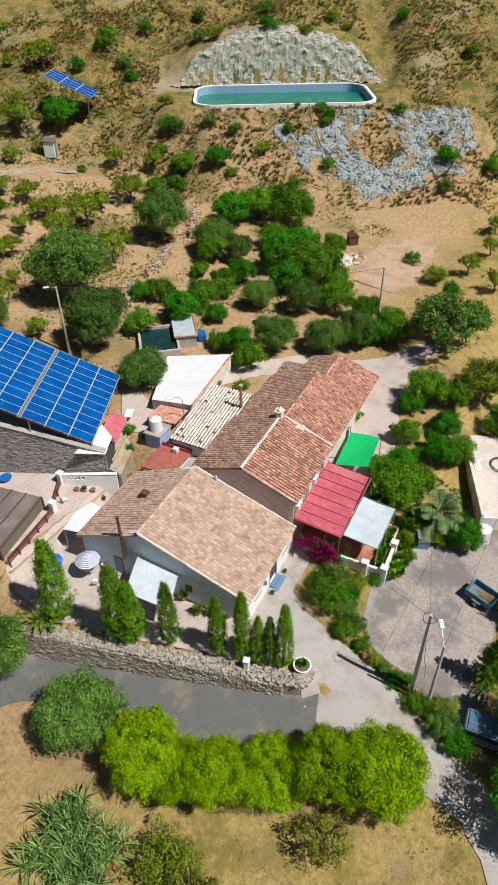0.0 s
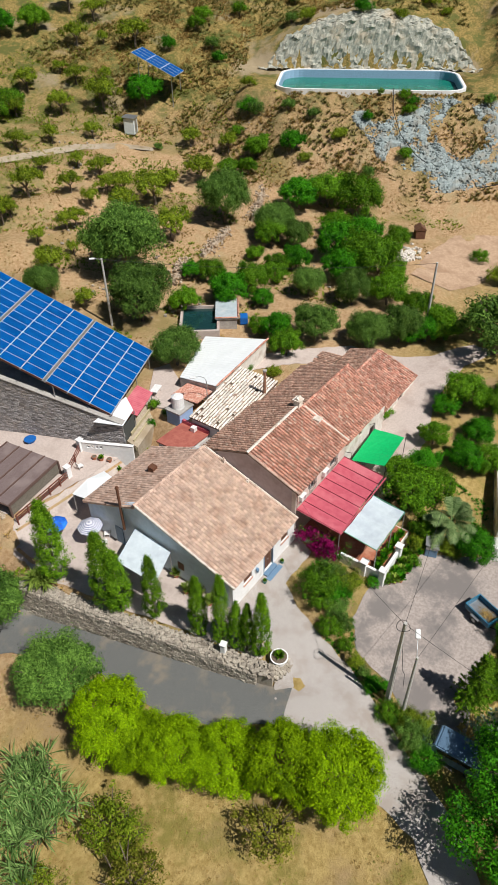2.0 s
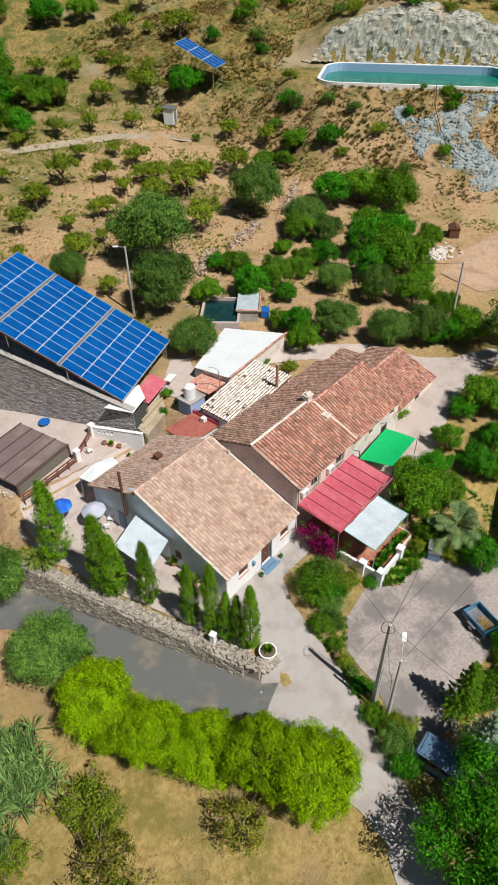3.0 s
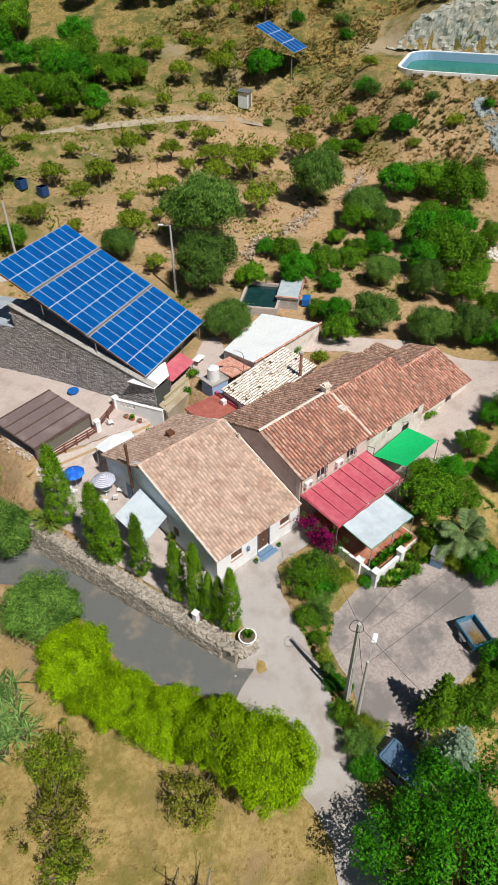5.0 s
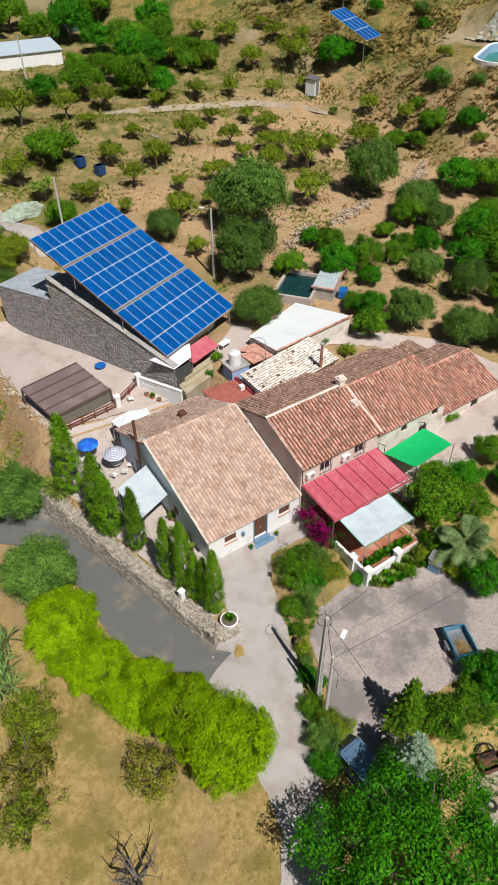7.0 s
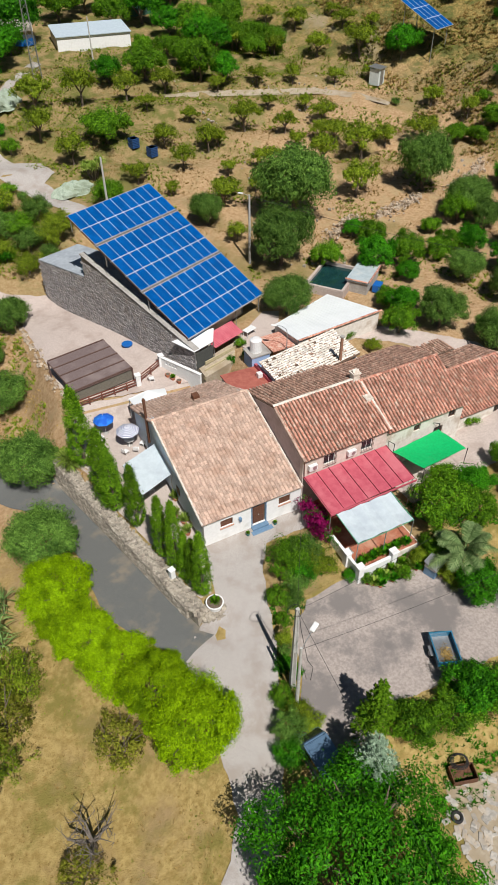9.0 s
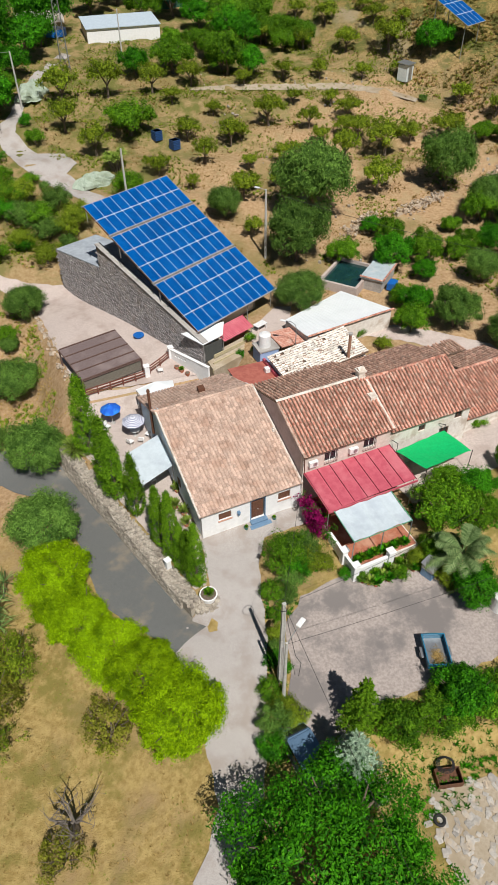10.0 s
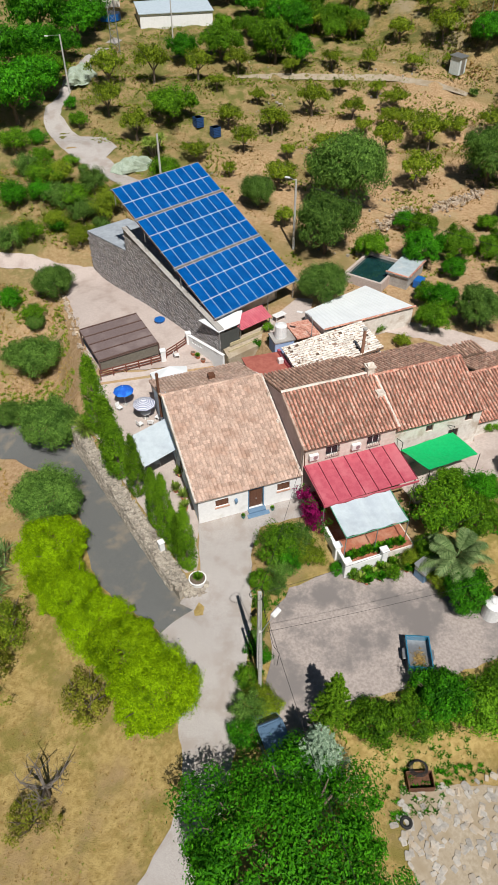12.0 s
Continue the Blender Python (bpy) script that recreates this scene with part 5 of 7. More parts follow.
balus = thing("white_parapet", Matrix(), "white parapet wall with a pierced block panel", "wall")
ba, bb = Vector((3.05, 21.9, 0)), Vector((5.75, 17.6, 0))
along = Matrix.Translation((ba.x, ba.y, 0)) @ (bb - ba).to_track_quat('X', 'Z').to_matrix().to_4x4()
blen = (bb - ba).length
part("wall", wall(bmesh.new(), 0, blen, -0.12, 0.24, 0.0, 3.2, [(0.5 + 0.42 * i, 0.8 + 0.42 * i, 2.6, 2.95) for i in range(4)]), M_WHITE, balus).matrix_local = along
part("coping", box(bmesh.new(), -0.05, blen + 0.05, -0.17, 0.17, 3.202, 3.28, bevel=0.015), M_WHITE, balus).matrix_local = along
for k, u in enumerate((1.3, 2.0, 2.8, 3.6, 4.3)):
    w = along @ Vector((u, -0.75, 0))
    planter(pose(w.x, w.y, ground(w.x, w.y) + 0.03), 0.24, 0.32, M_TERRACOTTA, "terracotta pot by the white parapet", F_CITRUS, 0.3, 0.25 if k % 2 else 0.0, 60 + k)
tub = thing("blue_tub", pose(0.6, 27.2, ground(0.6, 27.2) + 0.05), "round blue plastic tub on the court", "tub")
part("body", tube(bmesh.new(), (0, 0, 0), (0, 0, 0.3), 0.42, 0.55, 18), M_BLUE_PLASTIC, tub)
part("rim", tube(bmesh.new(), (0, 0, 0.302), (0, 0, 0.34), 0.6, 0.6, 18), M_BLUE_PLASTIC, tub)

# ---- irrigation tank and pump hut ----
TANK = HOUSE @ pose(24.5, 25.8, 0, 0, 0, -53)
basin = thing("irrigation_basin", TANK, "rectangular irrigation basin of dark green water", "water basin")
for a, b, c, d in ((0, 4.7, 0, 0.3), (0, 4.7, 6.0, 6.3), (0, 0.3, 0.3, 6.0), (4.4, 4.7, 0.3, 6.0)):
    part("wall", box(bmesh.new(), a, b, c, d, 2.4, 4.9), M_COURT, basin)
part("water", box(bmesh.new(), 0.302, 4.398, 0.302, 5.998, 4.2, 4.55), M_DARK_WATER, basin)
HUT = HOUSE @ pose(28.8, 23.7, 0, 0, 0, -53)
hut = thing("pump_hut", HUT, "small block hut with a grey-blue roof and tiled edge", "hut")
part("wall", box(bmesh.new(), 0.1, 2.5, 0.1, 4.6, 2.4, 5.2), M_CEMENT, hut)
part("roof", slab(bmesh.new(), [(-0.05, -0.05, 5.3), (2.7, -0.05, 5.3), (2.7, 4.8, 5.4), (-0.05, 4.8, 5.4)], 0.12), surface("hut_roof_paint", (0.36, 0.43, 0.46), (0.43, 0.50, 0.53), 2, (0.5, 0.53, 0.53), 0.8, 0.8, 0.1), hut)
ridge_tiles(hut, (-0.05, 0.0, 5.32), (2.75, 0.0, 5.32), M_RED_TILE, rng, 0.24)
ridge_tiles(hut, (2.68, -0.05, 5.32), (2.68, 4.8, 5.42), M_RED_TILE, rng, 0.24)
part("water_panel", box(bmesh.new(), 2.9, 3.8, 0.9, 2.2, 3.9, 4.75, pose(0, 0, 0, 0, 0, 0), bevel=0.02), M_BLUE_PLASTIC, hut, "upright blue plastic tank")
part("railing", bent(bent(bmesh.new(), [(-1.6, -0.5, 3.2), (-1.6, -0.5, 4.5), (-0.2, -0.5, 4.5), (-0.2, -0.5, 3.2)], 0.03), [(-1.6, -0.5, 4.0), (-0.2, -0.5, 4.0)], 0.03), M_IRON, hut)

# ---- yard: trailer, van, poles ----
trailer = thing("car_trailer", pose(12.25, -15.55, -0.55, 0, 0, -17), "small blue open car trailer with straw", "trailer")
part("floor", box(bmesh.new(), -0.78, 0.78, -1.15, 1.15, 0.45, 0.5), M_STEEL, trailer)
for a, b, c, d in ((-0.8, -0.76, -1.17, 1.17), (0.76, 0.8, -1.17, 1.17), (-0.758, 0.758, -1.17, -1.13), (-0.758, 0.758, 1.13, 1.17)):
    part("side_board", box(bmesh.new(), a, b, c, d, 0.5, 0.98), plain("trailer_blue", (0.02, 0.13, 0.22), 0.45), trailer)
bm = bmesh.new()
for a, b, c, d in ((-0.83, -0.75, -1.2, 1.2), (0.75, 0.83, -1.2, 1.2), (-0.75, 0.75, -1.2, -1.12), (-0.75, 0.75, 1.12, 1.2)):
    box(bm, a, b, c, d, 0.982, 1.03)
part("rim", bm, plain("bright_blue", (0.03, 0.17, 0.28), 0.4), trailer)
for x in (-0.95, 0.95):
    w = part("wheel", tube(bmesh.new(), (x - 0.09, 0, 0.3), (x + 0.09, 0, 0.3), 0.3, None, 20), M_RUBBER, trailer)
    part("rim", tube(bmesh.new(), (x - 0.095, 0, 0.3), (x + 0.095, 0, 0.3), 0.17, None, 14), M_STEEL, w)
    part("mudguard", box(bmesh.new(), x - 0.13, x + 0.13, -0.4, 0.4, 0.63, 0.67, bevel=0.015), M_STEEL, trailer)
part("drawbar", bent(bmesh.new(), [(-0.5, -1.17, 0.42), (0, -2.1, 0.42), (0.5, -1.17, 0.42)], 0.035), M_IRON, trailer)
r = random.Random(3)
joined("straw", [(-0.2, -0.01, 0), (0.2, -0.01, 0), (0.2, 0.01, 0.01), (-0.2, 0.01, 0.01)], [(0, 1, 2, 3)], [pose(r.gauss(0.1, 0.25), r.gauss(-0.4, 0.35), 0.53 + r.uniform(0, 0.1), r.uniform(-25, 25), r.uniform(-25, 25), r.uniform(0, 360)) for _ in range(160)], F_STRAW, trailer, kind="stuff")

van = thing("van", pose(1.25, -18.75, ground(1.25, -18.75) + 0.04, 0, 0, 8), "blue-grey parked van under the trees", "van")
prof = [(-2.2, 0.35), (-2.2, 1.0), (-2.0, 1.75), (1.0, 1.85), (1.6, 1.25), (2.25, 1.05), (2.3, 0.35)]
bm = prism(bmesh.new(), [(-0.85, y, z) for y, z in prof], (1.7, 0, 0))
bmesh.ops.bevel(bm, geom=bm.edges[:], offset=0.09, segments=2, affect='EDGES')
part("body", bm, plain("van_paint", (0.13, 0.22, 0.33), 0.3, 0.3), van)
part("windscreen", prism(bmesh.new(), [(-0.72, 1.12, 1.78), (-0.72, 1.6, 1.32), (-0.72, 1.64, 1.34), (-0.72, 1.16, 1.8)], (1.44, 0, 0)), M_GLASSY, van)
for x in (-0.86, 0.84):
    part("side_window", box(bmesh.new(), x, x + 0.02, -1.7, 0.85, 1.2, 1.62, bevel=0.005), M_GLASSY, van)
    for y in (-1.45, 1.5):
        w = part("wheel", tube(bmesh.new(), (x - 0.02, y, 0.32), (x + 0.06, y, 0.32), 0.32, None, 18), M_RUBBER, van)
        part("hub", tube(bmesh.new(), (x - 0.03, y, 0.32), (x + 0.07, y, 0.32), 0.17, None, 12), M_STEEL, w)
for x in (-0.6, 0.6):
    part("headlight", tube(bmesh.new(), (x, 2.27, 0.75), (x, 2.33, 0.75), 0.12, None, 12), M_ALU, van)

pole = thing("power_pole", pose(1.5, -13.6, ground(1.5, -13.6) - 0.1), "tall tapered concrete power pole", "power pole")
bm = bmesh.new()
h = 8.5 - ground(1.5, -13.6) + 0.1
prism(bm, [(-0.2, -0.15, 0), (0.2, -0.15, 0), (0.2, 0.15, 0), (-0.2, 0.15, 0)], (0, 0, h))
for v in bm.verts:
    k = 1 - 0.45 * v.co.z / h
    v.co.x, v.co.y = v.co.x * k, v.co.y * k
part("shaft", bm, M_POLE, pole)
part("recess", box(bmesh.new(), -0.07, 0.07, -0.153, -0.12, 0.5, h * 0.5), M_CEMENT, pole)
ring = [(0.42 * math.cos(a) - 0.2, 0.42 * math.sin(a), h - 0.15 + 0.1 * math.sin(2 * a)) for a in (i * math.pi / 8 for i in range(17))]
part("cable_coil", bent(bmesh.new(), ring, 0.02), M_RUBBER, pole)
part("cable", bent(bmesh.new(), [(0.15, 0.1, h - 0.4), (0.35, 0, h - 2.5), (0.9, -0.2, 3.2), (1.3, -0.3, 2.2), (1.1, -0.5, 1.0)], 0.018), M_RUBBER, pole)
lamp = thing("street_lamp", pose(1.2, -14.95, ground(1.2, -14.95) - 0.1), "concrete street lamp with a white lamp head", "street lamp")
h = 6.45 - ground(1.2, -14.95) + 0.1
part("shaft", tube(bmesh.new(), (0, 0, 0), (0, 0, h), 0.15, 0.085, 10), M_POLE, lamp)
part("arm", bent(bmesh.new(), [(0, 0, h - 0.3), (0.45, 0.28, h + 0.1), (1.0, 0.6, h + 0.45)], 0.03), M_STEEL, lamp)
part("lamp_head", box(bmesh.new(), -0.16, 0.16, -0.3, 0.35, -0.08, 0.1, pose(1.15, 0.7, h + 0.5, 12, 0, -58), bevel=0.04), M_PLASTIC, lamp)


def wire(a, b, sag, parent, r=0.012):
    a, b = Vector(a), Vector(b)
    pts = [a.lerp(b, i / 12) - Vector((0, 0, sag * 4 * (i / 12) * (1 - i / 12))) for i in range(13)]
    part("wire", bent(bmesh.new(), pts, r, 4), M_RUBBER, parent)


wires = thing("overhead_wires", Matrix(), "black overhead wires between the poles and the house", "wires")
top = (1.5, -13.6, 8.35)
wire(top, on_house(8.9, -0.1, 5.3), 0.5, wires, 0.013)
wire(top, (20.0, -8.0, 4.2), 0.6, wires, 0.013)
wire((1.2, -14.95, 6.3), (40, -14, 8.0), 1.2, wires, 0.012)
wire(top, (2.5, -34, 7.0), 0.7, wires, 0.013)


def tall_pole(x, y, top_z, r, label, lamp_arm=None):
    g = ground(x, y) - 0.1
    t = thing("wooden_pole", pose(x, y, g), label, "power pole", "poles in the orchard")
    part("shaft", tube(bmesh.new(), (0, 0, 0), (0, 0, top_z - g), r, r * 0.7, 10), M_POLE, t)
    if lamp_arm:
        part("arm", bent(bmesh.new(), [(0, 0, top_z - g - 0.1), (lamp_arm[0], lamp_arm[1], top_z - g + 0.1)], 0.03), M_STEEL, t)
        part("lamp_head", box(bmesh.new(), -0.3, 0.3, -0.13, 0.13, -0.06, 0.06, pose(lamp_arm[0] * 1.2, lamp_arm[1] * 1.2, top_z - g + 0.1, 0, 0, 140), bevel=0.02), M_PLASTIC, t)
    return t


tall_pole(18.07, 35.04, 12.9, 0.16, "grey pole with a small lamp among the olives", (-0.7, 0.5))
tall_pole(43.5, 7.5, 11.5, 0.17, "grey pole beside the back lane")
tall_pole(4.6, 50.0, 14.2, 0.17, "grey pole beside the solar building")
tall_pole(-5.2, 81.2, 19.4, 0.16, "concrete street lamp beside the winding lane", (-1.6, -0.9))
tall_pole(14.5, 101.4, 20.6, 0.13, "dark slim pole in front of the farm shed")
wire((18.07, 35.04, 12.8), (43.5, 7.5, 11.4), 0.8, wires, 0.02)
trough = thing("rusty_trough", pose(10.2, -22.0, ground(10.2, -22.0), 0, 0, -12), "rusty iron trough with a coil of hose", "trough")
for a, b, c, d, e, f in ((-0.85, 0.85, -0.55, 0.55, 0, 0.06), (-0.85, -0.8, -0.55, 0.55, 0.062, 0.6), (0.8, 0.85, -0.55, 0.55, 0.062, 0.6), (-0.798, 0.798, -0.55, -0.5, 0.062, 0.6), (-0.798, 0.798, 0.5, 0.55, 0.062, 0.6)):
    part("plate", box(bmesh.new(), a, b, c, d, e, f), M_RUST, trough)
bm = bmesh.new()
for k in range(4):
    bent(bm, [((0.62 - 0.06 * k) * math.cos(a), 0.7 + (0.55 - 0.05 * k) * math.sin(a), 0.62 + 0.05 * k + 0.04 * math.sin(3 * a)) for a in (i * math.pi / 10 for i in range(21))], 0.025, 5)
part("hose", bm, M_RUBBER, trough, "black coiled hose")
tyre = thing("tyre_on_the_ground", pose(8.4, -24.0, ground(8.4, -24.0)), "worn black tyre lying on the ground", "tyre")
bm = bmesh.new()
ringv = [[bm.verts.new(((0.3 + 0.11 * math.cos(b)) * math.cos(a), (0.3 + 0.11 * math.cos(b)) * math.sin(a), 0.11 + 0.11 * math.sin(b))) for b in (j * math.pi / 4 for j in range(8))] for a in (i * math.pi / 10 for i in range(20))]
for i in range(20):
    for j in range(8):
        bm.faces.new((ringv[i][j], ringv[(i + 1) % 20][j], ringv[(i + 1) % 20][(j + 1) % 8], ringv[i][(j + 1) % 8]))
part("tread", bm, M_RUBBER, tyre)
r = random.Random(21)
paving = thing("stone_paving", Matrix(), "irregular pale flat stones laid in earth", "paving")
flat = []
while len(flat) < 420:
    x, y = r.uniform(7.5, 20), r.uniform(-33, -22.5)
    flat.append(Matrix.Translation((x, y, ground(x, y) + 0.05)) @ pose(0, 0, 0, r.uniform(-4, 4), r.uniform(-4, 4), r.uniform(0, 180)) @ Matrix.Diagonal((r.uniform(0.25, 0.6), r.uniform(0.2, 0.45), 0.08, 1)))
M_FLAG = surface("pale_flagstone", (0.32, 0.30, 0.27), (0.43, 0.40, 0.36), 4, (0.42, 0.34, 0.25), 1.0, 0.9, 0.3, vary=0.2)
flag_mesh = bpy.data.meshes.new("flagstone")
flag_mesh.from_pydata(*[STONES[2][0], [], STONES[2][1]])
flag_mesh.materials.append(M_FLAG)
for m in flat[:200]:
    ob = new("flagstone", flag_mesh)
    ob.parent, ob.matrix_local = paving, m
joined("paving_rest", *STONES[1], flat[200:], M_FLAG, paving, kind="stuff")

# ---- reservoir, rock face and spoil on the hill ----
HILL = Matrix.Translation((93.5, 49.5, 0)) @ Matrix(((0.55, 0.83, 0, 0), (-0.83, 0.55, 0, 0), (0, 0, 1, 0), (0, 0, 0, 1)))


def round_box(inset, n=6):
    """The reservoir's outline, a rectangle with round corners, inset from its outer edge."""
    out = []
    for sx, sy, start in ((1, -1, -90), (1, 1, 0), (-1, 1, 90), (-1, -1, 180)):
        for i in range(n + 1):
            a = radians(start + 90 * i / n)
            out.append((sx * 12.8 + (4.2 - inset) * math.cos(a), 1.4 + sy * 5.0 + (4.2 - inset) * math.sin(a)))
    return out


pool = thing("reservoir", HILL, "long round-ended reservoir of green water with a white rim", "reservoir")
for name, ro, ri, z0, z1, mt in (("rim", 0.0, 0.5, 14.9, 17.5, M_WHITE), ("liner", 0.504, 0.65, 14.9, 17.4, M_LINER)):
    bm = bmesh.new()
    o, i_ = round_box(ro), round_box(ri)
    vs = [[bm.verts.new((x, y, z)) for x, y in ring] for ring, z in ((o, z0), (o, z1), (i_, z1), (i_, z0))]
    k = len(o)
    for a, b in zip(vs, vs[1:]):
        for j in range(k):
            bm.faces.new((a[j], a[(j + 1) % k], b[(j + 1) % k], b[j]))
    bmesh.ops.recalc_face_normals(bm, faces=bm.faces)
    part(name, bm, mt, pool)
bm = bmesh.new()
prism(bm, [(x, y, 15.0) for x, y in round_box(0.66)], (0, 0, 1.05))
part("water", bm, M_WATER, pool)


def crag(name, a0, a1, b0, b1, cell, lift, rough, material, label, keep, scale=0.5, seed=0.0, finer=1.0):
    """A broken surface over the hillside within keep(a, b)."""
    bm = bmesh.new()
    vs = {}
    na, nb = int((a1 - a0) / cell), int((b1 - b0) / cell * finer)
    for i in range(na + 1):
        for j in range(nb + 1):
            a, b = a0 + i * cell, b0 + j * cell / finer
            k = keep(a, b)
            p = HILL @ Vector((a, b, 0))
            g0 = ground(p.x, p.y)
            f = noise.fractal((a * scale + 0.5 * g0 * scale, b * scale, g0 * scale * 0.9 + seed), 0.7, 2.1, 5)
            z = g0 + (lift + rough * f if k > 0 else -0.6)
            off = HILL.to_3x3() @ Vector((0, -abs(noise.fractal((a * 0.33 + 0.5 * b, g0 * 0.55 + 0.4 * b, seed + 4), 0.6, 2.1, 5)) * rough * 1.2, 0))
            vs[i, j] = (bm.verts.new((p.x + off.x, p.y + off.y, z)), k)
    for i in range(na):
        for j in range(nb):
            q = (vs[i, j], vs[i + 1, j], vs[i + 1, j + 1], vs[i, j + 1])
            if sum(v[1] > 0 for v in q) >= 2:
                bm.faces.new([v[0] for v in q])
    bmesh.ops.delete(bm, geom=[v for v in bm.verts if not v.link_faces], context='VERTS')
    bmesh.ops.recalc_face_normals(bm, faces=bm.faces)
    return tagged(part(name, bm, material), label, "rock", kind="structure")


crag("rock_face", -25, 25, 10.2, 21, 0.4, 0.35, 0.5, M_ROCK, "pale cut rock face behind the reservoir",
     lambda a, b: 1 if b < 10.7 + 6.5 * (1 - (a / 22.5) ** 2) + 1.6 * noise.noise((a * 0.25, 1, 0)) and abs(a) < 22 else 0, 0.8, 0.0, 3.0)
tip = lambda a, b: 1 if -2 + 3 * noise.noise((b * 0.3, 3, 1)) - 0.25 * (b + 18) < a < 33 and -27 + 0.5 * abs(a - 16) < b + 3.0 * noise.noise((a * 0.2, b * 0.2, 7)) < -9.5 and noise.noise((a * 0.16, b * 0.16, 9)) > -0.12 - 0.008 * (a - 14) and noise.noise((a * 0.5, b * 0.5, 2)) > -0.42 else 0
crag("spoil_heap", -6, 36, -31, -9, 0.45, 0.1, 0.3, M_RUBBLE, "blue-grey broken stone tipped down the slope", tip, 0.8, 3.0)
r = random.Random(8)
rocks = [[], [], []]
for _ in range(13000):
    a, b = r.uniform(-6, 36), r.uniform(-31, -9)
    if tip(a, b):
        p = HILL @ Vector((a, b, 0))
        s = 0.13 + 0.35 * r.random() ** 4
        rocks[r.randrange(3)].append(Matrix.Translation((p.x, p.y, ground(p.x, p.y) + 0.16)) @ pose(0, 0, 0, r.uniform(0, 90), r.uniform(0, 90), r.uniform(0, 90)) @ Matrix.Diagonal((s * r.uniform(0.6, 1.3), s, s * 0.7, 1)))
for (vs, fs), many in zip(STONES, rocks):
    tagged(joined("loose_rocks", vs, fs, many, M_RUBBLE), "loose blue-grey stones on the slope", "stones", kind="stuff")
hose = thing("irrigation_hose", Matrix(), "black hose running down the stony slope", "hose")
for spots in (((4, -8), (4.2, -13), (5.5, -17), (8, -20.5), (10, -22)), ((18, -26), (22, -25), (27, -22), (30, -18), (31, -15))):
    pts = []
    for a, b in spots:
        p = HILL @ Vector((a, b, 0))
        pts.append((p.x, p.y, ground(p.x, p.y) + 0.75))
    part("hose", bent(bmesh.new(), pts, 0.06, 6), M_RUBBER, hose)

# ---- far things ----
small = thing("small_solar_array", Matrix(), "small tilted solar array on posts in the orchard", "solar panels")
SMALL = Matrix.Translation((68.8, 76.2, 19.2)) @ Matrix((SU, SV, SU.cross(SV))).transposed().to_4x4() @ Matrix.Translation((-0.7, -1.0, 0)) @ Matrix.Scale(1.3, 4)
panels(small, SMALL, 4, 3, 0.0)
for u, v in ((0.4, 0.6), (4.1, 0.6), (0.4, 5.8), (4.1, 5.8)):
    a = SMALL @ Vector((u, v, -0.05))
    part("post", tube(bmesh.new(), a, (a.x, a.y, ground(a.x, a.y) - 0.1), 0.08), M_STEEL, small)
for v in (0.6, 3.2, 5.8):
    part("rail", box(bmesh.new(), 0, 4.55, v - 0.05, v + 0.05, -0.1, -0.012, SMALL), M_STEEL, small)
cab = thing("utility_hut", pose(59.1, 77.2, ground(59.1, 77.2) - 0.05, 0, 0, 30) @ Matrix.Scale(1.35, 4), "small pale metal hut beside the track", "hut")
part("body", box(bmesh.new(), -0.75, 0.75, -0.7, 0.7, 0, 1.9, bevel=0.03), surface("pale_zinc", (0.55, 0.60, 0.59), (0.64, 0.69, 0.67), 3, None, rough=0.6), cab)
part("roof", slab(bmesh.new(), [(-0.9, -0.85, 2.0), (0.9, -0.85, 2.0), (0.9, 0.85, 2.15), (-0.9, 0.85, 2.15)], 0.08), M_STEEL, cab)
part("door", box(bmesh.new(), -0.4, 0.35, -0.73, -0.702, 0.1, 1.75), M_STEEL, cab)
for x, y in ((12.8, 67.9), (14.9, 65.6)):
    t = thing("blue_crate", pose(x, y, ground(x, y) + 0.02, 0, 0, 20), "stacked dark blue slatted crate in the orchard", "crate", "crates")
    part("core", box(bmesh.new(), -0.55, 0.55, -0.55, 0.55, 0, 1.35), M_GLASSY, t)
    for k in range(6):
        part("slat", box(bmesh.new(), -0.62, 0.62, -0.62, 0.62, 0.05 + 0.23 * k, 0.2 + 0.23 * k, bevel=0.01), plain("crate_blue%d%d" % (k, int(x)), (0.02, 0.07, 0.2), 0.5), t)
farm = thing("farm_shed", pose(9.4, 106.7, 14.2), "long white farm shed with a grey-blue roof", "shed")
part("wall", wall(bmesh.new(), 0, 13.6, 0, 0.3, 0, 2.7), M_WHITE, farm)
part("wall", prism(bmesh.new(), [(13.3, 0.302, 0), (13.3, 7, 0), (13.3, 7, 3.4), (13.3, 0.302, 2.72)], (0.3, 0, 0)), M_CREAM, farm)
part("wall", prism(bmesh.new(), [(0, 0.302, 0), (0, 7, 0), (0, 7, 3.4), (0, 0.302, 2.72)], (0.3, 0, 0)), M_CREAM, farm)
part("wall", box(bmesh.new(), 0.3, 13.3, 6.7, 7, 0, 3.3), M_WHITE, farm)
part("roof", slab(bmesh.new(), [(-0.2, -0.3, 2.85), (13.8, -0.3, 2.85), (13.8, 7.3, 3.65), (-0.2, 7.3, 3.65)], 0.12), surface("sheet_grey_blue", (0.42, 0.50, 0.56), (0.48, 0.56, 0.62), 2, None, rough=0.6), farm)
part("window", box(bmesh.new(), 13.602, 13.63, 3.0, 4.2, 1.2, 2.2), M_GLASSY, farm)
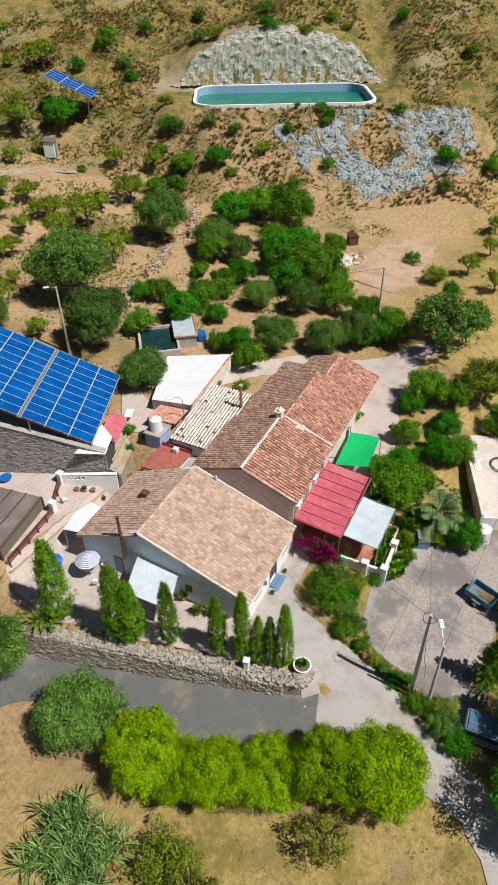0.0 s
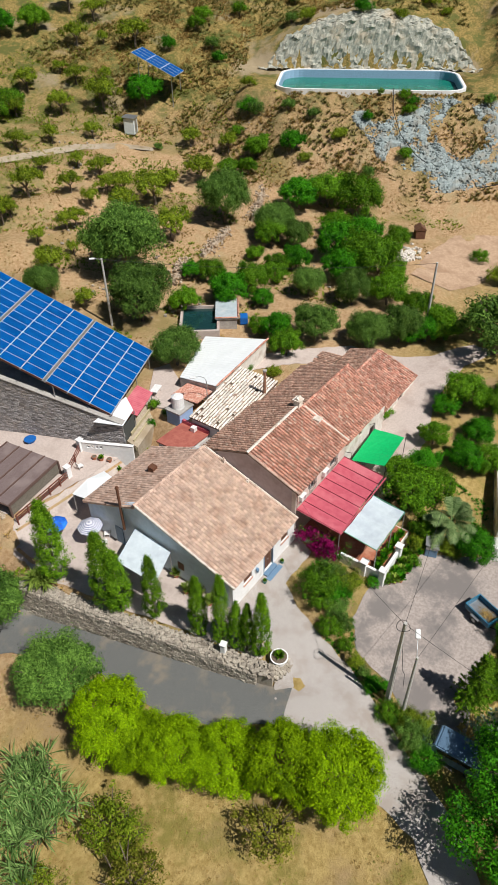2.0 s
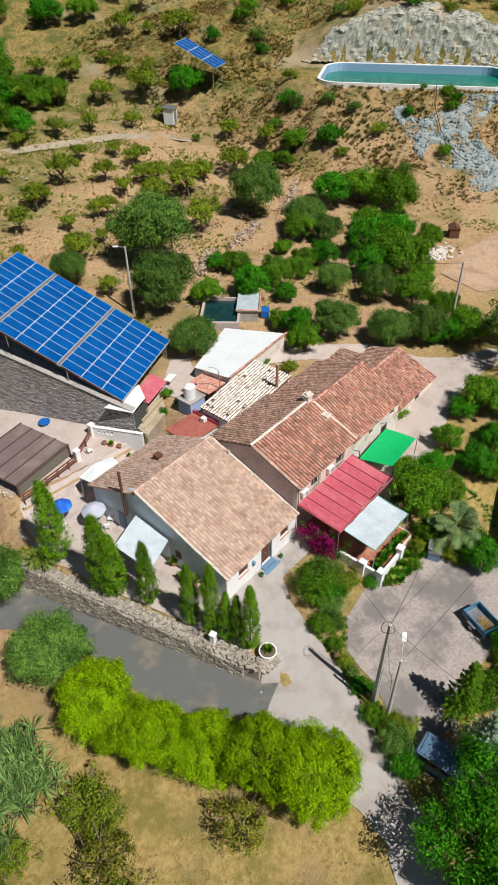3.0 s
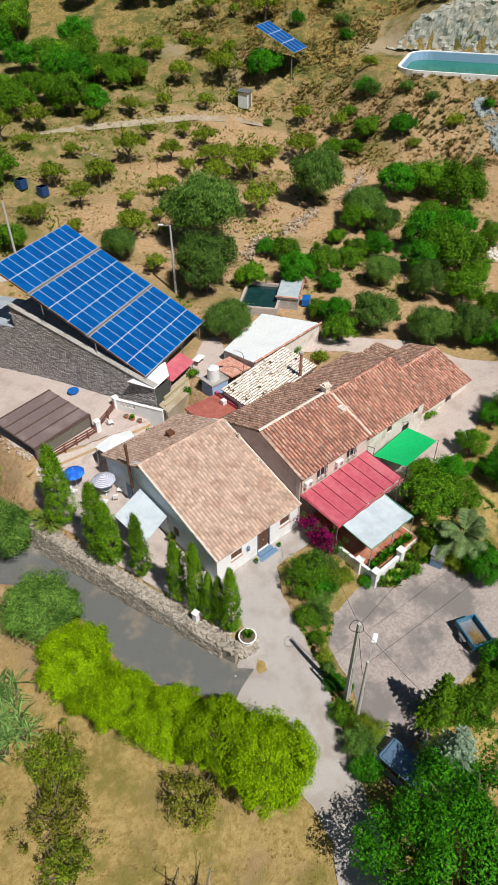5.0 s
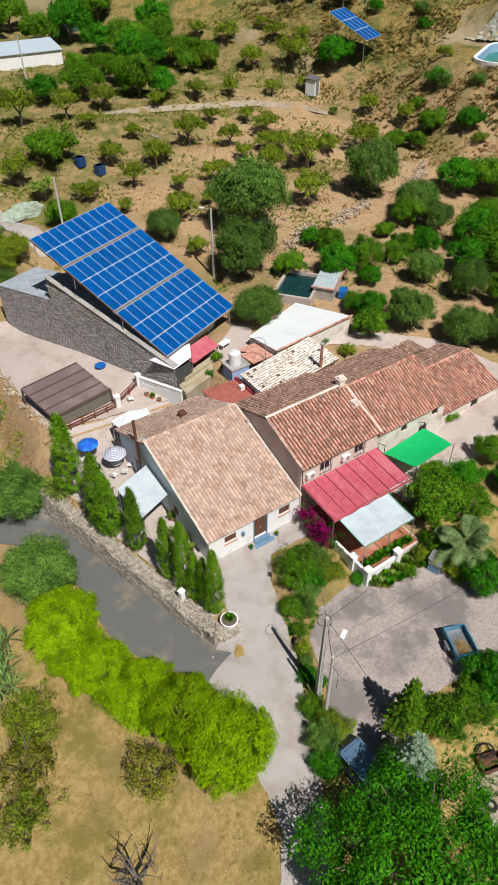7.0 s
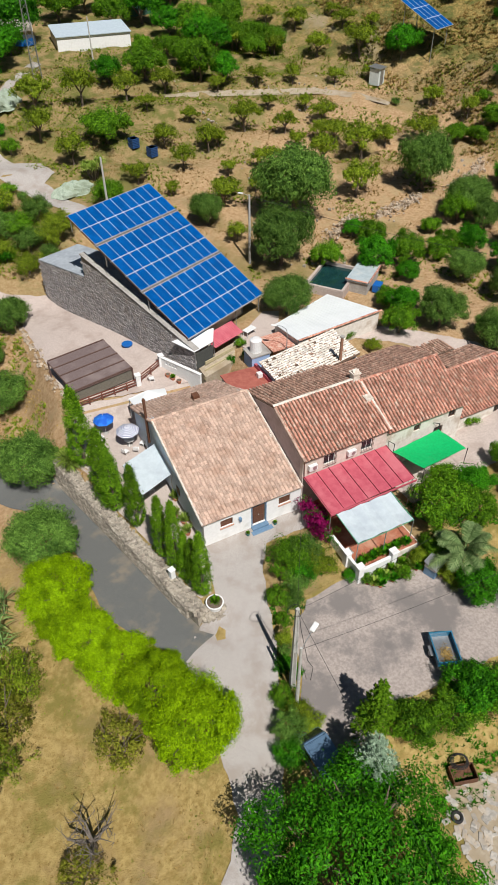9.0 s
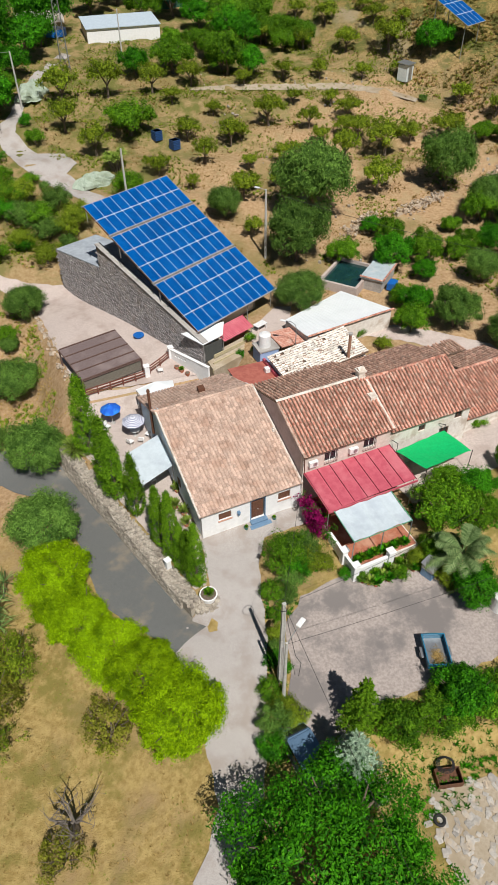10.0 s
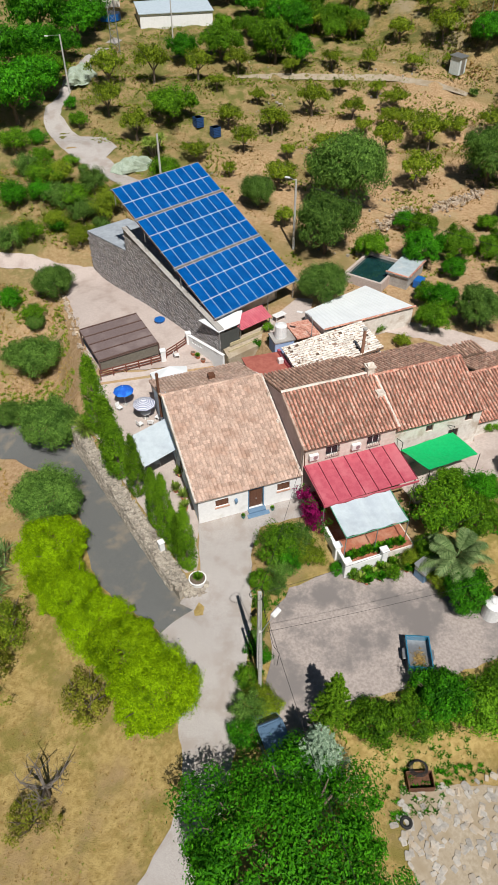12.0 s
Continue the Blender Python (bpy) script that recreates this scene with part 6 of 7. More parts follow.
for x, y, w, d, hh, label in ((27, 124, 5, 4, 2.6, "small dark green shed among the trees"), (-2, 120, 9, 6, 3.2, "far white farm building among trees")):
    t = thing("far_shed", pose(x, y, ground(x, y) - 0.2), label, "shed")
    part("wall", box(bmesh.new(), 0, w, 0, d, 0, hh), M_OLDWHITE if x < 0 else plain("shed_green", (0.05, 0.14, 0.10), 0.6), t)
    part("roof", prism(bmesh.new(), [(-0.2, -0.3, hh), (-0.2, d + 0.3, hh), (-0.2, d / 2, hh + 0.9)], (w + 0.4, 0, 0)), M_STEEL, t)
tub = thing("paddling_pool", pose(4.2, 113, ground(4.2, 113)), "round blue above-ground pool beside the far shed", "pool")
part("wall", tube(bmesh.new(), (0, 0, 0), (0, 0, 1.1), 2.2, None, 24), M_BLUE_PLASTIC, tub)
tower = thing("lattice_mast", pose(3.6, 94.6, ground(3.6, 94.6) - 0.1), "tall galvanised lattice mast", "mast")
for sx, sy in ((-1, -1), (1, -1), (1, 1), (-1, 1)):
    part("leg", tube(bmesh.new(), (0.7 * sx, 0.7 * sy, 0), (0.35 * sx, 0.35 * sy, 15), 0.05, None, 5), M_STEEL, tower)
for k in range(15):
    w0, w1 = 0.7 - 0.35 * k / 15, 0.7 - 0.35 * (k + 1) / 15
    for (ax, ay), (bx, by) in (((-1, -1), (1, -1)), ((1, -1), (1, 1)), ((1, 1), (-1, 1)), ((-1, 1), (-1, -1))):
        part("brace", tube(bmesh.new(), (ax * w0, ay * w0, k), (bx * w1, by * w1, k + 1), 0.025, None, 4), M_STEEL, tower)

M_NET = surface("pale_green_netting", (0.30, 0.37, 0.29), (0.40, 0.46, 0.37), 5, (0.26, 0.31, 0.22), 0.8, 0.9, 0.3)
for x, y, rx, ry, h, turn in ((-3.0, 85.0, 2.0, 4.2, 1.9, -25), (1.9, 59.4, 3.0, 1.5, 1.5, 15)):
    heap = thing("covered_heap", pose(x, y, ground(x, y) - 0.2, 0, 0, turn), "low heap covered with pale green netting beside the lane", "heap", "covered heaps")
    bm = bmesh.new()
    bmesh.ops.create_uvsphere(bm, u_segments=28, v_segments=14, radius=1.0)
    for v in bm.verts:
        k = 1 + 0.28 * noise.fractal((v.co.x * 1.7 + x, v.co.y * 1.7, v.co.z * 1.2), 0.8, 2.0, 4)
        v.co = Vector((v.co.x * rx * k, v.co.y * ry * k, max(-0.1, v.co.z * h * k)))
    part("cover", bm, M_NET, heap)

# raised white courtyard beside the yard
out = thing("walled_courtyard", pose(20.2, -13.0, 0, 0, 0, 25.5), "raised pale courtyard behind a low white wall", "courtyard")
part("base", box(bmesh.new(), 0.2, 13, -8, -0.15, -1.5, 0.35), M_CREAM, out)
part("low_wall", box(bmesh.new(), 0, 11.5, -0.148, 0.1, -1.5, 1.25, bevel=0.02), M_OLDWHITE, out)
part("low_wall", box(bmesh.new(), 0, 0.198, -8, -0.15, -1.5, 0.9, bevel=0.02), M_WHITE, out)
part("board", box(bmesh.new(), 7.2, 8.9, -1.6, -0.9, 0.36, 0.42, pose(0, 0, 0, 0, 0, 2)), M_PLASTIC, out, "white board lying on the floor")
bm = bmesh.new()
for k in range(3):
    bent(bm, [(8.2 + (1.2 - 0.12 * k) * math.cos(a), -3.2 + (1.0 - 0.1 * k) * math.sin(a), 0.4 + 0.03 * k) for a in (i * math.pi / 10 for i in range(21))], 0.03, 5)
part("hose", bm, M_RUBBER, out, "black hose coiled on the floor")
gas = thing("water_butt", pose(18.9, -13.6, -0.6), "white round water tank on the ground", "water tank")
part("body", tube(tube(bmesh.new(), (0, 0, 0), (0, 0, 1.5), 0.7, 0.7, 20), (0, 0, 1.5), (0, 0, 1.75), 0.7, 0.3, 20), M_PLASTIC, gas)
part("lid", tube(bmesh.new(), (0, 0, 1.752), (0, 0, 1.82), 0.3, 0.28, 16), M_PLASTIC, gas)
kiln = thing("stone_hut", pose(66.5, 21.5, ground(66.5, 21.5) - 0.2, 0, 0, 40), "tiny rust-brown hut in the bank", "hut")
part("wall", box(bmesh.new(), -0.8, 0.8, -0.7, 0.7, 0, 1.5), M_RUST, kiln)
part("roof", prism(bmesh.new(), [(-0.9, -0.85, 1.5), (-0.9, 0.85, 1.5), (-0.9, 0, 2.1)], (1.8, 0, 0)), M_RUST, kiln)
r = random.Random(31)
heap = [Matrix.Translation((x, y, ground(x, y) + 0.1)) @ pose(0, 0, 0, r.uniform(0, 90), r.uniform(0, 90), 0) @ Matrix.Diagonal((0.5, 0.4, 0.35, 1)) for x, y in ((60 + r.gauss(0, 1.4), 19.5 + r.gauss(0, 0.8)) for _ in range(70))]
tagged(joined("stone_heap", *STONES[0], heap, M_OLDWHITE), "heap of pale stones beside the earth pad", "stones", kind="stuff")

# tumbled stone terrace walls among the fruit trees
M_PALE_STONE = surface("pale_field_stone", (0.38, 0.30, 0.22), (0.53, 0.45, 0.36), 5, (0.40, 0.28, 0.17), 1.0, 0.92, 0.5, vary=0.25)
for a, b, high in (((61.0, 47.6), (51.7, 42.0), 1.5), ((46.8, 42.3), (38.0, 39.4), 0.9), ((34.9, 39.8), (29.8, 36.8), 0.9)):
    bank = thing("tumbled_wall", Matrix(), "tumbled pale stone terrace wall between the trees", "wall", "terrace walls")
    spread = []
    for _ in range(170):
        u, v = r.random(), r.random()
        x, y = a[0] + (b[0] - a[0]) * u + r.gauss(0, 0.25 + 0.5 * (1 - v)), a[1] + (b[1] - a[1]) * u + r.gauss(0, 0.25 + 0.5 * (1 - v))
        w = r.uniform(0.14, 0.4)
        spread.append(Matrix.Translation((x, y, ground(x, y) + v * high)) @ pose(0, 0, 0, r.uniform(-15, 15), r.uniform(-15, 15), r.uniform(0, 180)) @ Matrix.Diagonal((w, w * 0.75, w * 0.6, 1)))
    joined("stonework", *STONES[0], spread, M_PALE_STONE, bank, kind="stuff")
    n = Vector((b[1] - a[1], a[0] - b[0], 0)).normalized() * 0.25
    p, q = Vector((a[0], a[1], ground(*a) - 0.3)), Vector((b[0], b[1], ground(*b) - 0.3))
    part("core", prism(bmesh.new(), [p - n, p + n, p + n * 0.6 + Vector((0, 0, high * 0.9)), p - n * 0.6 + Vector((0, 0, high * 0.9))], q - p), M_PALE_STONE, bank)

# ---- plants ----
def leaf_mesh(name, spots, normals, size, material, r, curl=0.5):
    """Many small leaves, each a bent blade of two faces, at the given spots."""
    n = len(spots)
    d = np.array([[r.gauss(0, 1), r.gauss(0, 1), r.gauss(0, 1)] for _ in range(n)])
    nn = np.asarray(normals) + 0.38 * d
    nn /= np.linalg.norm(nn, axis=1)[:, None] + 1e-9
    t = np.cross(nn, np.array([[r.gauss(0, 1), r.gauss(0, 1), r.gauss(0, 1)] for _ in range(n)]))
    t /= np.linalg.norm(t, axis=1)[:, None] + 1e-9
    b = np.cross(nn, t)
    s = np.array([r.uniform(0.6, 1.35) for _ in range(n)])[:, None]
    l, w = size[0] * s / 2, size[1] * s / 2
    p = np.asarray(spots)
    v = np.stack([p - t * l, p + b * w - nn * l * curl * 0.3, p + t * l - nn * l * curl, p - b * w - nn * l * curl * 0.3], 1).reshape(-1, 3)
    me = bpy.data.meshes.new(name)
    me.from_pydata(v.tolist(), [], [(4 * i, 4 * i + 1, 4 * i + 2, 4 * i + 3) for i in range(n)])
    me.materials.append(material)
    return me


def clumps(r, count, radii, middle, shell=0.55, flat=0.0, lump=0.0):
    """Centres of leaf clumps in an uneven ellipsoid, most of them near its surface."""
    out = []
    k = r.uniform(0, 50)
    while len(out) < count:
        d = Vector((r.gauss(0, 1), r.gauss(0, 1), r.gauss(0, 1))).normalized()
        if d.z < -0.55 + flat:
            continue
        bulge = 1 + lump * (1.5 * noise.noise(d * 1.5 + Vector((k, k, k))) + 0.5 * noise.noise(d * 4.0 + Vector((k, 0, k))))
        q = (shell + (1 - shell) * r.random() ** 0.6) * bulge
        out.append(Vector((d.x * radii[0] * q, d.y * radii[1] * q, d.z * radii[2] * q)) + Vector(middle))
    return out


def cloud(r, centres, each, radius, middle):
    spots, normals = [], []
    m = Vector(middle)
    for c in centres:
        rad = radius * r.uniform(0.45, 1.35)
        for _ in range(each):
            d = Vector((r.gauss(0, 1), r.gauss(0, 1), r.gauss(0, 0.8))).normalized()
            spots.append(c + d * rad * r.random() ** 0.3 * (1.4 if r.random() < 0.16 else 1.0))
            normals.append((c - m).normalized() * 0.45 + d + Vector((0, 0, 0.25)))
    return spots, normals


def trunk_mesh(r, height, radius, limbs, spread, top):
    """A tapered, slightly crooked trunk that forks into limbs."""
    bm = bmesh.new()
    p, q = Vector((0, 0, -0.3)), Vector((r.uniform(-0.15, 0.15), r.uniform(-0.15, 0.15), height * 0.55))
    tube(bm, p, q, radius * 1.25, radius, 8)
    s = q + Vector((r.uniform(-0.1, 0.1), r.uniform(-0.1, 0.1), height * 0.45))
    tube(bm, q, s, radius, radius * 0.8, 8)
    for i in range(limbs):
        a = 6.283 * i / limbs + r.uniform(-0.4, 0.4)
        e = s + Vector((math.cos(a) * spread * r.uniform(0.3, 0.5), math.sin(a) * spread * r.uniform(0.3, 0.5), (top - height) * r.uniform(0.3, 0.5)))
        tube(bm, s, e, radius * 0.6, radius * 0.35, 6)
        for _ in range(2):
            a2 = a + r.uniform(-0.8, 0.8)
            f = e + Vector((math.cos(a2) * spread * r.uniform(0.25, 0.45), math.sin(a2) * spread * r.uniform(0.25, 0.45), (top - height) * r.uniform(0.2, 0.45)))
            tube(bm, e, f, radius * 0.35, radius * 0.1, 5)
    return bm


def round_tree(name, seed, width, height, leaves, clump_n, each, leaf, clump_r, stem, label, category="tree", group="", shell=0.5, lump=0.35, limbs=4, flat=0.0):
    """A broad tree with trunk, limbs and an uneven crown of many leaves, standing at the origin."""
    r = random.Random(seed)
    t = thing(name, Matrix(), label, category, group)
    mid = (0, 0, stem + (height - stem) * 0.48)
    rad = (width / 2 - clump_r * 0.6, width / 2 - clump_r * 0.6, (height - stem) / 2 - clump_r * 0.4)
    part("trunk", trunk_mesh(r, stem, 0.05 + width * 0.022, limbs, width * 0.5, height), M_BARK, t)
    cs = clumps(r, clump_n, rad, mid, shell, flat, lump)
    part("crown", leaf_mesh("crown", *cloud(r, cs, each, clump_r, mid), leaf, leaves, r), None, t)
    return t


PLACED = set()


def plant_at(proto, spots, nominal, seed, squash=(0.88, 1.12), sink=0.05):
    """Copies of the prototypes at (x, y, width), turned and scaled; the first of each takes a place itself."""
    r = random.Random(seed)
    for i, (x, y, w) in enumerate(spots):
        p = proto[i % len(proto)]
        s = w / nominal
        m = pose(x, y, ground(x, y) - sink, 0, 0, r.uniform(0, 360)) @ Matrix.Diagonal((s, s * r.uniform(0.9, 1.1), s * r.uniform(*squash), 1))
        if p.name not in PLACED:
            PLACED.add(p.name)
            p.matrix_basis = m
        else:
            copy_thing(p, m @ Matrix.Diagonal((*(1 / v for v in p.scale), 1)))


olives = [round_tree("olive_tree", 100 + i, 5.6, 4.3, F_OLIVE, 110, 240, (0.26, 0.065), 0.68, 0.9, "broad grey-green olive tree on dry soil", "olive tree", "olive trees", 0.6, 0.3) for i in range(3)]
plant_at(olives, [(27.4, 42.6, 9.9), (21.4, 33.4, 7.7), (17.9, 23.9, 5.3), (16.3, 45.2, 4.6), (48.2, 44.5, 8.4), (42.3, 17.4, 4.7), (40.3, 22.7, 4.8), (32.3, 15.7, 5.0), (36.2, 11.2, 5.4), (39.9, 9.0, 5.2), (50.2, 32.4, 4.5), (50.0, 36.6, 6.4)], 5.9, 1, (1.15, 1.4))
plant_at(olives, [(-13.1, 28.4, 5.6), (-12.2, 16.4, 6.0), (-10.7, 38.3, 4.8), (-12.6, 6.1, 6.1), (-10.4, 16.2, 2.7), (-13.1, 33.8, 2.2), (-16.5, 21.0, 3.4)], 5.5, 2)
greens = [round_tree("fruit_tree", 120 + i, 4.5, 3.7, F_CITRUS if i < 2 else F_DEEP, 90, 170, (0.19, 0.09), 0.55, 0.7, "dense green leafy fruit tree in the orchard", "fruit tree", "fruit trees", 0.6, 0.45) for i in range(3)]
plant_at(greens, [(9.3, 69.7, 6.9), (45.2, 100.1, 4.6), (33.1, 84.1, 5.4), (20.8, 88.8, 7.3), (29.3, 85.4, 7.3), (14.4, 89.0, 5.1), (27.9, 99.4, 4.9), (23.9, 101.6, 3.8), (65.4, 80.0, 6.2), (61.7, 55.9, 4.1), (63.6, 53.3, 3.3), (60.9, 40.2, 6.5),
    (65.0, 37.6, 6.6), (65.9, 32.3, 7.1), (51.3, 26.0, 6.1), (51.2, 22.0, 6.7), (49.8, 18.8, 6.7), (46.4, 22.0, 5.0), (45.6, 14.3, 4.9), (45.9, 10.1, 4.0), (45.2, 28.6, 4.3), (43.0, 30.0, 3.5), (60.2, 21.8, 3.7), (57.8, 25.9, 5.0),
    (57.6, 30.6, 4.7), (51.1, 16.5, 3.7), (31.6, 28.9, 4.9), (26.6, 31.4, 3.7), (35.9, 28.8, 4.4), (34.3, 25.4, 3.0), (29.2, 21.5, 2.9), (43.0, 34.0, 2.6), (32.9, 36.4, 2.9), (34.4, 34.1, 4.0), (40.3, 28.5, 3.5), (29.7, 19.3, 3.8),
    (27.5, 16.3, 3.8), (43.9, 6.0, 4.5), (41.9, 6.6, 3.6), (48.0, 35.5, 5.3), (67.7, 54.4, 4.6), (70.2, 49.1, 4.3), (5.7, 54.1, 4.1), (42.3, 106.6, 7.0), (35.3, 102.4, 6.8), (-8.0, 82.8, 6.6), (29.0, 86.8, 5.2)], 4.5, 2)
almonds = [round_tree("almond_tree", 140 + i, 4.4, 3.9, F_ALMOND, 64, 58, (0.26, 0.11), 0.5, 1.2, "thin yellow-green almond tree on bare soil", "almond tree", "almond trees", 0.4, 0.5, 5, 0.25) for i in range(4)]
plant_at(almonds, [(8.1, 80.9, 6.5), (0.9, 80.9, 6.3), (15.3, 80.8, 4.8), (17.7, 77.4, 3.2), (22.4, 83.5, 5.1), (0.1, 72.4, 4.8), (3.3, 65.8, 5.4), (17.1, 66.6, 3.8), (17.7, 59.2, 4.0), (23.4, 73.5, 3.0), (23.2, 64.2, 4.4), (10.6, 58.2, 3.8),
    (14.5, 54.5, 2.3), (49.4, 104.4, 4.1), (53.3, 99.1, 5.1), (60.6, 93.4, 4.3), (53.5, 89.8, 5.1), (59.8, 85.0, 6.4), (46.9, 94.2, 4.6), (40.4, 98.7, 4.8), (31.2, 81.8, 3.2), (38.4, 81.8, 3.8), (44.5, 80.6, 3.4), (51.6, 78.8, 3.5),
    (58.6, 79.0, 2.9), (30.8, 68.5, 4.8), (36.4, 65.8, 4.0), (44.1, 68.0, 4.0), (42.6, 71.6, 2.9), (36.6, 73.0, 3.1), (63.9, 67.0, 4.2), (56.1, 57.0, 6.1), (37.4, 54.8, 4.9), (44.7, 56.0, 6.8), (50.2, 58.3, 3.9), (42.5, 60.7, 4.9),
    (30.5, 57.0, 3.7), (36.4, 61.0, 3.1), (25.0, 64.8, 2.9), (38.4, 45.7, 5.6), (21.7, 51.5, 3.5), (25.7, 51.7, 2.2), (18.4, 40.1, 3.1), (77.0, 106.7, 5.1), (76.1, 93.7, 6.6), (68.4, 102.4, 4.9), (72.5, 98.9, 2.7), (60.4, 97.9, 2.8),
    (64.8, 89.9, 3.2), (66.8, 60.6, 3.6), (40.5, 62.0, 3.4), (19.9, 48.7, 4.2), (28.8, 56.9, 3.4), (23.4, 56.4, 2.6), (75.8, 113.1, 6.1)], 4.4, 4)
plant_at(almonds, [(80, -2, 3.4), (74, 2, 3.2), (66, 3, 3.6), (70, -4, 3), (84, 4, 3.4), (62, -2, 3.6), (90, 1, 3.2)], 4.4, 6)
plant_at(greens, [(29.3, 93.1, 5.8), (35.6, 104.7, 8.0), (31.6, 109.8, 7.0), (41.4, 98.9, 6.7), (22.3, 117.9, 7.3), (28.4, 118.2, 8.6), (19.5, 129.7, 7.8), (47.0, 96.1, 5.6), (37.3, 98.5, 6.6), (42.6, 93.6, 4.6),
                  (36, 124, 9), (44, 112, 8), (13, 124, 9), (52, 124, 8), (60, 116, 7), (66, 112, 6), (8, 135, 9), (40, 140, 10), (-8, 128, 10)], 4.5, 7)
shrubs = [round_tree("bush", 160 + i, 3.0, 2.2, (F_CITRUS, F_OLIVE, F_ALMOND, F_DEEP)[i], 60, 150, (0.12, 0.055), 0.42, 0.25, "leafy green bush on the bank", "bush", "bushes", 0.5, 0.5, 3) for i in range(4)]
plant_at(shrubs, [(-6.6, 61.1, 2.3), (-5.0, 59.4, 1.8), (-3.8, 54.6, 2.7), (-10.6, 66.0, 2.8), (-9.9, 55.4, 4.8), (-8.5, 52.2, 4.8), (-2.1, 51.2, 4.6), (-5.3, 75.0, 2.2), (-4.5, 71.2, 3.0), (-6.0, 49.8, 4.3), (-7.0, 47.0, 3.6), (-9.1, 49.1, 2.9),
    (-10.3, 62.4, 3.1), (-3.9, 48.4, 2.6), (109.0, 53.2, 2.9), (73.5, 61.8, 3.6), (88.6, 88.9, 3.7), (87.1, 14.2, 2.8), (62.0, 6.5, 3.6), (57.5, 2.7, 3.0), (66.1, 11.4, 2.5), (58.8, 70.0, 1.8), (118.2, 48.7, 2.3), (88.7, 37.5, 2.2),
    (88.8, 39.3, 2.2), (87.3, 43.1, 1.4), (100.6, 69.8, 3.4), (84.3, 78.6, 2.9), (69.8, 61.3, 2.6), (76.0, 54.6, 2.8)], 3.0, 8)
plant_at(shrubs, [(-13.6, 64.8, 4.4), (-12.3, 59.2, 4.0), (-8.6, 55.4, 4.6), (-10.7, 53.3, 4.0), (-6.7, 52.1, 4.4), (-4.0, 53.3, 4.0), (-3.5, 50.4, 3.4), (-14.1, 53.3, 4.4), (-13.0, 48.2, 3.6), (-15.4, 47.3, 4.0), (-9.3, 49.6, 3.2), (-15.8, 37.6, 3.2), (-13.3, 35.1, 2.8), (-15.6, 29.7, 3.6), (-13.0, 30.3, 3.0)], 3.0, 28)
broad = [round_tree("carob_tree", 180 + i, 7.0, 5.6, F_ALMOND if i else F_OLIVE, 90, 80, (0.32, 0.13), 0.75, 1.5, "spreading dull green tree beside the lane", "tree", "", 0.4, 0.4, 5) for i in range(2)]
plant_at(broad, [(43.5, -1.1, 9.6), (38.0, -7.9, 7.2)], 7.0, 9)
plant_at(greens, [(18.7, -5.3, 5.0), (21.0, -6.5, 3.4), (26.0, -6.7, 3.8), (26.7, -3.0, 2.9), (27.5, -8.4, 3.4), (17.4, -12.2, 3.8), (33.4, -2.7, 4.6), (34.6, -5.5, 3.6), (30.1, -6.1, 3.2), (43.3, 4.9, 4.2), (47.8, 2.6, 4.0), (40.4, 8.0, 3.2), (50.8, -2.2, 4.0), (16.8, -8.0, 3.0), (22.6, -4.1, 3.4), (20.9, -2.7, 3.0), (34.7, -10.9, 4.2), (31.4, -1.7, 3)], 4.5, 10)
plant_at(shrubs, [(5.2, -4.9, 3.4), (6.6, -4.7, 3.2), (7.4, -5.8, 2.8), (5.9, -5.9, 2.8), (3.2, -7.3, 1.9), (4.3, -7.9, 1.7), (2.3, -10.4, 1.3), (1.5, -12.2, 1.5), (0.6, -14.3, 2.0), (0.1, -16.3, 2.6), (1.3, -16.4, 1.9), (2.1, -13.0, 1.2), (2.9, -9.0, 1.3), (2.0, -11.3, 1.2), (1.0, -15.4, 2.0), (-0.5, -17.8, 2.4), (6.4, -3.8, 2.2), (5.0, -6.6, 2.2),
                  (16.6, -10.4, 2.2), (11.6, -8.4, 1.2), (13.2, -8.8, 1.4), (10.2, -7.9, 1.3), (15.2, -8.0, 1.8), (9.2, -7.4, 1.2), (27.3, 3.0, 1.8), (22.0, 17.3, 1.6), (8.0, 18.9, 1.4), (9.6, 19.5, 1.3), (11.0, 20.2, 1.2), (10.9, 18.2, 1.2), (23.6, 14.9, 1.8)], 3.0, 11)
plant_at(shrubs, [(80, 33, 2.4), (74, 36, 2.6), (76.5, 44, 2.8), (82, 42, 2.2), (87, 37, 2.4), (96, 27, 2.4), (101, 25, 2.2), (92, 16, 4), (96, 8.5, 5), (73.5, 60, 3.2), (78.6, 66, 3), (106, 60, 4), (112, 64, 3.4), (100, 73, 3), (118, 52, 3.2), (126, 40, 3), (92, 90, 4), (86, 82, 3.4), (108, 18, 3), (116, 10, 3.4), (124, 24, 3),
                  (77, 50, 2.6), (70, 46.4, 2.4), (80, 88, 3.6), (99, 86, 3.6), (110, 80, 3.6), (118, 70, 3)], 3.0, 12)
limes = [round_tree("pepper_tree", 200 + i, 6.0, 4.6, F_LIME, 190, 280, (0.17, 0.06), 0.55, 0.9, "rounded bright lime-green tree beside the lane", "tree", "lime-green trees", 0.62, 0.3, 5, -0.1) for i in range(3)]
plant_at(limes, [(-12.1, 0.3, 5.7), (-12.0, -2.2, 5.0), (-10.8, -4.8, 4.9), (-9.0, -7.9, 4.9), (-7.2, -10.9, 5.4), (-5.6, -14.2, 6.2)], 6.0, 13)
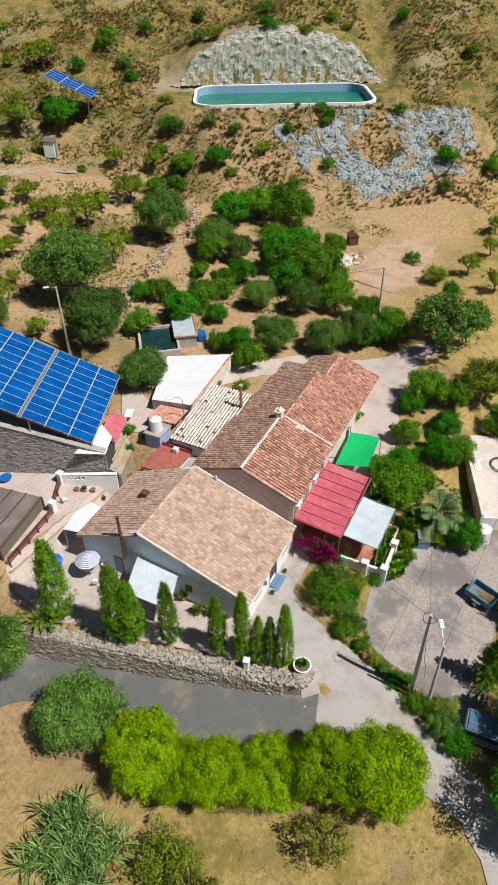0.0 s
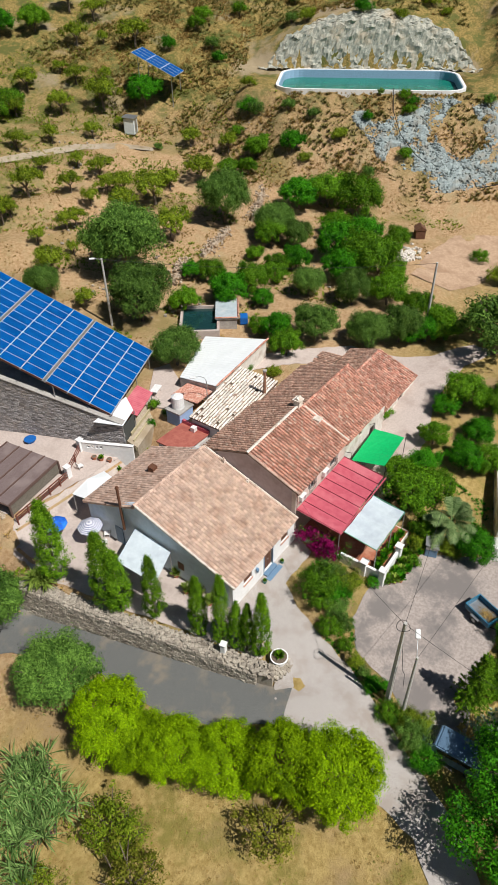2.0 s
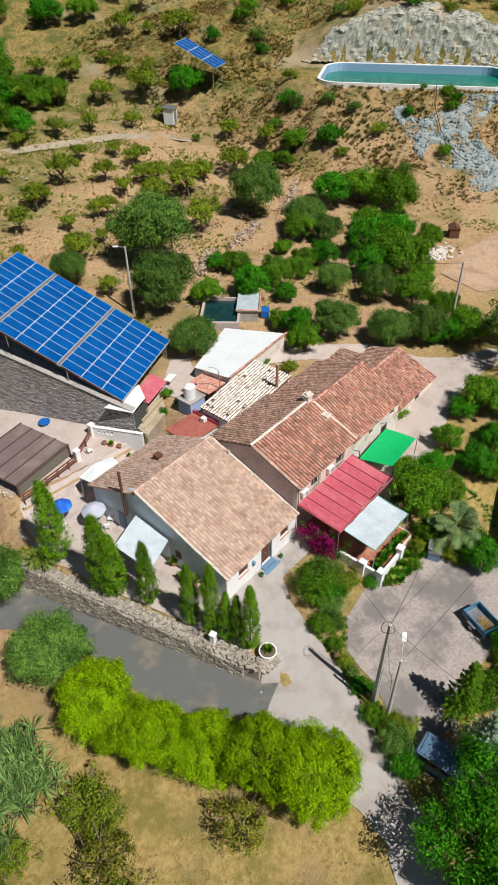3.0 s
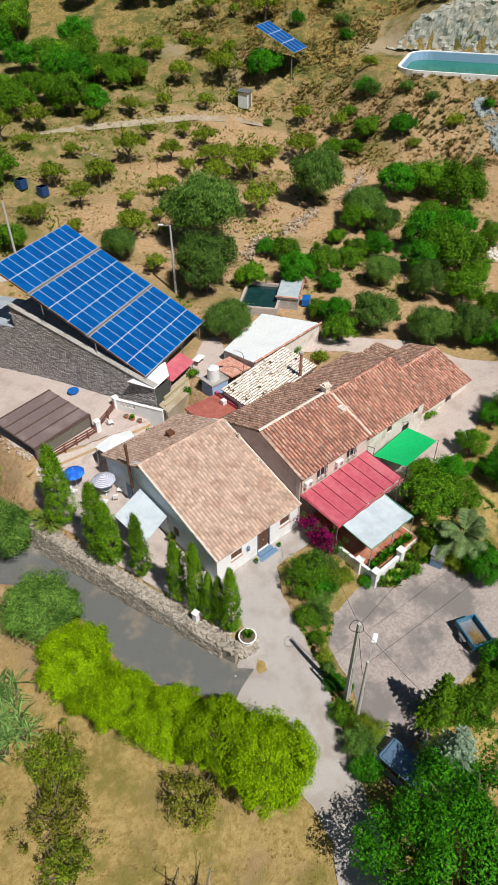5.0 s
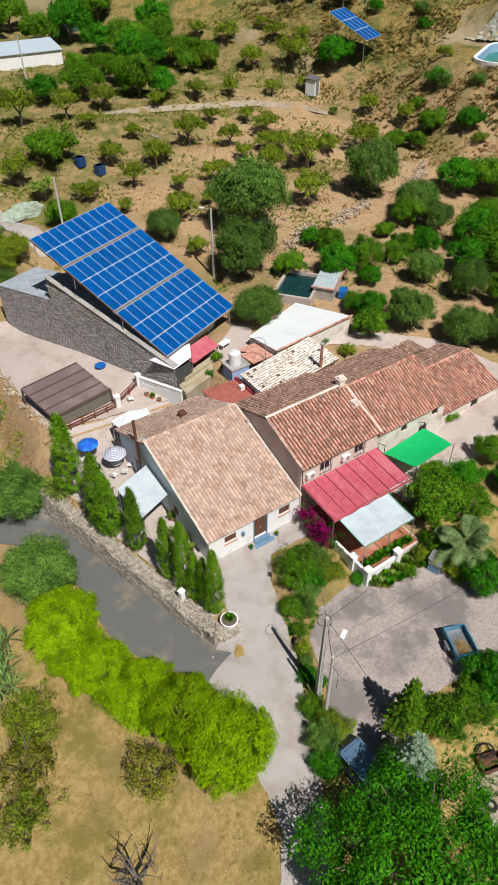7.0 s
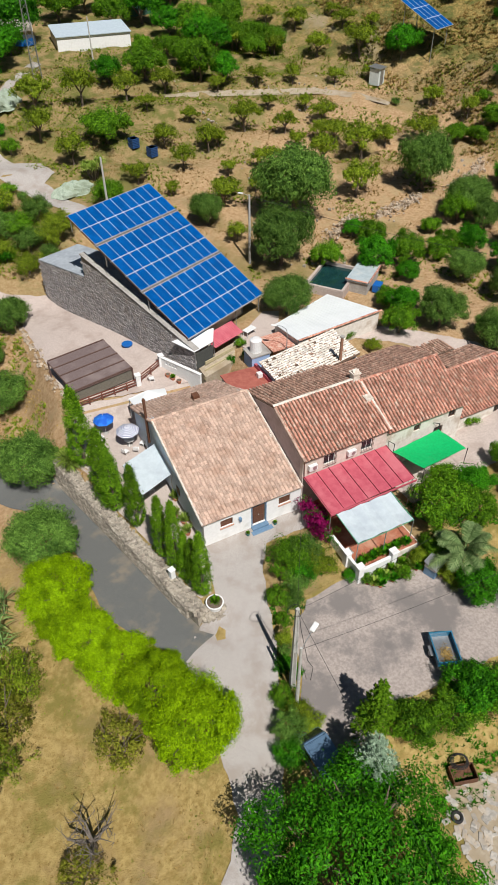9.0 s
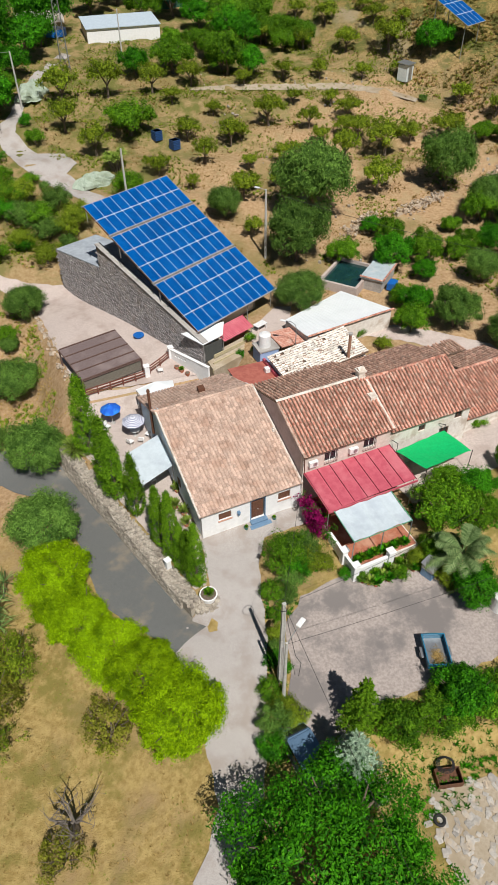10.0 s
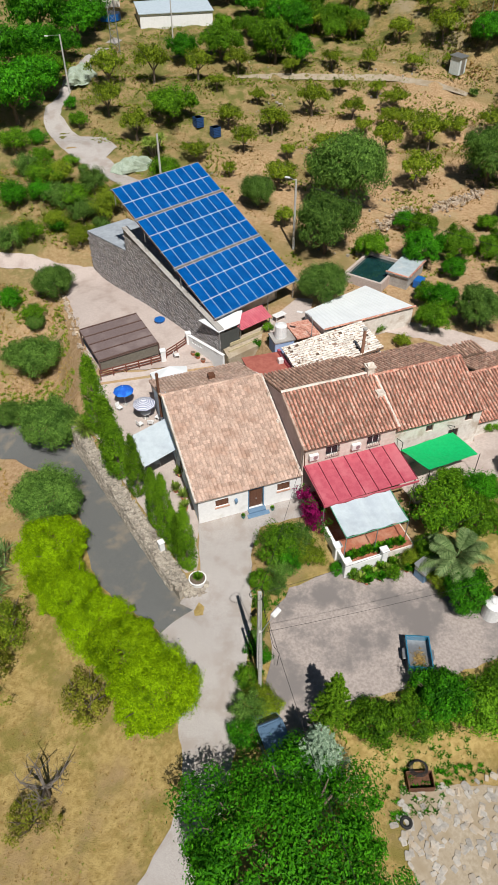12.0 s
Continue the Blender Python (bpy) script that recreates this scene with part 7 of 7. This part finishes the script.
dry = [round_tree("withered_shrub", 220 + i, 4.5, 3.2, F_DRY if i else F_ALMOND, 64, 44, (0.2, 0.08), 0.5, 0.4, "half dry brownish shrub in the field", "shrub", "field shrubs", 0.35, 0.5, 6) for i in range(2)]
plant_at(dry, [(-16.4, -4.0, 4.6), (-17.4, -7.6, 4.8), (-18.2, -10.7, 4.2), (-10.2, -12.5, 4.4), (-16.2, -5.6, 3.6), (-14.3, -18.6, 3.4), (-21.5, -3.5, 3.4)], 4.5, 14)
plant_at(greens, [(7.8, -19.1, 3.7), (10.9, -19.1, 3.6), (12.4, -18.8, 4.0), (14.6, -19.4, 4.4), (17.0, -19.4, 4.4), (19.4, -19.6, 4.8)], 4.5, 15)
big = round_tree("ash_tree", 240, 12.5, 8.2, F_DEEP, 230, 300, (0.23, 0.10), 0.95, 2.4, "large dense dark green tree beside the driveway", "tree", "", 0.62, 0.3, 7)
plant_at([big], [(-0.2, -26.0, 12.2)], 12.5, 16, (0.72, 0.74))
mate = round_tree("ash_tree", 242, 7.0, 6.0, F_DEEP, 110, 110, (0.32, 0.15), 0.85, 1.6, "dense dark green tree among the bigger trees", "tree", "", 0.5, 0.35, 5)
plant_at([mate], [(-8.6, 101, 11.5), (2.6, 112, 10.5), (-2.2, 101, 9.0), (-10, 92, 8), (-13.4, 73.4, 9.0), (-14.4, 87.5, 8.0), (-9.3, 79.7, 7.0), (-11.0, 91.5, 7.5), (1.1, 107.5, 6.0), (-4.9, 93.2, 6.0)], 7.0, 17)


def cypress(seed, height, width):
    """A slim column of upright sprays."""
    r = random.Random(seed)
    t = thing("cypress", Matrix(), "slim green cypress along the patio wall", "cypress", "cypresses")
    part("trunk", tube(bmesh.new(), (0, 0, -0.2), (0, 0, height * 0.8), 0.09, 0.02, 6), M_BARK, t)
    spots, normals = [], []
    for _ in range(330):
        k = r.random() ** 0.85
        z = 0.15 + k * (height - 0.3)
        rad = width / 2 * (min(1.0, k * 7 + 0.45)) * (1 - k ** 2.2) ** 0.75 + 0.05
        a = r.uniform(0, 6.283)
        rad *= 0.82 + 0.3 * noise.noise((math.cos(a) * 2, math.sin(a) * 2, z * 1.3 + seed))
        d = Vector((math.cos(a), math.sin(a), 0))
        base = d * rad * 0.75 + Vector((0, 0, z))
        for _ in range(26):
            u = r.random()
            spots.append(base + d * rad * 0.3 * u + Vector((r.gauss(0, 0.07), r.gauss(0, 0.07), u * 0.6 + r.gauss(0, 0.06))))
            normals.append(d + Vector((0, 0, 0.35)))
    part("crown", leaf_mesh("crown", spots, normals, (0.14, 0.045), F_CYPRESS, r), None, t)
    return t


cyps = [cypress(300 + i, 6.0, 1.5) for i in range(3)]
r = random.Random(4)
for i, (x, y, h, w) in enumerate(((-7.2, 12.7, 8.3, 2.7), (-6.2, 7.3, 7.8, 2.6), (-5.9, 6.2, 6.4, 2.3), (-4.6, 3.7, 6.6, 1.8), (-3.5, 0.0, 6.4, 1.7), (-2.9, -1.8, 7.4, 1.7), (-2.5, -2.9, 5.2, 1.4), (-2.2, -3.7, 5.3, 1.4), (-1.8, -4.7, 6.8, 1.7))):
    m = pose(x, y, ground(x, y), 0, 0, r.uniform(0, 360)) @ Matrix.Diagonal((w / 1.5, w / 1.5, h / 6.0, 1))
    if i < 3:
        cyps[i].matrix_basis = m
    else:
        copy_thing(cyps[i % 3], m @ Matrix.Diagonal((*(1 / v for v in cyps[i % 3].scale), 1)))


def conifer(name, seed, height, width, leaf, label):
    """A conifer with tiers of drooping branches."""
    r = random.Random(seed)
    t = thing(name, Matrix(), label, "conifer")
    part("trunk", tube(bmesh.new(), (0, 0, -0.2), (0, 0, height), 0.16, 0.02, 8), M_BARK, t)
    spots, normals = [], []
    tiers = int(height / 0.42)
    for k in range(tiers):
        z = 0.6 + k * (height - 0.7) / tiers
        reach = width / 2 * (1 - z / height) ** 0.8 + 0.12
        for j in range(9):
            a = j * 0.698 + k * 1.1 + r.uniform(-0.15, 0.15)
            d = Vector((math.cos(a), math.sin(a), 0))
            side = Vector((-d.y, d.x, 0))
            ln = reach * r.uniform(0.75, 1.15)
            for _ in range(int(26 + 34 * ln)):
                u = r.random() ** 0.7
                spots.append(d * ln * u + side * r.gauss(0, 0.16) * (1.2 - u) * ln * 0.8 + Vector((0, 0, z - 0.28 * u * ln + 0.2 * u * u * ln + r.gauss(0, 0.05))))
                normals.append((0, 0, 1))
    part("crown", leaf_mesh("crown", spots, normals, (0.2, 0.05), leaf, r), None, t)
    return t


conifer("blue_spruce", 330, 8.6, 5.6, F_SPRUCE, "silver-blue spruce at the edge of the yard").matrix_basis = pose(3.1, -21.0, ground(3.1, -21.0))
conifer("fir_tree", 331, 6.6, 3.2, F_CYPRESS, "green fir tree at the edge of the yard").matrix_basis = pose(5.1, -18.2, ground(5.1, -18.2) - 0.1)


def palm(m, fronds, length, label, trunk, leaf, category, seed):
    r = random.Random(seed)
    t = thing("palm" if trunk > 0.5 else "yucca", m, label, category)
    if trunk > 0.2:
        part("trunk", tube(bmesh.new(), (0, 0, -0.2), (0, 0, trunk), 0.22, 0.18, 10), M_BARK, t)
    vs, fs = [], []
    for i in range(fronds):
        a, e = i * 2.4, r.uniform(0.0, 1.25)
        d, up = Vector((math.cos(a), math.sin(a), 0)), Vector((0, 0, 1))
        side = Vector((-d.y, d.x, 0))
        pts = []
        for k in range(13):
            u = k / 12
            pts.append(Vector((0, 0, trunk)) + d * length * (math.cos(e) * u) + up * length * (math.sin(e) * u - 0.38 * u * u * (0.6 + math.cos(e))))
        for k in range(12):
            n = len(vs)
            w = 0.035
            vs += [pts[k] - side * w, pts[k] + side * w, pts[k + 1] + side * w, pts[k + 1] - side * w]
            fs.append((n, n + 1, n + 2, n + 3))
            if k > 1:
                ll = length * 0.26 * math.sin(math.pi * (k + 1) / 14)
                for sgn in (-1, 1):
                    for h in (0.0, 0.33, 0.66):
                        n = len(vs)
                        p = pts[k].lerp(pts[k + 1], h)
                        f = (pts[k + 1] - pts[k]).normalized()
                        q = p + (side * sgn * 0.8 + f * 0.6 - up * 0.25) * ll
                        vs += [p, p + f * 0.11, q]
                        fs.append((n, n + 1, n + 2))
    me = bpy.data.meshes.new("fronds")
    me.from_pydata(vs, [], fs)
    me.materials.append(leaf)
    part("fronds", me, None, t)
    return t


palm(pose(17.8, -9.6, ground(17.8, -9.6)), 18, 3.1, "feathery palm with grey-green drooping fronds", 2.3, F_PALM, "palm", 5)


def blades(m, count, length, width, leaf, label, seed, trunk=0.0, name="yucca", category="yucca", heads=1, spread=0.0):
    """Tufts of stiff narrow blades."""
    r = random.Random(seed)
    t = thing(name, m, label, category)
    vs, fs = [], []
    bm = bmesh.new()
    for hd in range(heads):
        a0 = hd * 2.4
        c = Vector((math.cos(a0) * spread * (hd > 0), math.sin(a0) * spread * (hd > 0), trunk * r.uniform(0.6, 1.0)))
        tube(bm, (c.x * 0.3, c.y * 0.3, -0.1), c, 0.1, 0.07, 6)
        for _ in range(count):
            a, e = r.uniform(0, 6.283), r.uniform(-0.2, 1.45)
            d = Vector((math.cos(a) * math.cos(e), math.sin(a) * math.cos(e), math.sin(e)))
            s = Vector((-math.sin(a), math.cos(a), 0)) * width
            q = c + d * length * r.uniform(0.75, 1.1)
            mid = c + d * length * 0.55 + Vector((0, 0, 0.05))
            q.z -= 0.12 * length
            n = len(vs)
            vs += [c - s * 0.6, c + s * 0.6, mid + s, mid - s, q]
            fs += [(n, n + 1, n + 2, n + 3), (n + 3, n + 2, n + 4)]
    part("stem", bm, M_BARK, t)
    me = bpy.data.meshes.new("leaves")
    me.from_pydata(vs, [], fs)
    me.materials.append(leaf)
    part("leaves", me, None, t)
    return t


blades(pose(-8.5, 13.3, ground(-8.5, 13.3)), 110, 1.25, 0.05, F_YUCCA, "bright yellow-green yucca at the end of the wall", 6, 0.5, heads=3, spread=0.5)
blades(pose(5.1, 60.6, ground(5.1, 60.6)), 60, 1.0, 0.05, F_YUCCA, "large branched yucca with pale blades", 7, 2.4, heads=9, spread=1.2)
blades(Matrix.Translation(on_house(-1.2, 19.2, 0.1)), 40, 0.7, 0.07, F_SPRUCE, "blue-grey agave beside the fence", 8, 0.05, "agave", "agave")
for k, (p, q) in enumerate(((-3.2, 19.2), (-2.2, 19.3), (0.4, 19.4), (1.4, 19.6))):
    blades(Matrix.Translation(on_house(p, q, 0.15)), 50, 0.5, 0.04, F_YUCCA if k % 2 else F_CITRUS, "green leafy plant in the bed by the fence", 40 + k, 0.1, "garden_plant", "plant")
reed = [blades(Matrix(), 20, 1.7, 0.04, foliage("reed_leaves%d" % i, (0.09, 0.2, 0.04), (0.28, 0.42, 0.13)), "tall giant reed with long arching leaves", 50 + i, 1.8, "giant_reed", "reeds", 5, 0.7) for i in range(2)]
spots = [(-19.4, 0.8), (-17.8, 1.0), (-18.2, 3.4), (-20.6, 2.6), (-19.0, -1.2), (-17.2, -0.8), (-21.0, 0.2), (-18.6, 2.2), (-20.0, -0.8), (-16.9, 2.2), (-21.6, -2.2)]
for i, (x, y) in enumerate(spots):
    m = pose(x, y, ground(x, y), 0, 0, i * 77)
    if i < 2:
        reed[i].matrix_basis = m
    else:
        copy_thing(reed[i % 2], m)

r = random.Random(77)
boug = thing("bougainvillea", HOUSE, "magenta bougainvillea climbing the canopy posts", "bougainvillea")
part("stem", tube(tube(bmesh.new(), (9.1, -1.8, -0.3), (8.9, -2.4, 1.6), 0.07, 0.04), (9.1, -1.8, -0.3), (8.9, -4.0, 1.3), 0.06, 0.03), M_BARK, boug)
mid = (8.75, -2.6, 1.35)
cs = clumps(r, 120, (0.75, 2.0, 1.35), mid, 0.4, -0.3, 0.4)
part("blossom", leaf_mesh("blossom", *cloud(r, cs, 34, 0.34, mid), (0.13, 0.10), F_BOUGAINVILLEA, r), None, boug, "magenta flower bracts")
part("leaves", leaf_mesh("leaves", *cloud(r, clumps(r, 40, (0.8, 2.3, 1.3), (8.9, -3.0, 1.5), 0.5, -0.3, 0.4), 26, 0.32, mid), (0.13, 0.08), F_DEEP, r), None, boug, "green leaves")

# flowers and pots round the front terrace
for k in range(16):
    p, q = 9.7 + 0.38 * k, -8.75 - 0.35 * (k % 3)
    w = on_house(p, q, 0)
    planter(pose(w.x, w.y, ground(w.x, w.y) + 0.02), 0.2, 0.26, M_TERRACOTTA, "terracotta pot with green leaves by the terrace", (F_CITRUS, F_YUCCA, F_DEEP)[k % 3], 0.5, 0.5, 90 + k, blades=130)
for k in range(9):
    w = on_house(9.8 + 0.55 * k, -7.55 + 0.12 * (k % 2), 0.3)
    planter(Matrix.Translation(w), 0.2, 0.25, M_TERRACOTTA, "terracotta pot on the terrace floor", (F_DEEP, F_CITRUS)[k % 2], 0.45, 0.5, 120 + k, blades=120)

# dead tree in the field
dead = thing("dead_tree", pose(-13.4, -17.2, ground(-13.4, -17.2)), "bare grey dead tree in dry grass", "dead tree")
r = random.Random(15)
bm = bmesh.new()
tube(bm, (0, 0, -0.2), (0.1, 0, 1.3), 0.24, 0.17, 8)
for _ in range(9):
    a = r.uniform(0, 6.283)
    e = Vector((math.cos(a) * r.uniform(0.6, 1.3), math.sin(a) * r.uniform(0.6, 1.3), r.uniform(1.7, 2.6)))
    tube(bm, (0.1, 0, 1.2), e, 0.1, 0.05, 6)
    for _ in range(4):
        f = e + Vector((r.uniform(-0.8, 0.8), r.uniform(-0.8, 0.8), r.uniform(0.0, 0.8)))
        tube(bm, e, f, 0.04, 0.015, 5)
        for _ in range(3):
            tube(bm, f, f + Vector((r.uniform(-0.5, 0.5), r.uniform(-0.5, 0.5), r.uniform(-0.1, 0.4))), 0.016, 0.006, 4)
part("crown", bm, surface("dead_wood", (0.12, 0.10, 0.085), (0.20, 0.175, 0.15), 10, None, rough=0.95), dead)


# ---- ground cover ----
TUFT_V, TUFT_F = [], []
rt = random.Random(2)
for k in range(9):
    a, ln = k * 0.7 + rt.uniform(-0.3, 0.3), rt.uniform(0.5, 1.0)
    d, s = Vector((math.cos(a), math.sin(a), 0)), Vector((-math.sin(a), math.cos(a), 0)) * 0.09
    n0 = len(TUFT_V)
    q = d * 0.55 * ln + Vector((0, 0, ln * 0.8))
    TUFT_V += [tuple(-s), tuple(s), tuple(q + s * 0.5), tuple(q - s * 0.5)]
    TUFT_F.append((n0, n0 + 1, n0 + 2, n0 + 3))


PAVED = ([(-1, 0.5), (9.5, 1), (8.6, -2), (3.4, -3.8), (2.3, -8.1), (-0.1, -15), (-5, -26), (-10.5, -28), (-5.5, -20), (-4.7, -8), (-9.5, -4), (-11, 9), (-18, 15), (-24, 19), (-24, 25), (-11, 18), (-2, -5)],
         [(2.9, -9.7), (8, -7), (15, -8), (22, -15), (17, -18), (0, -20)], [(-9, 19), (8, 17), (0, 44), (-19, 49), (-19, 44), (-10, 38)], [(-9, 18), (-4, 0), (10, 0), (36, 3), (36, 14), (27, 22), (9, 22)],
         [(-0.5, 17), (20, 20), (8, 44), (-7, 44)], [(54, 16), (70, 18), (77, 12), (66, 8)], [(-9, 62), (2, 48), (4, 54), (-3, 66), (-4, 80), (2, 94), (-2, 95), (-9, 80)])


def cover(name, label, material, count, area, size, keep, seed):
    """Countless tufts on the land within area, where keep allows."""
    r = random.Random(seed)
    out = []
    tries = 0
    while len(out) < count and tries < count * 6:
        tries += 1
        x, y = r.uniform(*area[0]), r.uniform(*area[1])
        if not keep(x, y) or any(inside(p, x, y) for p in PAVED):
            continue
        s = r.uniform(*size)
        out.append(Matrix.Translation((x, y, ground(x, y) - 0.03)) @ pose(0, 0, 0, r.uniform(-12, 12), r.uniform(-12, 12), r.uniform(0, 360)) @ Matrix.Diagonal((s * 1.3, s * 1.3, s, 1)))
    return tagged(joined(name, TUFT_V, TUFT_F, out, material), label, "grass", kind="stuff")


patchy = lambda scale, cut, z: (lambda x, y: noise.noise((x * scale, y * scale, z)) > cut)
on_hill = lambda x, y: 0.85 * x + 0.5 * y > 78 + 8 * noise.noise((x * 0.1, y * 0.1, 0)) + 12 * step(58, 76, y)
hill_a = lambda x, y: (x - 93.5) * 0.55 - (y - 49.5) * 0.83
hill_b = lambda x, y: (x - 93.5) * 0.83 + (y - 49.5) * 0.55
off_rock = lambda x, y: not (-24 < hill_a(x, y) < 24 and -8.5 < hill_b(x, y) < 19) and not tip(hill_a(x, y), hill_b(x, y))
cover("dry_grass", "golden dry grass in the field", F_STRAW, 6000, ((-26, 4), (-30, 12)), (0.06, 0.17), patchy(0.3, -0.25, 1), 1)
cover("orchard_weeds", "straw-coloured weeds between the trees", F_STRAW, 11000, ((-18, 75), (18, 100)), (0.12, 0.34), patchy(0.2, 0.0, 2), 2)
cover("green_weeds", "low green weeds between the trees", F_ALMOND, 16000, ((-18, 78), (18, 112)), (0.14, 0.42), lambda x, y: noise.noise((x * 0.13, y * 0.13, 3)) > 0.2 - 0.3 * step(45, 85, y), 3)
cover("hill_grass", "dry golden grass tufts on the hill", F_STRAW, 18000, ((60, 135), (-5, 105)), (0.2, 0.55), lambda x, y: on_hill(x, y) and off_rock(x, y) and noise.noise((x * 0.12, y * 0.12, 4)) > -0.1, 4)
cover("hill_scrub", "low olive-green scrub on the hill", F_SCRUB, 11000, ((60, 140), (-5, 110)), (0.3, 0.75), lambda x, y: on_hill(x, y) and off_rock(x, y) and noise.noise((x * 0.1, y * 0.1, 8)) > -0.1, 5)
cover("bank_weeds", "green and straw weeds round the yard", F_DEEP, 1500, ((1, 24), (-24, -2)), (0.15, 0.4), patchy(0.4, 0.0, 6), 6)
cover("field_weeds", "dull green weeds in the dry field", F_ALMOND, 700, ((-26, 0), (-30, 14)), (0.06, 0.15), patchy(0.22, 0.15, 7), 7)
cover("bank_grass", "green and yellow weeds on the bank beside the court", F_ALMOND, 2200, ((-20, -7), (14, 62)), (0.12, 0.4), patchy(0.35, 0.05, 11), 11)
cover("bank_straw", "dry straw on the bank beside the court", F_STRAW, 2200, ((-20, -7), (8, 62)), (0.1, 0.3), patchy(0.3, -0.1, 13), 12)
r = random.Random(43)
edge_line = ((-11.2, 43.0), (-9.7, 40.0), (-9.1, 34.9), (-8.4, 29.5), (-7.7, 24.0), (-6.6, 20.4))
edging = []
for (xa, ya), (xb, yb) in zip(edge_line, edge_line[1:]):
    for _ in range(26):
        u = r.random()
        x, y, w = xa + (xb - xa) * u + r.gauss(-0.2, 0.22), ya + (yb - ya) * u, r.uniform(0.15, 0.5)
        edging.append(Matrix.Translation((x, y, ground(x, y) + 0.1)) @ pose(0, 0, 0, r.uniform(0, 40), r.uniform(0, 40), r.uniform(0, 180)) @ Matrix.Diagonal((w, w * 0.8, w * 0.6, 1)))
tagged(joined("edge_stones", *STONES[1], edging, M_PALE_STONE), "loose pale stones along the edge of the court", "stones", kind="stuff")
r = random.Random(41)
stones = [[], [], []]
for _ in range(1500):
    x, y = r.uniform(10, 75), r.uniform(20, 90)
    if noise.noise((x * 0.13, y * 0.13, 12)) > 0.25 and not any(inside(p, x, y) for p in PAVED):
        s = 0.1 + 0.35 * r.random() ** 2
        stones[r.randrange(3)].append(Matrix.Translation((x, y, ground(x, y) + s * 0.2)) @ pose(0, 0, 0, r.uniform(0, 90), r.uniform(0, 90), r.uniform(0, 90)) @ Matrix.Diagonal((s * 1.3, s, s * 0.7, 1)))
for (vs, fs), many in zip(STONES, stones):
    tagged(joined("field_stones", vs, fs, many, M_STONE), "loose pale stones in the orchard", "stones", kind="stuff")
